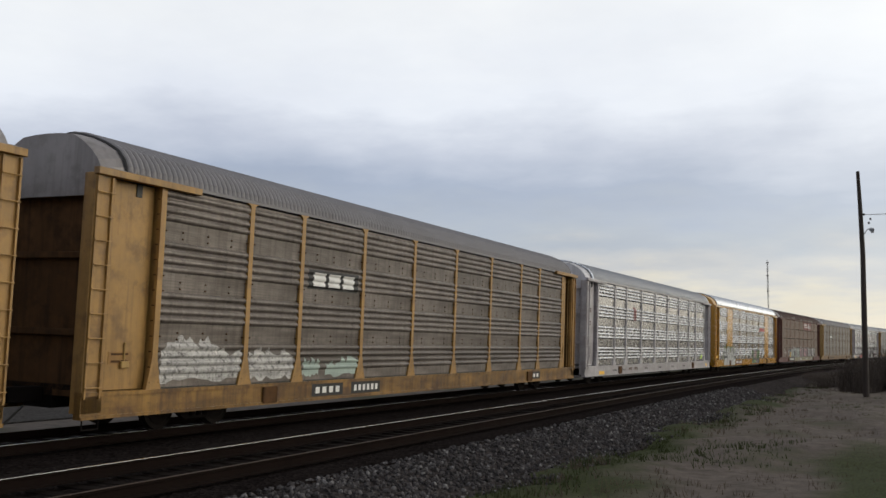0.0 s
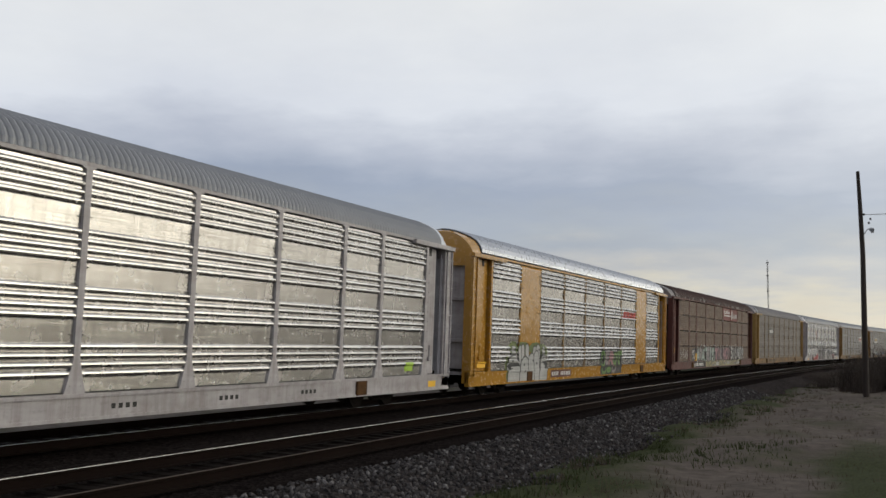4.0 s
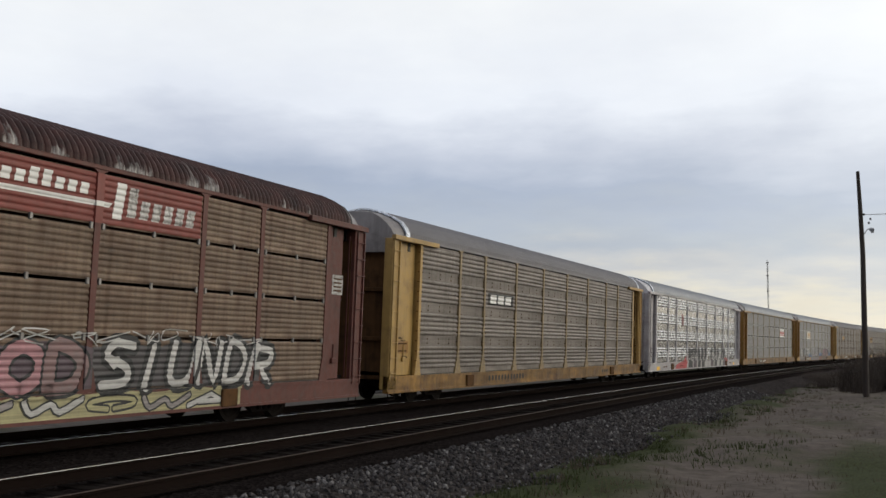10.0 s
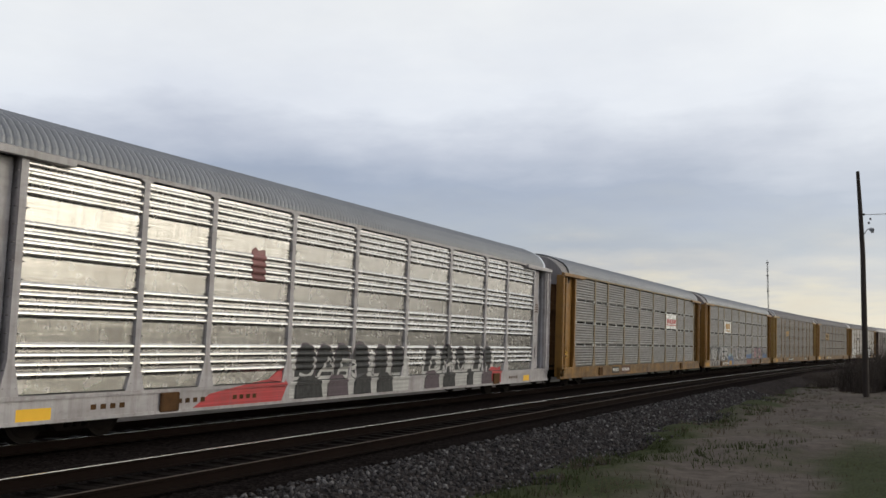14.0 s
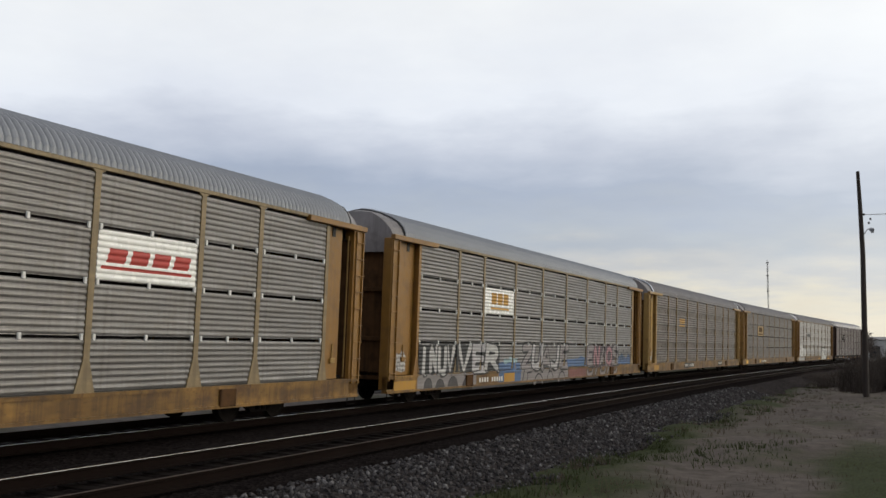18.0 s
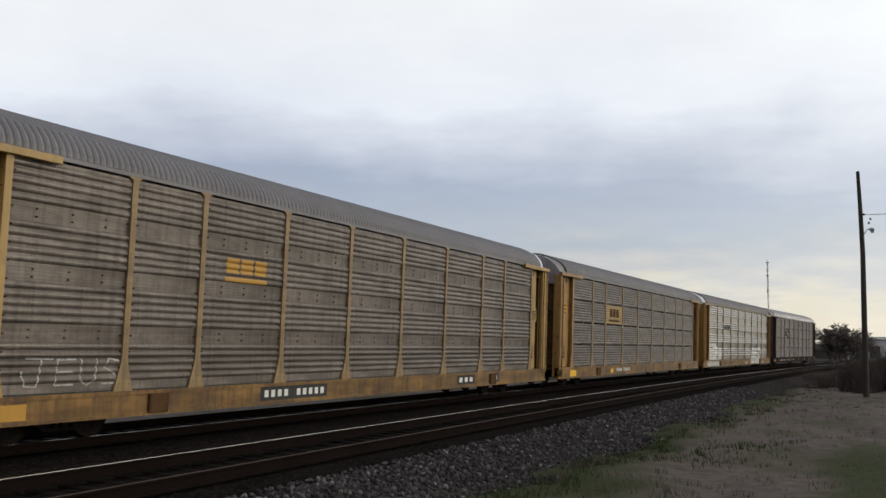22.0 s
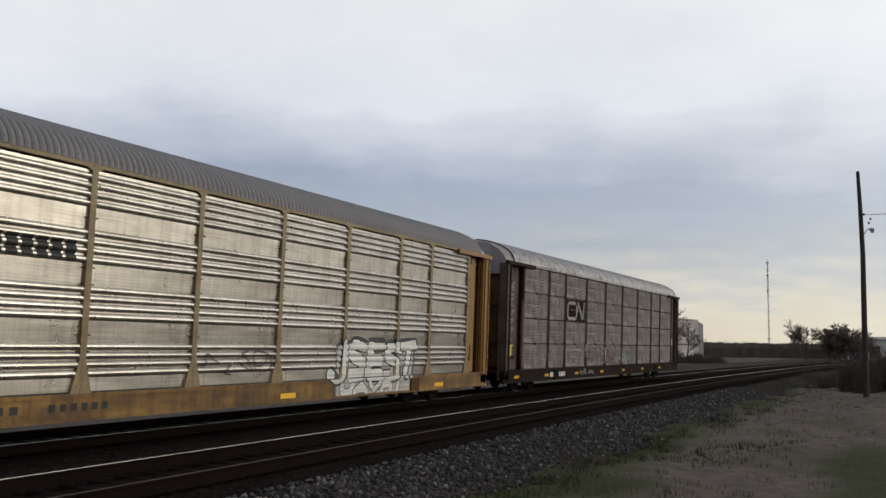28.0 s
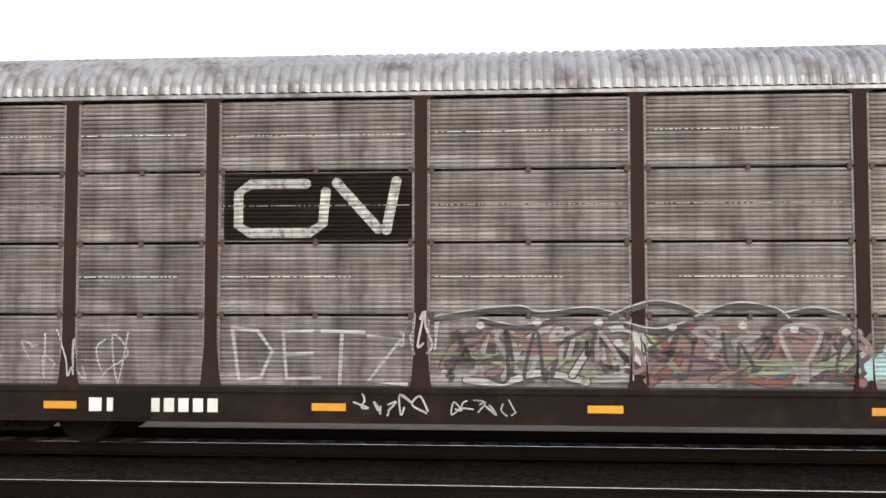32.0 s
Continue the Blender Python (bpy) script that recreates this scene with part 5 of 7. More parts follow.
def painted(name, car, style, polys, mat, lift=0.003, label=""):
    """Closed outlines of (y, z) laid on the car's ribbed side as one part."""
    depth, cuts = SKINS[style]
    bm = bmesh.new()
    for line in flattened(polys):
        if len(line) < 3: continue
        try: bm.faces.new([bm.verts.new((0, y, z)) for y, z in line])
        except ValueError: pass
    if not bm.faces: return bm.free()
    bmesh.ops.remove_doubles(bm, verts=list(bm.verts), dist=1e-4)
    bmesh.ops.triangulate(bm, faces=list(bm.faces))
    ys, zs = [v.co.y for v in bm.verts], [v.co.z for v in bm.verts]
    for z in cuts:
        if min(zs) < z < max(zs): bmesh.ops.bisect_plane(bm, geom=list(bm.verts) + list(bm.edges) + list(bm.faces), plane_co=(0, 0, z), plane_no=(0, 0, 1), dist=1e-5)
    for p in POSTS:
        for dy in (-0.092, -0.087, 0.087, 0.092):
            if min(ys) < p + dy < max(ys): bmesh.ops.bisect_plane(bm, geom=list(bm.verts) + list(bm.edges) + list(bm.faces), plane_co=(0, p + dy, 0), plane_no=(0, 1, 0), dist=1e-5)
    for v in bm.verts: v.co.x = depth(v.co.y, v.co.z) + lift
    bmesh.ops.recalc_face_normals(bm, faces=bm.faces)
    for f in bm.faces:
        if f.normal.x < 0: f.normal_flip()
    return part(name, bm, mat, car, label)


def ribbon(points, w, taper=1.0):
    """A stroke of a given width along points, with blunted ends, as one outline."""
    left, right = [], []
    n = len(points)
    for i, (y, z) in enumerate(points):
        a, b = points[max(i - 1, 0)], points[min(i + 1, n - 1)]
        dy, dz = b[0] - a[0], b[1] - a[1]
        k = math.hypot(dy, dz) or 1
        dy, dz = dy / k, dz / k
        h = w * (1 + (taper - 1) * i / max(n - 1, 1)) / 2
        rows = [(0.0, 1.0)]
        if i == 0: rows = [(-0.75, 0.45), (-0.3, 0.92), (0.0, 1.0)]
        if i == n - 1: rows = [(0.0, 1.0), (0.3, 0.92), (0.75, 0.45)]
        for go, wide in rows:
            py, pz = y + dy * h * go, z + dz * h * go
            left.append((py - dz * h * wide, pz + dy * h * wide)), right.append((py + dz * h * wide, pz - dy * h * wide))
    return Strip(left + right[::-1])


def curve_through(points, steps=4):
    out = []
    for i in range(len(points) - 1):
        p0, p1, p2, p3 = points[max(i - 1, 0)], points[i], points[i + 1], points[min(i + 2, len(points) - 1)]
        for k in range(steps):
            t = k / steps
            out.append(tuple(0.5 * (2 * b + (c - a) * t + (2 * a - 5 * b + 4 * c - d) * t * t + (3 * b - a - 3 * c + d) * t ** 3) for a, b, c, d in zip(p0, p1, p2, p3)))
    return out + [points[-1]]


def wavy(y0, y1, z0, z1, seed, rough=0.12, n=None):
    """An uneven patch."""
    rng = random.Random(seed)
    n = n or max(4, int((y1 - y0) * 3))
    top = [(y1 - (y1 - y0) * i / n, z1 + rng.uniform(-rough, rough)) for i in range(n + 1)]
    low = [(y0 + (y1 - y0) * i / n, z0 + rng.uniform(-rough, rough) * 0.4) for i in range(n + 1)]
    return low + top


STROKES = {
    "leg": [[(0.0, 0.0), (0.12, 1.0)], [(0.12, 0.95), (0.75, 0.85), (0.7, 0.52), (0.1, 0.45)], [(0.35, 0.45), (0.85, 0.0)]],
    "tent": [[(0.0, 0.0), (0.42, 1.0), (0.85, 0.0)], [(0.2, 0.33), (0.68, 0.33)]],
    "snake": [[(0.82, 0.9), (0.25, 0.97), (0.1, 0.66), (0.72, 0.42), (0.75, 0.1), (0.08, 0.04)]],
    "cross": [[(0.0, 0.95), (0.9, 0.98)], [(0.45, 0.95), (0.4, 0.0)]],
    "arch": [[(0.08, 1.0), (0.08, 0.0)], [(0.1, 0.45), (0.45, 0.72), (0.75, 0.5), (0.75, 0.0)]],
    "vee": [[(0.05, 1.0), (0.4, 0.0), (0.8, 1.0)]],
    "rails": [[(0.1, 0.0), (0.1, 1.0)], [(0.72, 0.0), (0.72, 1.0)], [(0.1, 0.55), (0.72, 0.45)]],
    "ring": [[(0.40, 0.02), (0.08, 0.3), (0.1, 0.75), (0.42, 0.98), (0.78, 0.72), (0.78, 0.28), (0.50, 0.03)]],
    "comb": [[(0.1, 0.0), (0.1, 1.0)], [(0.1, 0.96), (0.8, 0.96)], [(0.1, 0.5), (0.65, 0.5)], [(0.1, 0.05), (0.8, 0.05)]],
    "zig": [[(0.05, 0.95), (0.8, 0.95), (0.1, 0.08), (0.85, 0.05)]],
    "bar": [[(0.3, 0.0), (0.35, 1.0)]],
    "hook": [[(0.7, 1.0), (0.7, 0.25), (0.45, 0.02), (0.1, 0.15)]],
    "bowl": [[(0.08, 1.0), (0.1, 0.2), (0.4, 0.0), (0.75, 0.2), (0.78, 1.0)]],
    "wave": [[(0.0, 1.0), (0.2, 0.0), (0.42, 0.7), (0.62, 0.0), (0.88, 1.0)]],
    "slash": [[(0.1, 0.0), (0.12, 1.0), (0.7, 0.0), (0.75, 1.0)]],
    "dee": [[(0.1, 0.0), (0.1, 1.0), (0.55, 0.92), (0.8, 0.55), (0.6, 0.1), (0.1, 0.02)]],
}


def mural(car, style, y0, y1, z0, z1, shapes, fill, edge, weight=0.13, border=0.09, seed=0, back=None, lean=0.08, fills=None, label=""):
    """A row of fat painted shapes, each with its own border over the one before, on an optional backing patch."""
    rng = random.Random(seed)
    if back: painted("graffiti_backing", car, style, [wavy(y0 - 0.15, y1 + 0.15, z0 - 0.02, z1 + 0.02, seed, 0.09)], back, 0.0025)
    step = (y1 - y0) / len(shapes)
    fills = fills or [fill]
    for i, s in enumerate(shapes):
        dz, sc = rng.uniform(-0.04, 0.04), rng.uniform(1.0, 1.14)
        lift = 0.0045 + 0.0036 * (i % 3)
        for j, line in enumerate(STROKES[s]):
            pts = [(y0 + step * (i + 0.06 + (a * 0.98 + lean * b) * sc), z0 + 0.08 + dz + (z1 - z0 - 0.16) * b) for a, b in line]
            if len(pts) > 3: pts = curve_through(pts, 3)
            painted("graffiti_border", car, style, [ribbon(pts, weight + 2 * border)], edge, lift + 0.0005 * j)
            painted("graffiti_fill", car, style, [ribbon(pts, weight, rng.uniform(0.8, 1.2))], fills[i % len(fills)], lift + 0.0018 + 0.0005 * j, label if i == j == 0 else "")


def bubbles(car, style, foot, rows, fill, edge, line, lift, label=""):
    """Round-topped painted bubbles (centre, width, top, lean) that stand on a line, each outlined over the one before."""
    for k, (c, w, top, lean) in enumerate(rows):
        for grow, mat, up in ((line, edge, 0.0), (0.0, fill, 0.0014)):
            r, h = w / 2 + grow, min(w / 2, 0.40) + grow
            z = top + grow - h
            arch = [(c + lean + r * math.cos(i * math.pi / 10), z + h * math.sin(i * math.pi / 10)) for i in range(11)]
            painted("graffiti_border" if grow else "graffiti_fill", car, style, [[(c - r, foot), (c + r, foot)] + arch], mat, lift + 0.0028 * (k % 6) + up, label if k == 0 and not grow else "")


def heart(car, style, y, z, size, mat):
    line = [(y + size * math.sin(a) ** 3, z + size * (0.81 * math.cos(a) - 0.31 * math.cos(2 * a) - 0.13 * math.cos(3 * a))) for a in (i * math.tau / 16 for i in range(16))]
    painted("graffiti_heart", car, style, [line], mat, 0.017)


def scribble(car, style, y0, y1, z0, z1, count, mat, seed, w=0.025):
    """Thin loose tag lines."""
    rng = random.Random(seed)
    step = (y1 - y0) / count
    lines = []
    for i in range(count):
        pts = [(y0 + step * (i + rng.uniform(0, 1.1)), rng.uniform(z0, z1)) for _ in range(5)]
        lines.append(ribbon(curve_through(pts, 4), w))
    for j, line in enumerate(lines): painted("tag_line", car, style, [line], mat, 0.0135 + 0.001 * (j % 4))


def door_tags(car, y0, y1, z0, z1, count, mat, seed, w):
    """Loose lines on the flat door panel."""
    rng = random.Random(seed)
    for i in range(count):
        pts = [(rng.uniform(y0, y1), z0 + (z1 - z0) * (i + rng.random()) / count) for _ in range(4)]
        line = ribbon(curve_through(pts, 4), w)
        bm = bmesh.new()
        for quad in flattened([line]): bm.faces.new([bm.verts.new((DOOR + 0.003 + 0.001 * (i % 4), y, z)) for y, z in quad])
        part("tag_line", bm, mat, car)


def bars(car, style, y0, y1, z0, z1, count, mat, plate=None, gap=0.42, skip=()):
    """Stencilled marks as plain bars, on an optional dark plate."""
    if plate: painted("number_plate", car, style, [[(y0 - 0.1, z0 - 0.05), (y1 + 0.1, z0 - 0.05), (y1 + 0.1, z1 + 0.05), (y0 - 0.1, z1 + 0.05)]], plate, 0.003)
    step = (y1 - y0) / count
    z0, z1 = z0 + 0.12 * (z1 - z0), z1 - 0.12 * (z1 - z0)
    polys = [[(y0 + step * (i + gap / 2), z0), (y0 + step * (i + 1 - gap / 2), z0), (y0 + step * (i + 1 - gap / 2), z1), (y0 + step * (i + gap / 2), z1)] for i in range(count) if i not in skip]
    for line in polys: painted("stencil_bar", car, style, [line], mat, 0.006)


def panel_patch(car, style, y0, y1, z0, z1, mat, lift=0.003, name="painted_panel"):
    painted(name, car, style, [[(y0, z0), (y1, z0), (y1, z1), (y0, z1)]], mat, lift)


def blocks(car, style, y0, y1, z0, z1, count, mat, slant=0.0, gap=0.22, lift=0.006):
    """A company mark, as plain solid blocks."""
    step = (y1 - y0) / count
    polys = []
    for i in range(count):
        a, b = y0 + step * (i + gap / 2), y0 + step * (i + 1 - gap / 2)
        polys.append([(a, z0), (b, z0), (b + slant, z1), (a + slant, z1)])
    for line in polys: painted("company_mark", car, style, [line], mat, lift)


def door_card(car, y, z, w, h, mat, lines=3):
    """A placard on the plain door panel, with unreadable lines."""
    card = part("placard", boxes((DOOR, DOOR + 0.007, y - w / 2, y + w / 2, z, z + h)), mat, car)
    for i in range(lines):
        zz = z + h * (0.2 + 0.6 * i / max(lines - 1, 1))
        part("card_line", boxes((DOOR + 0.007, DOOR + 0.009, y - w * 0.38, y + w * 0.38, zz - 0.02, zz + 0.02)), END_BROWN, card)


def lower_fittings(car, paint):
    """Jacking pads, steps, drain tabs and a brake rod along the sill."""
    for s in (-1, 1):
        step = bmesh.new()
        for y in (13.15 * s, 13.52 * s): tube(step, (1.47, y, 0.52), (1.47, y, 0.22), 0.014, sides=6)
        tube(step, (1.47, 13.15 * s, 0.22), (1.47, 13.52 * s, 0.22), 0.014, sides=6)
        part("stirrup_step", step, STEEL_DARK, car)
        part("jack_pad", kept(("jack_pad", STEEL_DARK if paint is LAST_BROWN else END_BROWN), lambda: boxes((1.50, 1.56, -0.26, 0.26, 0.43, 0.80), bevel=0.02)), None, car, m=pose(0, s * 8.2, 0))
        part("door_latch", kept(("door_latch", paint), lambda: boxes((DOOR, DOOR + 0.07, -0.10, 0.10, 1.27, 1.40), (DOOR, DOOR + 0.04, -0.018, 0.018, 1.40, 1.75), bevel=0.015)), None, car, m=pose(0, s * 12.5, 0))
        part("door_rib", kept(("door_rib", paint), lambda: boxes((DOOR, DOOR + 0.03, -0.03, 0.03, 0.9, 4.55))), None, car, m=pose(0, s * 13.1, 0))
    for s in (-1, 1): part("air_hose", tube(bmesh.new(), (0.45, s * 13.9, 0.60), (0.40, s * 14.25, 0.28), 0.022, sides=6), BLACK, car)
    rod = bmesh.new()
    tube(rod, (1.15, -8.5, 0.58), (1.15, 8.5, 0.58), 0.02, sides=6)
    part("brake_rod", rod, STEEL_DARK, car)


def rivets(car, material, bands=False):
    """Bolt heads down the posts' edges and along the plain bands of the sheets."""
    me = kept(("rivet_strip", material), lambda: rivet_strip())
    for y in POSTS: tagged(part("rivet_strip", me, None, car, m=pose(0, y, 0)), kind="stuff")
    bolts = kept(("band_bolts", material), band_bolts)
    for a, b in zip(POSTS, POSTS[1:]) if bands else ():
        if b - a > 2: tagged(part("band_bolts", bolts, None, car, m=pose(0, (a + b) / 2, 0)), kind="stuff")


def band_bolts():
    """Bolt heads across the plain bands of one sheet."""
    b = bmesh.new()
    for g in range(3):
        z = HIGH - 0.14 - g * 0.985 - 0.70
        for y in (-0.75, 0.0, 0.75):
            for dz in (0.0, -0.13): tube(b, (FACE - 0.02, y, z + dz), (FACE + 0.018, y, z + dz), 0.020, 0.015, sides=6)
    return b


def rivet_strip():
    b = bmesh.new()
    for i in range(13):
        z = 1.0 + i * 0.29
        for dy in (-0.12, 0.12): tube(b, (FACE, dy, z), (FACE + 0.055, dy, z), 0.014, 0.011, sides=6)
    return b


for the_car, style, paint in ((lead, "groups", YELLOW), (long_yellow_a, "groups", YELLOW_PALE), (white_a, "groups", WHITE), (gold, "groups", GOLD), (oxide, "rows", OXIDE), (long_yellow_b, "fives", YELLOW_PALE),
                              (white_b, "groups", WHITE), (clean_yellow, "rows", YELLOW_PALE), (mural_yellow, "rows", YELLOW), (chalk_yellow, "fives", YELLOW_PALE), (tan_yellow, "rows", YELLOW_RUST), (bright_yellow, "groups", YELLOW), (last_car, "fine", LAST_BROWN)):
    lower_fittings(the_car, paint)
    if style in ("groups", "fives"): rivets(the_car, ZINC_GREY if the_car in (white_a, gold, white_b) else END_BROWN, the_car in (lead, long_yellow_a, long_yellow_b, chalk_yellow))


def paint_cars():
    # first long yellow car: worn pale paint low on the sheets, dark mark, number bars
    for k, (a, b, c, d) in enumerate(((-11.7, -9.25, 1.0, 1.62), (-9.0, -7.3, 0.98, 1.60), (-11.3, -10.0, 1.45, 1.78), (-6.9, -6.2, 1.0, 1.32), (-5.9, -4.4, 0.98, 1.34))):
        painted("worn_paint", long_yellow_a, "groups", [wavy(a, b, c, d, 30 + k, 0.14, 12)], PAINT_CREAM if k < 3 else MINT_SPRAY, 0.003 + 0.0006 * k)
    panel_patch(long_yellow_a, "groups", -6.85, -4.55, 3.07, 3.54, BLACK)
    blocks(long_yellow_a, "groups", -6.72, -4.72, 3.14, 3.47, 3, PAINT_WHITE, 0.05)
    bars(long_yellow_a, "groups", -6.4, -5.2, 0.54, 0.74, 4, PAINT_WHITE, BLACK)
    bars(long_yellow_a, "groups", -4.6, -3.3, 0.54, 0.74, 6, PAINT_WHITE, BLACK)
    bars(long_yellow_a, "groups", 8.2, 9.3, 0.55, 0.72, 3, PAINT_WHITE, BLACK)
    door_card(long_yellow_a, -12.6, 1.35, 0.55, 0.22, YELLOW, 2)
    # first white car
    painted("company_mark", white_a, "groups", [wavy(-5.80, -5.32, 3.12, 3.82, 3, 0.05)], EMBLEM_RED, 0.004)
    for y in (-9.4, -7.9, -3.6, -0.6, 2.4, 5.4): bars(white_a, "groups", y, y + 0.7, 0.56, 0.68, 4, BLACK)
    bars(white_a, "groups", -6.6, -4.9, 0.56, 0.74, 8, END_BROWN, skip=(3,))
    panel_patch(white_a, "groups", -11.5, -10.7, 0.46, 0.62, REFLECT)
    panel_patch(white_a, "groups", 10.7, 11.2, 1.0, 1.25, LIME, 0.004, "placard")
    panel_patch(white_a, "groups", 12.2, 12.7, 0.5, 0.68, REFLECT)
    for z in (3.3, 2.7): door_card(white_a, -12.6, z, 0.5, 0.25, WHITE, 3)
    # golden car: two murals, a red mark
    for k, (cy, cz, ry, rz) in enumerate(((-9.75, 1.66, 0.42, 0.26), (-8.85, 1.68, 0.55, 0.24), (-7.6, 1.66, 0.75, 0.25), (-6.6, 1.52, 0.38, 0.32), (-10.36, 0.95, 0.10, 0.5))):
        rng = random.Random(80 + k)
        painted("graffiti_haze", gold, "blanks", [[(cy + ry * rng.uniform(0.82, 1.1) * math.cos(i * math.tau / 26), cz + rz * rng.uniform(0.82, 1.1) * math.sin(i * math.tau / 26)) for i in range(26)]], GREEN_HAZE, 0.0016 + 0.0007 * k)
    bubbles(gold, "blanks", 0.9, [(-9.78, 0.36, 1.80, 0.02), (-9.28, 0.30, 1.76, 0.10), (-8.86, 0.28, 1.80, -0.06), (-8.42, 0.32, 1.82, -0.08), (-7.86, 0.36, 1.74, 0.16), (-7.36, 0.42, 1.80, 0.0), (-6.72, 0.30, 1.72, 0.05)], SILVER_SPRAY, BLACK_SPRAY, 0.045, 0.004)
    bubbles(gold, "blanks", 0.44, [(-9.75, 1.10, 1.40, 0.0), (-8.74, 0.86, 1.34, 0.05), (-7.95, 0.62, 1.46, -0.10), (-7.38, 0.52, 1.56, -0.16), (-6.75, 0.80, 1.42, 0.06)], SILVER_SPRAY, BLACK_SPRAY, 0.045, 0.021, "silver bubble graffiti with black edges")
    for k, (y, z) in enumerate(((-9.9, 1.2), (-9.5, 1.0), (-8.8, 1.05), (-8.7, 0.8), (-7.9, 1.2), (-7.5, 1.1), (-6.8, 1.15), (-7.1, 0.95), (-9.7, 1.62), (-7.3, 1.62))):
        painted("graffiti_dot", gold, "blanks", [[(y + 0.07 * math.cos(i * math.tau / 10), z + 0.05 * math.sin(i * math.tau / 10)) for i in range(10)]], FADE_GREY, 0.036)
    painted("graffiti_backing", gold, "groups", [wavy(0.9, 4.4, 0.46, 1.56, 7, 0.05)], BLACK_SPRAY, 0.003)
    mural(gold, "groups", 1.0, 4.3, 0.86, 1.56, ["dee", "comb", "leg", "ring", "cross"], GREEN_SPRAY, BLACK_SPRAY, 0.20, 0.04, 8, fills=[GREEN_SPRAY, LILAC_SPRAY, PINK_SPRAY, GREEN_SPRAY, GREEN_SPRAY])
    mural(gold, "groups", 1.0, 4.2, 0.47, 0.80, ["bowl", "ring", "bowl", "rails"], GREEN_SPRAY, BLACK_SPRAY, 0.14, 0.03, 9, fills=[GREEN_SPRAY, GREEN_SPRAY, LILAC_SPRAY, FADE_GREY])
    blocks(gold, "groups", 4.6, 6.95, 3.30, 3.52, 4, PAINT_RED, 0.08)
    panel_patch(gold, "groups", 4.5, 7.0, 3.22, 3.28, PAINT_RED)
    bars(gold, "groups", -5.7, -3.4, 0.55, 0.75, 11, PAINT_WHITE, OXIDE, skip=(4,))
    panel_patch(gold, "groups", -12.9, -12.2, 1.0, 1.2, REFLECT)
    # oxide red car: lettered panel as plain shapes, and a mural along the whole lower row
    panel_patch(oxide, "rows", 1.53, 7.04, 3.83, 4.71, PANEL_RED)
    painted("company_mark", oxide, "rows", [[(1.9, 4.20), (2.05, 4.13), (4.55, 4.13), (4.60, 4.22), (2.3, 4.22)]], PAINT_WHITE, 0.008)
    for i in range(8): painted("company_mark", oxide, "rows", [[(1.95 + 0.27 * i, 4.30), (2.13 + 0.27 * i, 4.30), (2.17 + 0.27 * i, 4.30 + (0.28 if i in (0, 3, 4) else 0.20)), (1.99 + 0.27 * i, 4.30 + (0.28 if i in (0, 3, 4) else 0.20))]], PAINT_WHITE, 0.006)
    painted("company_mark", oxide, "rows", [[(4.62, 3.95), (4.84, 3.95), (4.95, 4.62), (4.72, 4.62)]], PAINT_WHITE, 0.009)
    for i in range(6): painted("company_mark", oxide, "rows", [[(4.98 + 0.32 * i, 4.02), (5.20 + 0.32 * i, 4.02), (5.25 + 0.32 * i, 4.02 + (0.55 if i == 0 else 0.34)), (5.03 + 0.32 * i, 4.02 + (0.55 if i == 0 else 0.34))]], PAINT_CREAM, 0.006)
    for k, (a, b, mat) in enumerate(((-8.3, -7.2, FADE_GREY), (-7.2, -1.3, FADE_GREY), (-1.3, 4.35, PURPLE_SPRAY), (4.35, 9.6, FADE_GREY))):
        painted("graffiti_backing", oxide, "rows", [wavy(a, b, 0.92, 1.70, 12 + k, 0.07)], mat, 0.0015 + 0.0005 * (k % 2), "long faded mural across the lower panels" if k == 1 else "")
    painted("graffiti_backing", oxide, "rows", [wavy(-4.2, 8.6, 0.44, 0.86, 17, 0.04)], OLIVE_SPRAY, 0.0015)
    mural(oxide, "rows", -6.95, -1.5, 0.86, 1.76, ["tent", "leg", "tent", "cross", "comb", "bar", "snake"], MINT_SPRAY, BLACK_SPRAY, 0.28, 0.05, 13, fills=[MINT_SPRAY, LILAC_SPRAY, MINT_SPRAY])
    mural(oxide, "rows", -1.2, 4.2, 0.86, 1.74, ["cross", "rails", "bowl", "rails", "ring", "dee"], PINK_SPRAY, BLACK_SPRAY, 0.25, 0.045, 14, fills=[PINK_SPRAY, FADE_RED, LILAC_SPRAY, PINK_SPRAY])
    mural(oxide, "rows", 4.5, 9.6, 0.84, 1.80, ["snake", "bar", "bowl", "slash", "dee", "leg"], WHITE_SPRAY, BLACK_SPRAY, 0.15, 0.11, 15, lean=0.2)
    mural(oxide, "rows", -4.0, 8.2, 0.46, 0.82, ["wave", "bowl", "snake", "wave", "vee", "wave", "ring", "wave", "tent"], LILAC_SPRAY, BLACK_SPRAY, 0.09, 0.035, 16, fills=[OLIVE_SPRAY, LILAC_SPRAY, WHITE_SPRAY])
    mural(oxide, "rows", -8.2, -7.35, 0.95, 1.65, ["snake", "hook"], FADE_LILAC, BLACK_SPRAY, 0.08, 0.03, 19)
    for y, z in ((-8.0, 1.5), (-6.6, 1.42), (-4.6, 1.86), (-1.9, 1.52), (4.9, 1.40), (-7.6, 0.62)): heart(oxide, "rows", y, z, 0.15, WHITE_SPRAY)
    scribble(oxide, "rows", -7.0, 9.3, 1.68, 2.0, 20, WHITE_SPRAY, 18, 0.024)
    scribble(oxide, "rows", -11.4, -9.4, 0.95, 1.7, 9, WHITE_SPRAY, 19, 0.028)
    panel_patch(oxide, "rows", -7.9, -4.35, 0.47, 0.795, BLACK, 0.004, "number_plate")
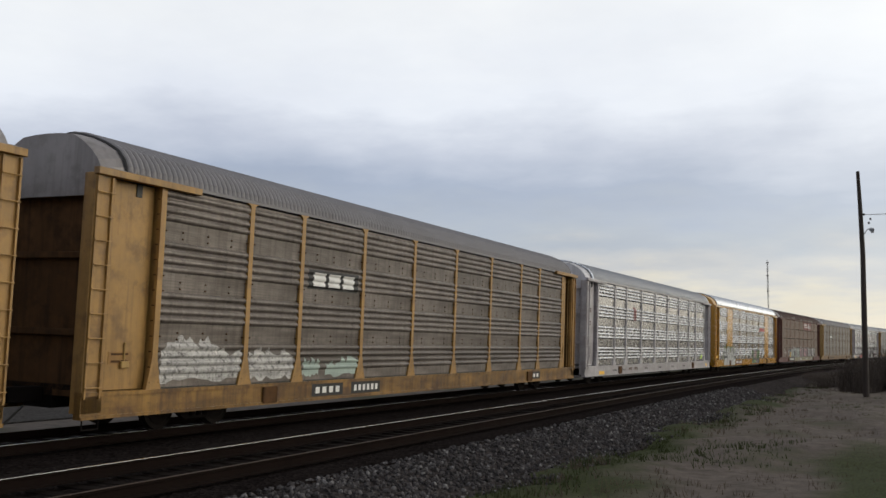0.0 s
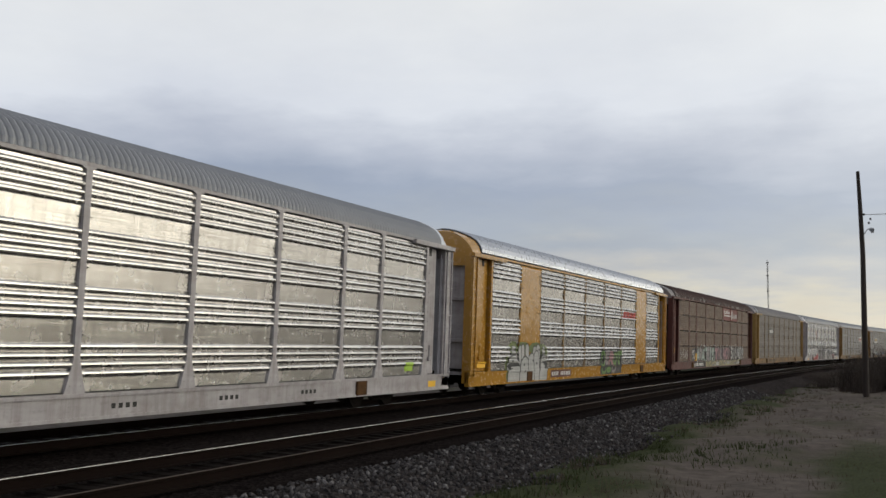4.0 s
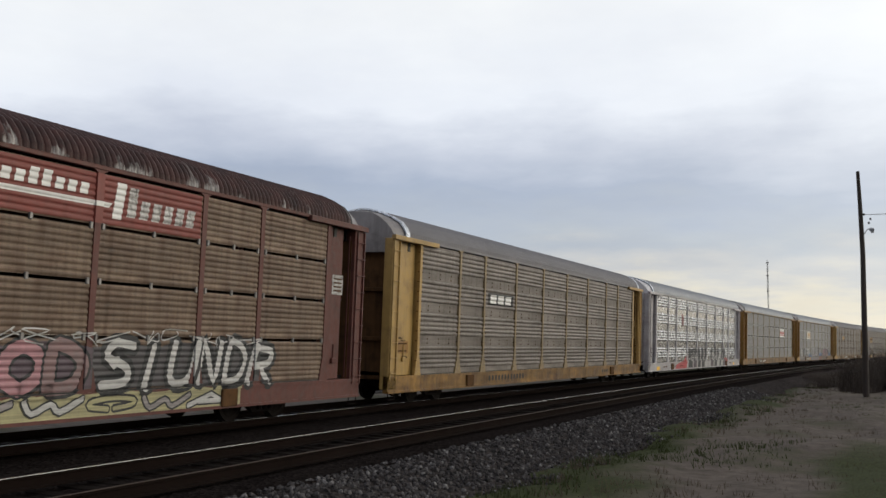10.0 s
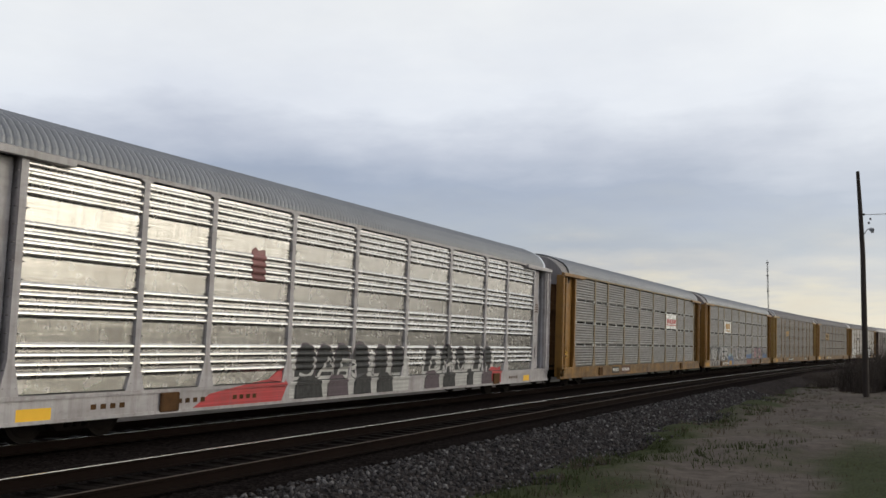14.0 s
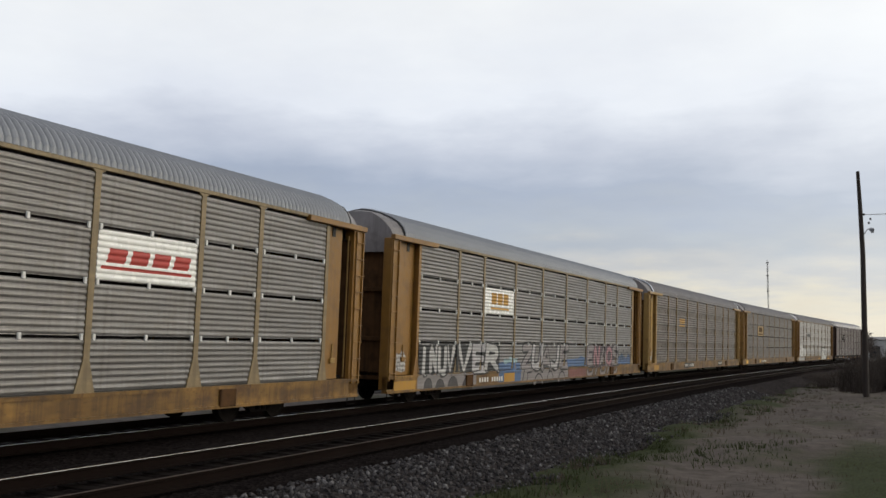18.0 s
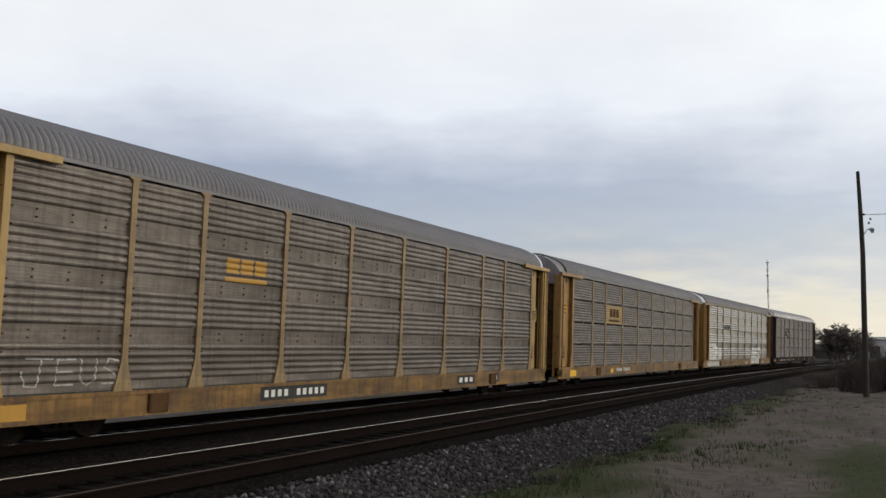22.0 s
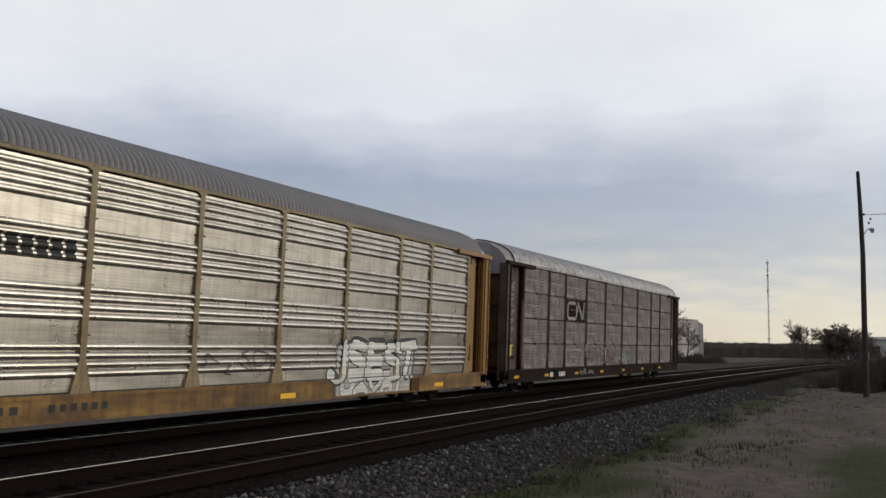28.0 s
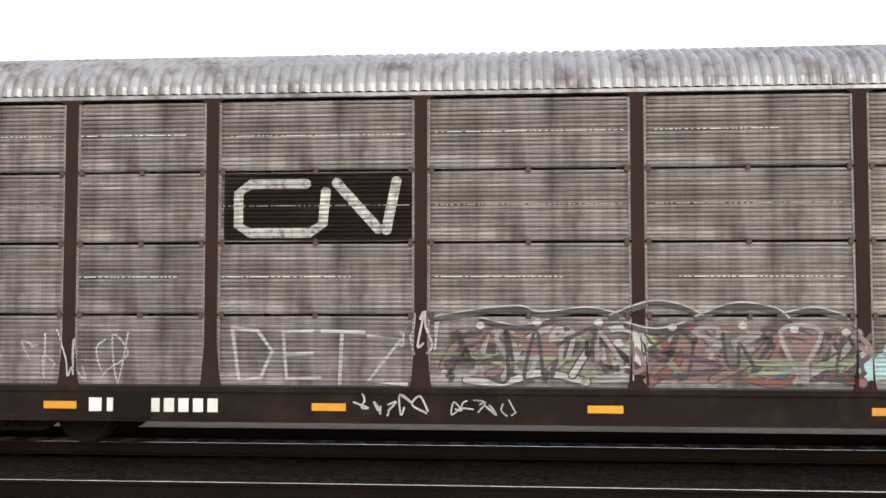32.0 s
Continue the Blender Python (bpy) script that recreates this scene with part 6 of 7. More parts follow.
    bars(oxide, "rows", -7.3, -5.0, 0.53, 0.76, 11, PAINT_WHITE, skip=(4,), gap=0.3)
    painted("painted_tag", oxide, "rows", [[(-7.42, 0.9), (-7.12, 0.9), (-7.05, 1.30), (-7.2, 1.42), (-7.38, 1.30)]], REFLECT, 0.016)
    door_card(oxide, -12.5, 1.45, 0.55, 0.28, PAINT_ORANGE, 2)
    door_card(oxide, 12.6, 3.0, 0.5, 0.5, PAINT_CREAM, 4)
    # second long yellow car
    panel_patch(long_yellow_b, "fives", -6.85, -4.55, 3.14, 3.56, BLACK)
    blocks(long_yellow_b, "fives", -6.72, -4.72, 3.20, 3.50, 3, PAINT_WHITE, 0.05)
    bars(long_yellow_b, "fives", -6.7, -3.3, 0.54, 0.76, 12, BLACK)
    bars(long_yellow_b, "fives", 6.6, 7.6, 0.55, 0.72, 3, BLACK)
    door_card(long_yellow_b, -12.55, 1.5, 0.7, 0.35, YELLOW, 2)
    for z in (2.8, 2.2): door_card(long_yellow_b, 12.6, z, 0.6, 0.35, YELLOW_PALE, 4)
    # second white car: red and black mural
    painted("company_mark", white_b, "groups", [wavy(-5.80, -5.32, 3.12, 3.82, 9, 0.05)], EMBLEM_RED, 0.004)
    painted("graffiti_red", white_b, "groups", [[(-7.5, 0.46), (-4.5, 0.46), (-4.3, 0.8), (-4.5, 1.2), (-5.0, 0.95), (-6.0, 0.86), (-7.0, 0.72)]], RED_SPRAY, 0.003)
    painted("graffiti_red", white_b, "groups", [wavy(7.6, 8.7, 0.5, 0.95, 20, 0.1)], RED_SPRAY, 0.003)
    for a, b, k in ((-4.2, 1.7, 21), (2.6, 8.0, 27)):
        painted("graffiti_backing", white_b, "groups", [wavy(a, b, 0.47, 1.45, k, 0.08)], WHITE_SPRAY, 0.002)
    bubbles(white_b, "groups", 0.98, [(-3.55, 0.80, 1.76, 0.0), (-2.75, 0.70, 1.74, 0.0), (-1.95, 0.66, 1.76, 0.0), (-1.05, 0.84, 1.80, 0.0), (0.05, 0.62, 1.74, 0.0), (1.0, 0.60, 1.72, 0.0), (3.05, 0.66, 1.74, 0.05), (4.2, 0.80, 1.76, 0.0), (5.2, 0.66, 1.70, 0.0), (6.5, 0.36, 1.74, 0.1), (7.4, 0.66, 1.74, 0.0)], BLACK_SPRAY, PURPLE_SPRAY, 0.03, 0.003, "black block graffiti with white lines")
    for k, (y, w) in enumerate(((-3.4, 1.2), (-2.1, 1.0), (-0.9, 0.9), (0.3, 0.9), (3.2, 1.0), (4.4, 0.9), (6.0, 0.5), (7.4, 0.9))):
        painted("graffiti_fill", white_b, "groups", [[(y - w / 2, 0.47), (y + w / 2, 0.47), (y + w * 0.42, 0.86), (y + w * 0.2, 1.0), (y - w * 0.3, 0.98), (y - w * 0.48, 0.84)]], PURPLE_SPRAY if k % 3 == 1 else BLACK_SPRAY, 0.017 + 0.001 * (k % 3))
    mural(white_b, "groups", -3.9, 1.3, 0.86, 1.46, ["hook", "tent", "leg", "zig", "arch", "bar"], WHITE_SPRAY, BLACK_SPRAY, 0.10, 0.02, 22)
    mural(white_b, "groups", 2.9, 7.7, 0.86, 1.40, ["dee", "arch", "vee", "bar", "hook"], WHITE_SPRAY, BLACK_SPRAY, 0.10, 0.02, 23)
    for y in (-10.2, -8.0, -6.3, 9.4): bars(white_b, "groups", y, y + 0.9, 0.56, 0.68, 4, END_BROWN)
    panel_patch(white_b, "groups", -11.7, -11.0, 0.46, 0.66, REFLECT)
    panel_patch(white_b, "groups", 10.9, 11.5, 0.46, 0.66, REFLECT)
    door_card(white_b, 12.55, 3.0, 0.6, 0.45, WHITE, 4)
    # grey-panelled yellow car with a red mark on white
    panel_patch(clean_yellow, "rows", 4.40, 7.02, 2.85, 3.73, SIGN_WHITE)
    blocks(clean_yellow, "rows", 4.55, 6.85, 3.16, 3.42, 4, PAINT_RED, 0.08)
    panel_patch(clean_yellow, "rows", 4.5, 6.9, 3.04, 3.10, PAINT_RED, 0.007)
    bars(clean_yellow, "rows", -6.2, -5.2, 0.54, 0.74, 4, PAINT_WHITE, BLACK)
    bars(clean_yellow, "rows", -4.6, -3.3, 0.54, 0.74, 6, PAINT_WHITE, OXIDE)
    door_card(clean_yellow, -12.55, 1.25, 0.45, 0.3, REFLECT, 2)
    # yellow car with the long mural
    panel_patch(mural_yellow, "rows", -7.02, -4.40, 2.85, 3.73, SIGN_WHITE)
    blocks(mural_yellow, "rows", -6.5, -4.9, 3.18, 3.58, 3, PAINT_ORANGE, 0.0, 0.15)
    panel_patch(mural_yellow, "rows", -6.5, -4.9, 3.0, 3.08, PAINT_ORANGE, 0.007)
    painted("graffiti_backing", mural_yellow, "rows", [wavy(-11.8, -5.6, 0.90, 1.80, 31, 0.05)], BLACK_SPRAY, 0.002, "dark painted backing under pale shapes")
    mural(mural_yellow, "rows", -11.6, -9.3, 0.86, 1.76, ["bar", "slash", "bowl", "vee"], WHITE_SPRAY, BLACK_SPRAY, 0.19, 0.07, 32, lean=0.0)
    mural(mural_yellow, "rows", -9.1, -5.75, 0.86, 1.80, ["vee", "comb", "leg"], WHITE_SPRAY, BLACK_SPRAY, 0.24, 0.07, 33, lean=0.0, fills=[WHITE_SPRAY, FADE_LILAC, WHITE_SPRAY])
    painted("graffiti_backing", mural_yellow, "rows", [wavy(-11.8, -7.6, 0.46, 0.86, 30, 0.03)], LILAC_SPRAY, 0.0015)
    bubbles(mural_yellow, "rows", 0.44, [(-11.1, 0.5, 0.74, 0.0), (-10.3, 0.6, 0.70, 0.0), (-9.4, 0.7, 0.76, 0.0), (-8.3, 0.8, 0.72, 0.0)], FADE_GREY, BLACK_SPRAY, 0.03, 0.004)
    painted("graffiti_backing", mural_yellow, "rows", [wavy(-5.7, -3.6, 0.46, 1.12, 35, 0.06)], BLUE_SPRAY, 0.002)
    painted("graffiti_backing", mural_yellow, "rows", [wavy(-5.2, -3.9, 1.0, 1.3, 29, 0.08)], CYAN_SPRAY, 0.0012)
    mural(mural_yellow, "rows", -3.6, 1.7, 0.84, 1.80, ["zig", "bowl", "tent", "hook", "comb"], LILAC_SPRAY, BLACK_SPRAY, 0.24, 0.085, 36, lean=0.15, fills=[LILAC_SPRAY, FADE_LILAC])
    painted("graffiti_backing", mural_yellow, "rows", [wavy(1.7, 4.3, 0.90, 1.28, 44, 0.08)], BLUE_SPRAY, 0.002)
    painted("graffiti_backing", mural_yellow, "rows", [wavy(-4.0, 1.8, 0.46, 0.86, 45, 0.04)], LILAC_SPRAY, 0.0015)
    bubbles(mural_yellow, "rows", 0.44, [(-3.2, 0.4, 0.82, 0.1), (-1.9, 0.9, 0.66, 0.2), (-0.6, 0.6, 0.74, 0.2), (0.8, 0.8, 0.70, 0.2)], LILAC_SPRAY, BLACK_SPRAY, 0.06, 0.004)
    painted("graffiti_backing", mural_yellow, "rows", [wavy(1.9, 4.3, 0.46, 0.80, 46, 0.04)], BROWN_RED, 0.0015)
    mural(mural_yellow, "rows", 4.4, 9.3, 0.84, 1.78, ["comb", "slash", "tent", "ring", "snake"], LILAC_SPRAY, BLACK_SPRAY, 0.22, 0.06, 37, back=PURPLE_SPRAY, fills=[LILAC_SPRAY, PINK_SPRAY])
    mural(mural_yellow, "rows", 4.3, 9.2, 0.46, 0.80, ["bowl", "bar", "bowl", "bar", "bowl"], LILAC_SPRAY, BLACK_SPRAY, 0.15, 0.05, 39)
    painted("graffiti_patch", mural_yellow, "rows", [wavy(9.5, 11.7, 0.9, 1.3, 40, 0.12)], BLUE_SPRAY, 0.003)
    scribble(mural_yellow, "rows", 9.4, 11.6, 0.95, 1.6, 8, BLACK_SPRAY, 41, 0.03)
    scribble(mural_yellow, "rows", -0.4, 0.8, 1.7, 2.0, 4, BLACK_SPRAY, 42, 0.025)
    bars(mural_yellow, "rows", -7.4, -5.3, 0.50, 0.70, 10, PAINT_WHITE, skip=(4,))
    panel_patch(mural_yellow, "rows", -5.2, -4.2, 0.47, 0.78, PAINT_ORANGE)
    panel_patch(mural_yellow, "rows", -13.2, -11.9, 0.47, 0.72, PAINT_ORANGE)
    painted("worn_paint", mural_yellow, "rows", [wavy(-13.1, -12.3, 1.0, 1.55, 43, 0.12)], PAINT_CREAM, DOOR + 0.003 - FACE)
    # faded yellow car with a chalked name tag
    blocks(chalk_yellow, "fives", -6.4, -4.95, 3.22, 3.54, 3, PAINT_ORANGE, 0.0, 0.15)
    panel_patch(chalk_yellow, "fives", -6.4, -4.95, 3.04, 3.14, PAINT_ORANGE)
    lines = [[(-11.35, 1.25), (-11.25, 1.02), (-11.02, 1.0), (-10.95, 1.45)], [(-11.25, 1.47), (-10.7, 1.46)],
             [(-10.62, 1.45), (-10.65, 1.02), (-10.25, 1.02)], [(-10.6, 1.45), (-10.22, 1.45)], [(-10.62, 1.24), (-10.3, 1.24)],
             [(-10.1, 1.45), (-10.12, 1.1), (-9.95, 1.0), (-9.78, 1.1), (-9.75, 1.45)],
             [(-9.25, 1.42), (-9.48, 1.46), (-9.58, 1.30), (-9.30, 1.18), (-9.32, 1.02), (-9.6, 1.02)]]
    for j, p in enumerate(lines): painted("chalk_tag", chalk_yellow, "fives", [ribbon(p, 0.035)], PAINT_CREAM, 0.004 + 0.001 * (j % 4))
    bars(chalk_yellow, "fives", -4.9, -2.4, 0.54, 0.74, 10, PAINT_WHITE, BLACK, skip=(4,))
    bars(chalk_yellow, "fives", 5.4, 6.6, 0.55, 0.74, 3, PAINT_WHITE, BLACK)
    bars(chalk_yellow, "fives", 8.0, 8.7, 0.55, 0.76, 2, PAINT_CREAM, BLACK)
    panel_patch(chalk_yellow, "fives", -12.2, -11.2, 0.48, 0.74, PAINT_ORANGE)
    door_card(chalk_yellow, -12.6, 3.0, 0.75, 0.55, PAINT_ORANGE, 3)
    door_card(chalk_yellow, 12.6, 2.7, 0.6, 0.5, YELLOW_PALE, 5)
    painted("worn_paint", chalk_yellow, "fives", [wavy(-13.0, -12.2, 0.95, 1.5, 52, 0.1)], PAINT_CREAM, DOOR + 0.003 - FACE)
    # stacked-panel yellow car with a tan mark
    panel_patch(tan_yellow, "rows", -7.02, -4.40, 2.85, 3.73, YELLOW_PALE)
    blocks(tan_yellow, "rows", -6.5, -4.95, 3.18, 3.58, 3, END_BROWN, 0.0, 0.15)
    panel_patch(tan_yellow, "rows", -6.6, -4.85, 2.96, 3.06, END_BROWN, 0.007)
    bars(tan_yellow, "rows", -5.3, -2.9, 0.54, 0.74, 10, PAINT_WHITE, skip=(4,))
    panel_patch(tan_yellow, "rows", -12.1, -11.3, 0.48, 0.74, REFLECT)
    panel_patch(tan_yellow, "rows", -6.2, -5.8, 0.50, 0.70, REFLECT)
    door_card(tan_yellow, -12.6, 3.05, 0.75, 0.55, PAINT_ORANGE, 3)
    door_card(tan_yellow, -12.6, 1.3, 0.55, 0.22, YELLOW, 2)
    # bright-sided yellow car: pale murals at both ends
    blocks(bright_yellow, "groups", -6.95, -4.55, 3.14, 3.48, 8, BLACK, 0.0, 0.25)
    for k, (ya, yb, top) in enumerate(((-11.82, -11.15, 2.02), (-11.2, -10.5, 2.10), (-10.55, -9.85, 2.14), (-9.9, -9.25, 2.12), (-9.3, -8.75, 1.92))):
        for grow, mat, lift in ((0.045, BLACK_SPRAY, 0.003), (0.0, CLEAN_WHITE, 0.0055)):
            r, c = (yb - ya) / 2 + grow, (ya + yb) / 2
            arch = [(c + r * math.cos(i * math.pi / 8), top - r + r * math.sin(i * math.pi / 8)) for i in range(9)]
            painted("graffiti_border" if grow else "graffiti_fill", bright_yellow, "groups", [[(c - r, 0.88), (c + r, 0.88)] + arch], mat, lift + 0.0009 * k, "pale bubble graffiti with thin black edges" if k == 0 and not grow else "")
    for grow, mat, lift in ((0.04, BLACK_SPRAY, 0.009), (0.0, CLEAN_WHITE, 0.0105)):
        painted("graffiti_border" if grow else "graffiti_fill", bright_yellow, "groups", [[(-8.2 + (0.46 + grow) * math.cos(i * math.tau / 18), 1.38 + (0.50 + grow) * math.sin(i * math.tau / 18)) for i in range(18)]], mat, lift)
    scribble(bright_yellow, "groups", -11.5, -9.0, 0.95, 1.8, 5, FADE_GREY, 68, 0.02)
    painted("graffiti_backing", bright_yellow, "groups", [wavy(-12.3, -7.8, 0.46, 0.80, 63, 0.04)], WHITE_SPRAY, 0.006)
    painted("graffiti_border", bright_yellow, "groups", [wavy(3.9, 8.2, 0.43, 1.80, 64, 0.10)], FADE_GREY, 0.002)
    painted("graffiti_backing", bright_yellow, "groups", [wavy(3.95, 8.1, 0.44, 1.74, 64, 0.10)], WHITE_SPRAY, 0.0035)
    mural(bright_yellow, "groups", 3.5, 8.2, 0.80, 1.84, ["hook", "snake", "comb", "snake", "cross"], CLEAN_WHITE, BLACK_SPRAY, 0.30, 0.05, 64, lean=0.12, label="white block graffiti with black lines")
    mural(bright_yellow, "groups", 4.1, 7.6, 0.45, 0.80, ["bowl", "tent", "vee", "arch", "bar"], CLEAN_WHITE, BLACK_SPRAY, 0.17, 0.03, 65)
    scribble(bright_yellow, "groups", -1.2, 1.5, 1.05, 1.6, 5, FADE_GREY, 66, 0.028)
    bars(bright_yellow, "groups", -6.6, -5.5, 0.56, 0.73, 4, BLACK)
    bars(bright_yellow, "groups", -5.0, -3.6, 0.56, 0.73, 6, BLACK)
    for y in (1.6, 9.6): panel_patch(bright_yellow, "groups", y, y + 0.6, 0.50, 0.62, REFLECT)
    # last car: band mark on dark paint, outline tag, colourful mural, reflectors
    panel_patch(last_car, "fine", -6.98, -4.40, 2.84, 3.75, SILL_LAST, 0.002)
    band = [[(-5.84, 3.60), (-6.62, 3.60), (-6.78, 3.48), (-6.78, 3.04), (-6.62, 2.94), (-5.80, 2.94), (-5.62, 3.06), (-5.58, 3.50)], [(-5.44, 3.62), (-4.86, 2.98)], [(-4.76, 2.96), (-4.62, 3.64)]]
    for j, p in enumerate(band): painted("company_mark", last_car, "fine", [ribbon(p, 0.135)], PAINT_CREAM, 0.006 + 0.001 * j, "worn white band mark")
    tag = [[(-6.85, 1.65), (-6.75, 0.95), (-6.45, 1.0), (-6.3, 1.35), (-6.5, 1.62), (-6.85, 1.66)], [(-5.75, 1.62), (-6.15, 1.60), (-6.1, 0.98), (-5.65, 1.0)], [(-6.12, 1.3), (-5.75, 1.32)],
           [(-5.62, 1.62), (-5.05, 1.6)], [(-5.35, 1.6), (-5.38, 0.92)], [(-5.0, 1.55), (-4.55, 1.52), (-5.0, 0.95), (-4.48, 0.92)]]
    for j, p in enumerate(tag): painted("tag_line", last_car, "fine", [ribbon(p, 0.05)], FADE_LILAC, 0.004 + 0.001 * j, "thin white outline tag")
    painted("worn_paint", last_car, "fine", [wavy(-12.02, -11.78, 1.0, 3.4, 71, 0.1)], OXIDE, 0.003)
    scribble(last_car, "fine", -5.2, -4.2, 0.5, 0.8, 5, FADE_LILAC, 72, 0.025)
    scribble(last_car, "fine", -4.6, -4.0, 1.3, 1.9, 5, FADE_LILAC, 73, 0.03)
    scribble(last_car, "fine", -3.9, -3.0, 0.5, 0.72, 6, FADE_LILAC, 74, 0.02)
    scribble(last_car, "fine", -9.8, -8.3, 0.9, 1.65, 6, FADE_LILAC, 75, 0.025)
    for k, (a, b, z0, z1, mat) in enumerate(((-3.9, -3.3, 1.2, 1.6, FADE_GREY), (-3.1, -2.2, 1.25, 1.66, FADE_RED), (-1.9, -1.5, 1.0, 1.5, FADE_LILAC), (-1.2, -0.4, 1.3, 1.62, FADE_RED), (-1.1, -0.3, 0.95, 1.25, FADE_RED), (0.2, 0.9, 1.15, 1.5, FADE_RED), (0.3, 0.7, 1.0, 1.2, BLUE_SPRAY), (-0.1, 0.2, 0.98, 1.12, FADE_GREEN), (-2.4, -2.1, 1.1, 1.25, FADE_GREEN), (1.3, 1.75, 1.0, 1.35, CYAN_SPRAY))):
        painted("graffiti_fill", last_car, "fine", [wavy(a, b, z0, z1, 100 + k, 0.07, 7)], mat, 0.0032 + 0.0006 * k, "faded many-coloured mural with flowing dark outlines" if k == 0 else "")
    flow = [[(-4.0, 1.15), (-3.8, 1.45), (-3.3, 1.5), (-3.1, 1.2), (-3.4, 1.05)], [(-3.2, 1.0), (-2.9, 1.5), (-2.5, 1.66), (-2.3, 1.4), (-2.6, 1.1)], [(-2.3, 1.05), (-1.9, 1.6), (-1.5, 1.62), (-1.45, 1.2)], [(-1.3, 0.95), (-0.9, 1.3), (-1.3, 1.6), (-0.7, 1.66), (-0.4, 1.3)],
            [(-0.5, 1.0), (0.0, 1.25), (0.4, 1.6), (0.8, 1.5), (0.9, 1.2), (0.5, 1.05)], [(0.6, 1.0), (1.1, 1.3), (1.35, 1.62)], [(-3.7, 0.98), (-3.2, 0.95), (-2.7, 1.08), (-2.1, 0.96)], [(-0.1, 1.05), (0.3, 0.96), (0.9, 1.06), (1.4, 0.98)]]
    for j, p in enumerate(flow):
        painted("graffiti_border", last_car, "fine", [ribbon(curve_through(p, 5), 0.13)], FADE_GREY, 0.010 + 0.002 * (j % 3))
        painted("graffiti_fill", last_car, "fine", [ribbon(curve_through(p, 5), 0.085)], (FADE_RED, FADE_SILVER, FADE_LILAC, BROWN_RED)[j % 4], 0.011 + 0.002 * (j % 3))
    for j, p in enumerate(([(-4.1, 1.78), (-3.6, 1.86), (-3.0, 1.92), (-2.7, 1.84), (-2.1, 1.90), (-1.7, 1.82)], [(-1.8, 1.80), (-1.3, 1.98), (-0.9, 1.94), (-0.6, 1.80)], [(-0.7, 1.78), (-0.2, 1.96), (0.3, 1.90), (0.5, 1.76)], [(0.4, 1.82), (0.8, 1.90), (1.2, 1.80)], [(-3.5, 1.76), (-3.0, 1.66), (-2.6, 1.74)], [(-1.6, 1.70), (-1.2, 1.62), (-0.8, 1.72)])):
        painted("graffiti_border", last_car, "fine", [ribbon(curve_through(p, 6), 0.075)], FADE_GREY, 0.017 + 0.001 * (j % 3))
        painted("graffiti_line", last_car, "fine", [ribbon(curve_through([(y, z + 0.045) for y, z in p], 6), 0.02)], FADE_LILAC, 0.020 + 0.001 * (j % 3))
    for j, (mat, wide, count) in enumerate(((FADE_GREY, 0.05, 11), (FADE_SILVER, 0.06, 9), (FADE_RED, 0.06, 7), (PURPLE_SPRAY, 0.07, 6), (FADE_GREEN, 0.05, 3))):
        scribble(last_car, "fine", -4.05, 1.5, 0.96, 1.70, count, mat, 90 + j, wide)
    for j, (y, z) in enumerate(((-3.5, 1.70), (-2.75, 1.74), (-1.95, 1.74), (-1.0, 1.68), (-0.1, 1.70), (0.55, 1.66), (1.2, 1.62))):
        painted("graffiti_dot", last_car, "fine", [[(y + 0.06 * math.cos(i * math.tau / 9), z + 0.05 * math.sin(i * math.tau / 9)) for i in range(9)]], WHITE_SPRAY, 0.024)
    # Daylight through the sheets' perforations, painted as rows of white dashes.
    for j, (a, b, z) in enumerate(((-11.7, -9.4, 4.28), (-11.7, -9.4, 3.30), (-9.0, -7.5, 4.28), (-9.0, -7.6, 2.34), (-6.9, -4.45, 4.26), (-7.0, -4.45, 3.3), (-7.0, -5.2, 2.34), (-4.1, -1.6, 4.28), (-4.1, -1.6, 3.3), (-4.1, -2.4, 2.34), (-1.2, 1.2, 3.3), (-0.9, 1.2, 2.34), (-1.2, 0.4, 4.28))):
        rng = random.Random(130 + j)
        dashes, y = [], a
        while y < b:
            w = rng.uniform(0.02, 0.05) if rng.random() < 0.75 else rng.uniform(0.1, 0.3)
            dashes.append([(y, z), (min(y + w, b), z), (min(y + w, b), z + 0.012), (y, z + 0.012)])
            y += w + rng.uniform(0.015, 0.05)
        tagged(painted("pale_seam", last_car, "fine", dashes, PAINT_WHITE, 0.004), kind="stuff")
    scribble(last_car, "fine", 1.6, 2.6, 0.9, 1.7, 4, CYAN_SPRAY, 80, 0.06)
    bars(last_car, "fine", -8.85, -8.35, 0.50, 0.74, 2, PAINT_WHITE, gap=0.3)
    bars(last_car, "fine", -8.20, -7.0, 0.50, 0.74, 6, PAINT_WHITE, gap=0.3)
    for y in (-12.6, -9.45, -5.75, -2.1, 1.5, 5.2, 8.9): panel_patch(last_car, "fine", y, y + 0.46, 0.56, 0.66, AMBER, 0.004, "reflector")
    door_card(last_car, -12.75, 1.35, 0.72, 0.44, PALE_CARD, 0)
    door_card(last_car, 12.6, 1.85, 0.6, 0.42, PALE_CARD, 0)
    door_tags(last_car, -12.95, -12.35, 1.9, 4.1, 12, ZINC_LAST, 81, 0.05)
    door_tags(white_b, -12.5, -12.05, 1.2, 1.75, 6, BLACK_SPRAY, 26, 0.03)
    door_tags(bright_yellow, -13.0, -12.3, 0.95, 1.5, 4, WHITE_SPRAY, 67, 0.07)
    door_tags(tan_yellow, 12.1, 12.6, 1.1, 1.6, 4, WHITE_SPRAY, 53, 0.03)
    door_tags(long_yellow_b, -12.8, -12.2, 1.35, 2.0, 6, STEEL_DARK, 54, 0.025)


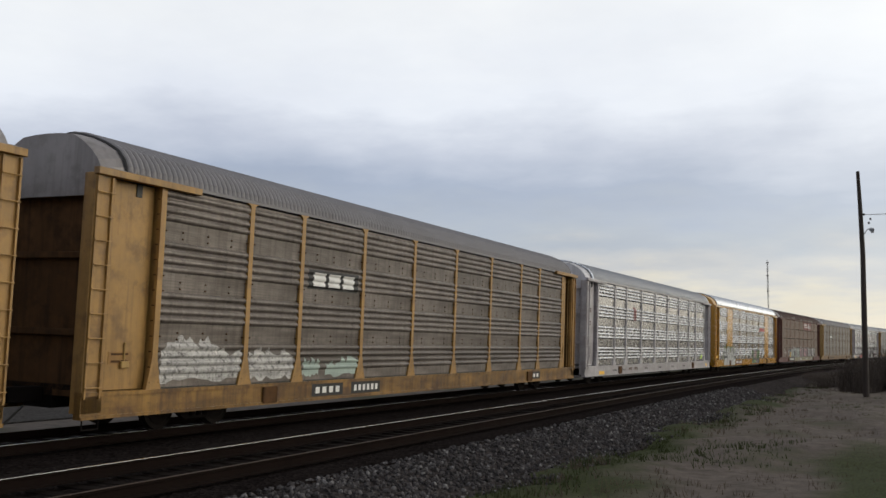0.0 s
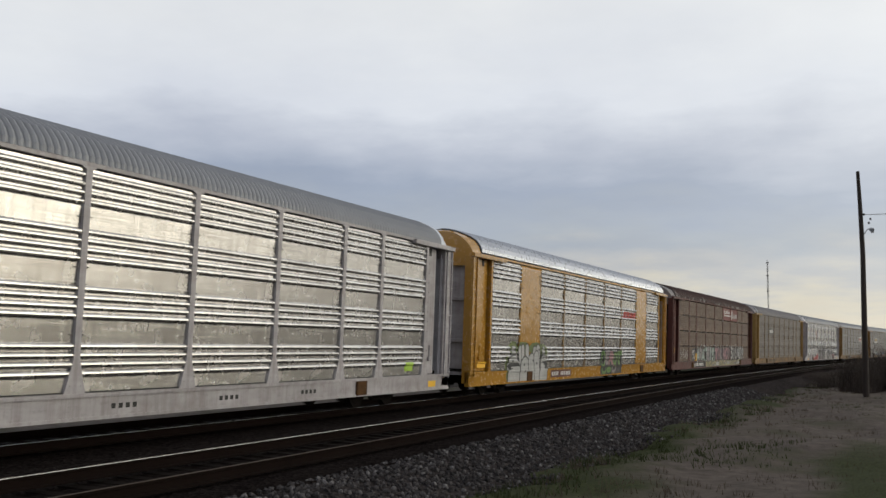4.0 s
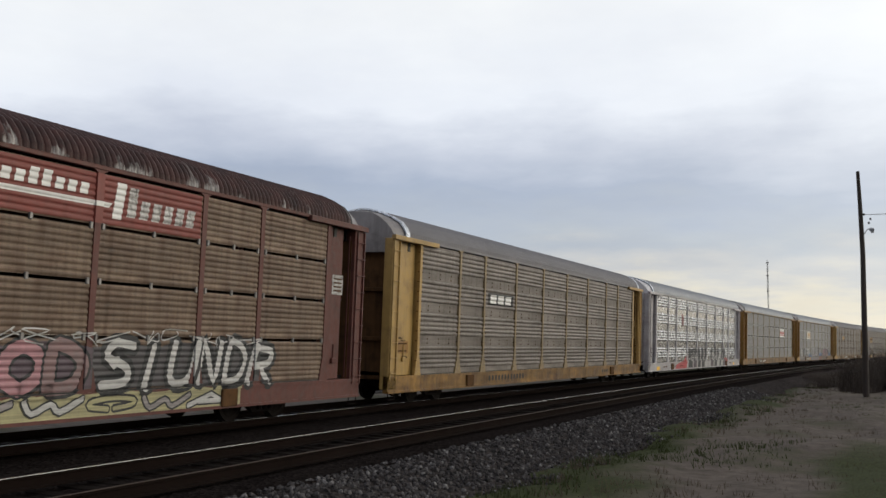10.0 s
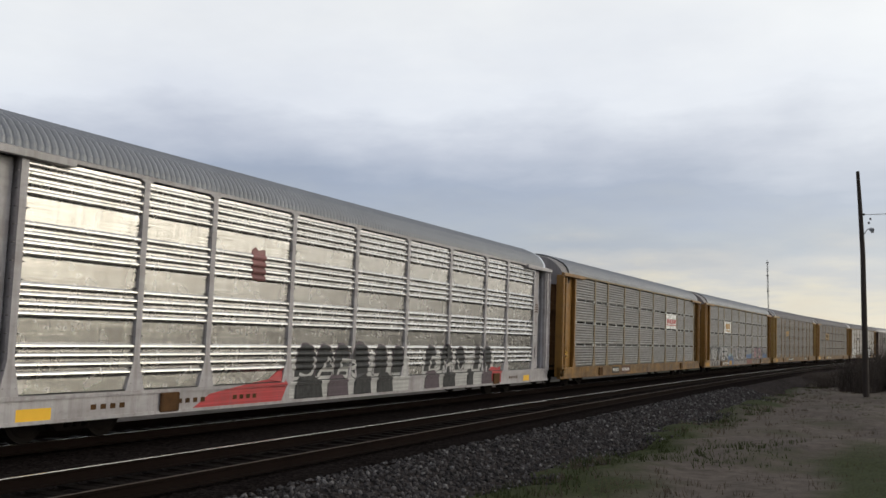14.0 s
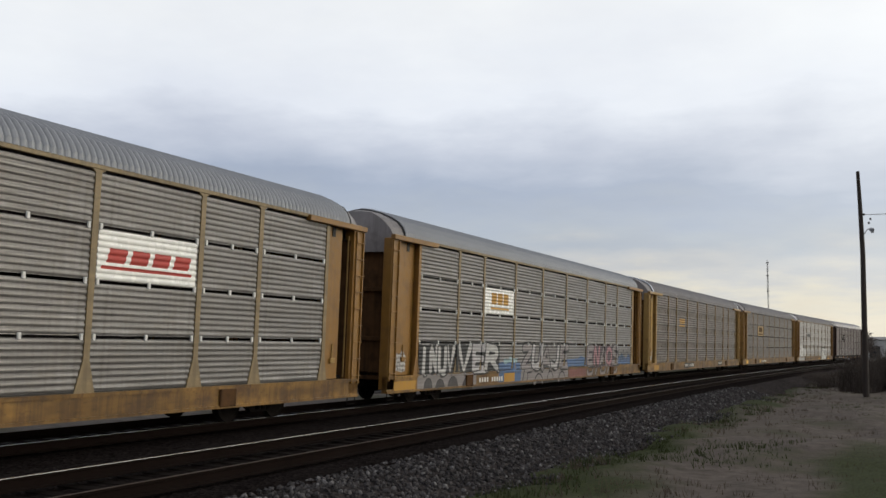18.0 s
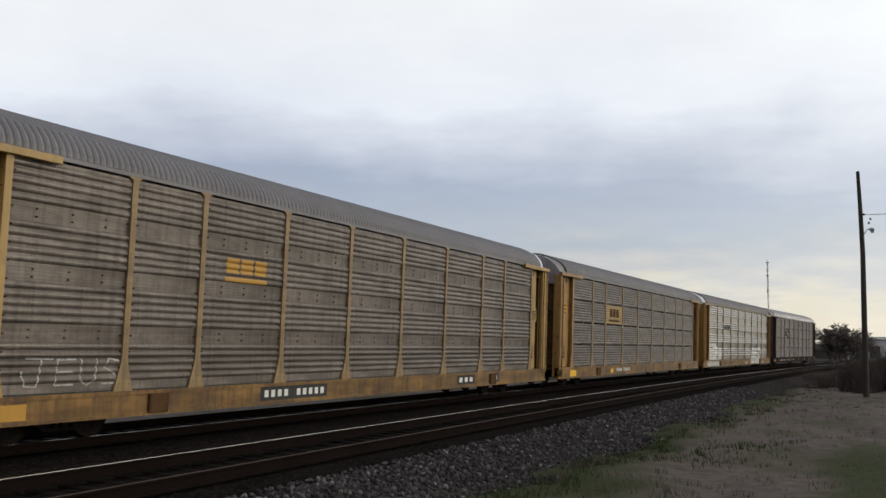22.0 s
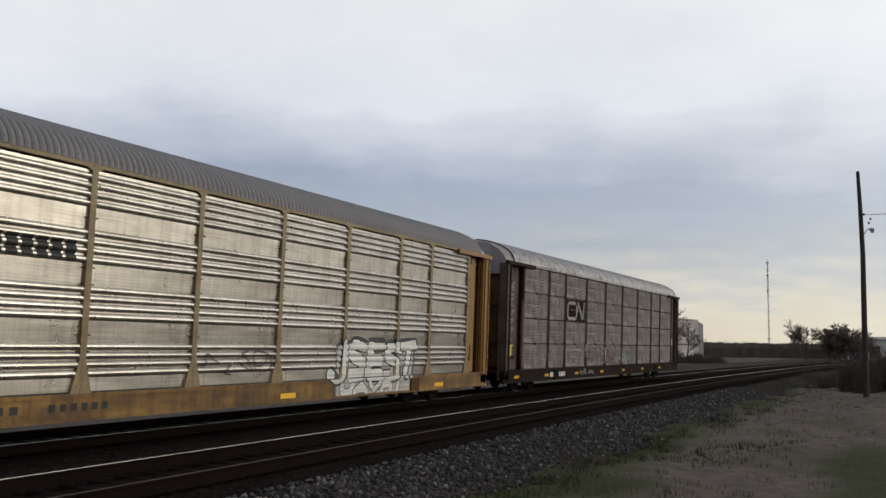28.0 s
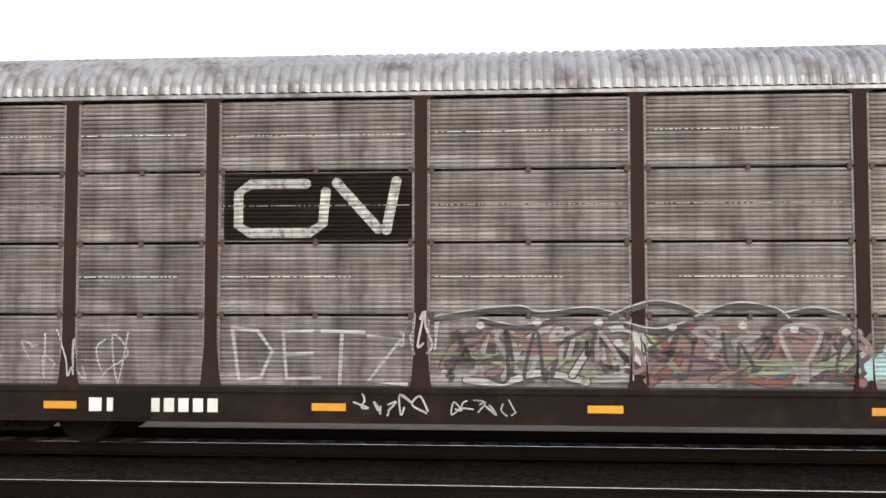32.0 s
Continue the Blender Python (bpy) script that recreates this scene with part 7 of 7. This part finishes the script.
def end_gear(car):
    """Hand brake wheel, crossover platform and grab irons on the last car's end."""
    for s in (-1, 1):
        wheel = bmesh.new()
        rim = [(0.62 + 0.26 * math.cos(a), s * 13.50, 1.75 + 0.26 * math.sin(a)) for a in (i * math.tau / 16 for i in range(17))]
        for p, q in zip(rim, rim[1:]): tube(wheel, p, q, 0.018, sides=6, caps=False)
        for i in range(4): tube(wheel, rim[i * 4], (0.62, s * 13.46, 1.75), 0.012, sides=5, caps=False)
        part("brake_wheel", wheel, STEEL_DARK, car, "round hand brake wheel")
        part("platform", boxes((-1.1, 1.1, min(s * 13.4, s * 13.75), max(s * 13.4, s * 13.75), 0.96, 1.02), bevel=0.01), STEEL_DARK, car)
        for z in (1.4, 2.0, 2.6, 3.2):
            grab = tube(bmesh.new(), (0.95, s * 13.46, z), (1.35, s * 13.46, z), 0.014, sides=6)
            part("grab_iron", grab, LAST_DOOR, car)


end_gear(last_car)
paint_cars()


# ---- the moving train ----
SPEED, SLOWING = 10.636, -0.00427
DRIFT = np.polyfit([0, 2.5, 5.5, 8, 11, 13.5, 16, 18.75, 21.5, 24.1, 27, 29.5, 32], [2.0, 1.0, 0.1, -0.2, -0.3, 0.05, 0.6, 1.4, 2.0, 2.25, 2.08, 2.0, 2.04], 6)


def run(t):
    """How far the train has gone, from its place at ten seconds."""
    return SPEED * (t - 10) + SLOWING * (t - 10) ** 2 / 2 + float(np.polyval(DRIFT, t))


def car_pose(k, t):
    s = 50.92 + PITCH * (k - 0.5) - run(t)
    x0, y0, a0 = along(s - 10.05)
    x1, y1, a1 = along(s + 10.05)
    return pose((x0 + x1) / 2, (y0 + y1) / 2, 0, 0, math.degrees(CANT), -math.degrees((a0 + a1) / 2))


def motions():
    for car, axles, k in CARS:
        walk(car, [(t, car_pose(k, t)) for t in range(0, 33)])
        for axle, y in axles:
            rows = [(i / 30, pose(0, y, 0.425, math.degrees(run(i / 30) / 0.425) % 360.0)) for i in range(961)]
            walk(axle, rows)


motions()
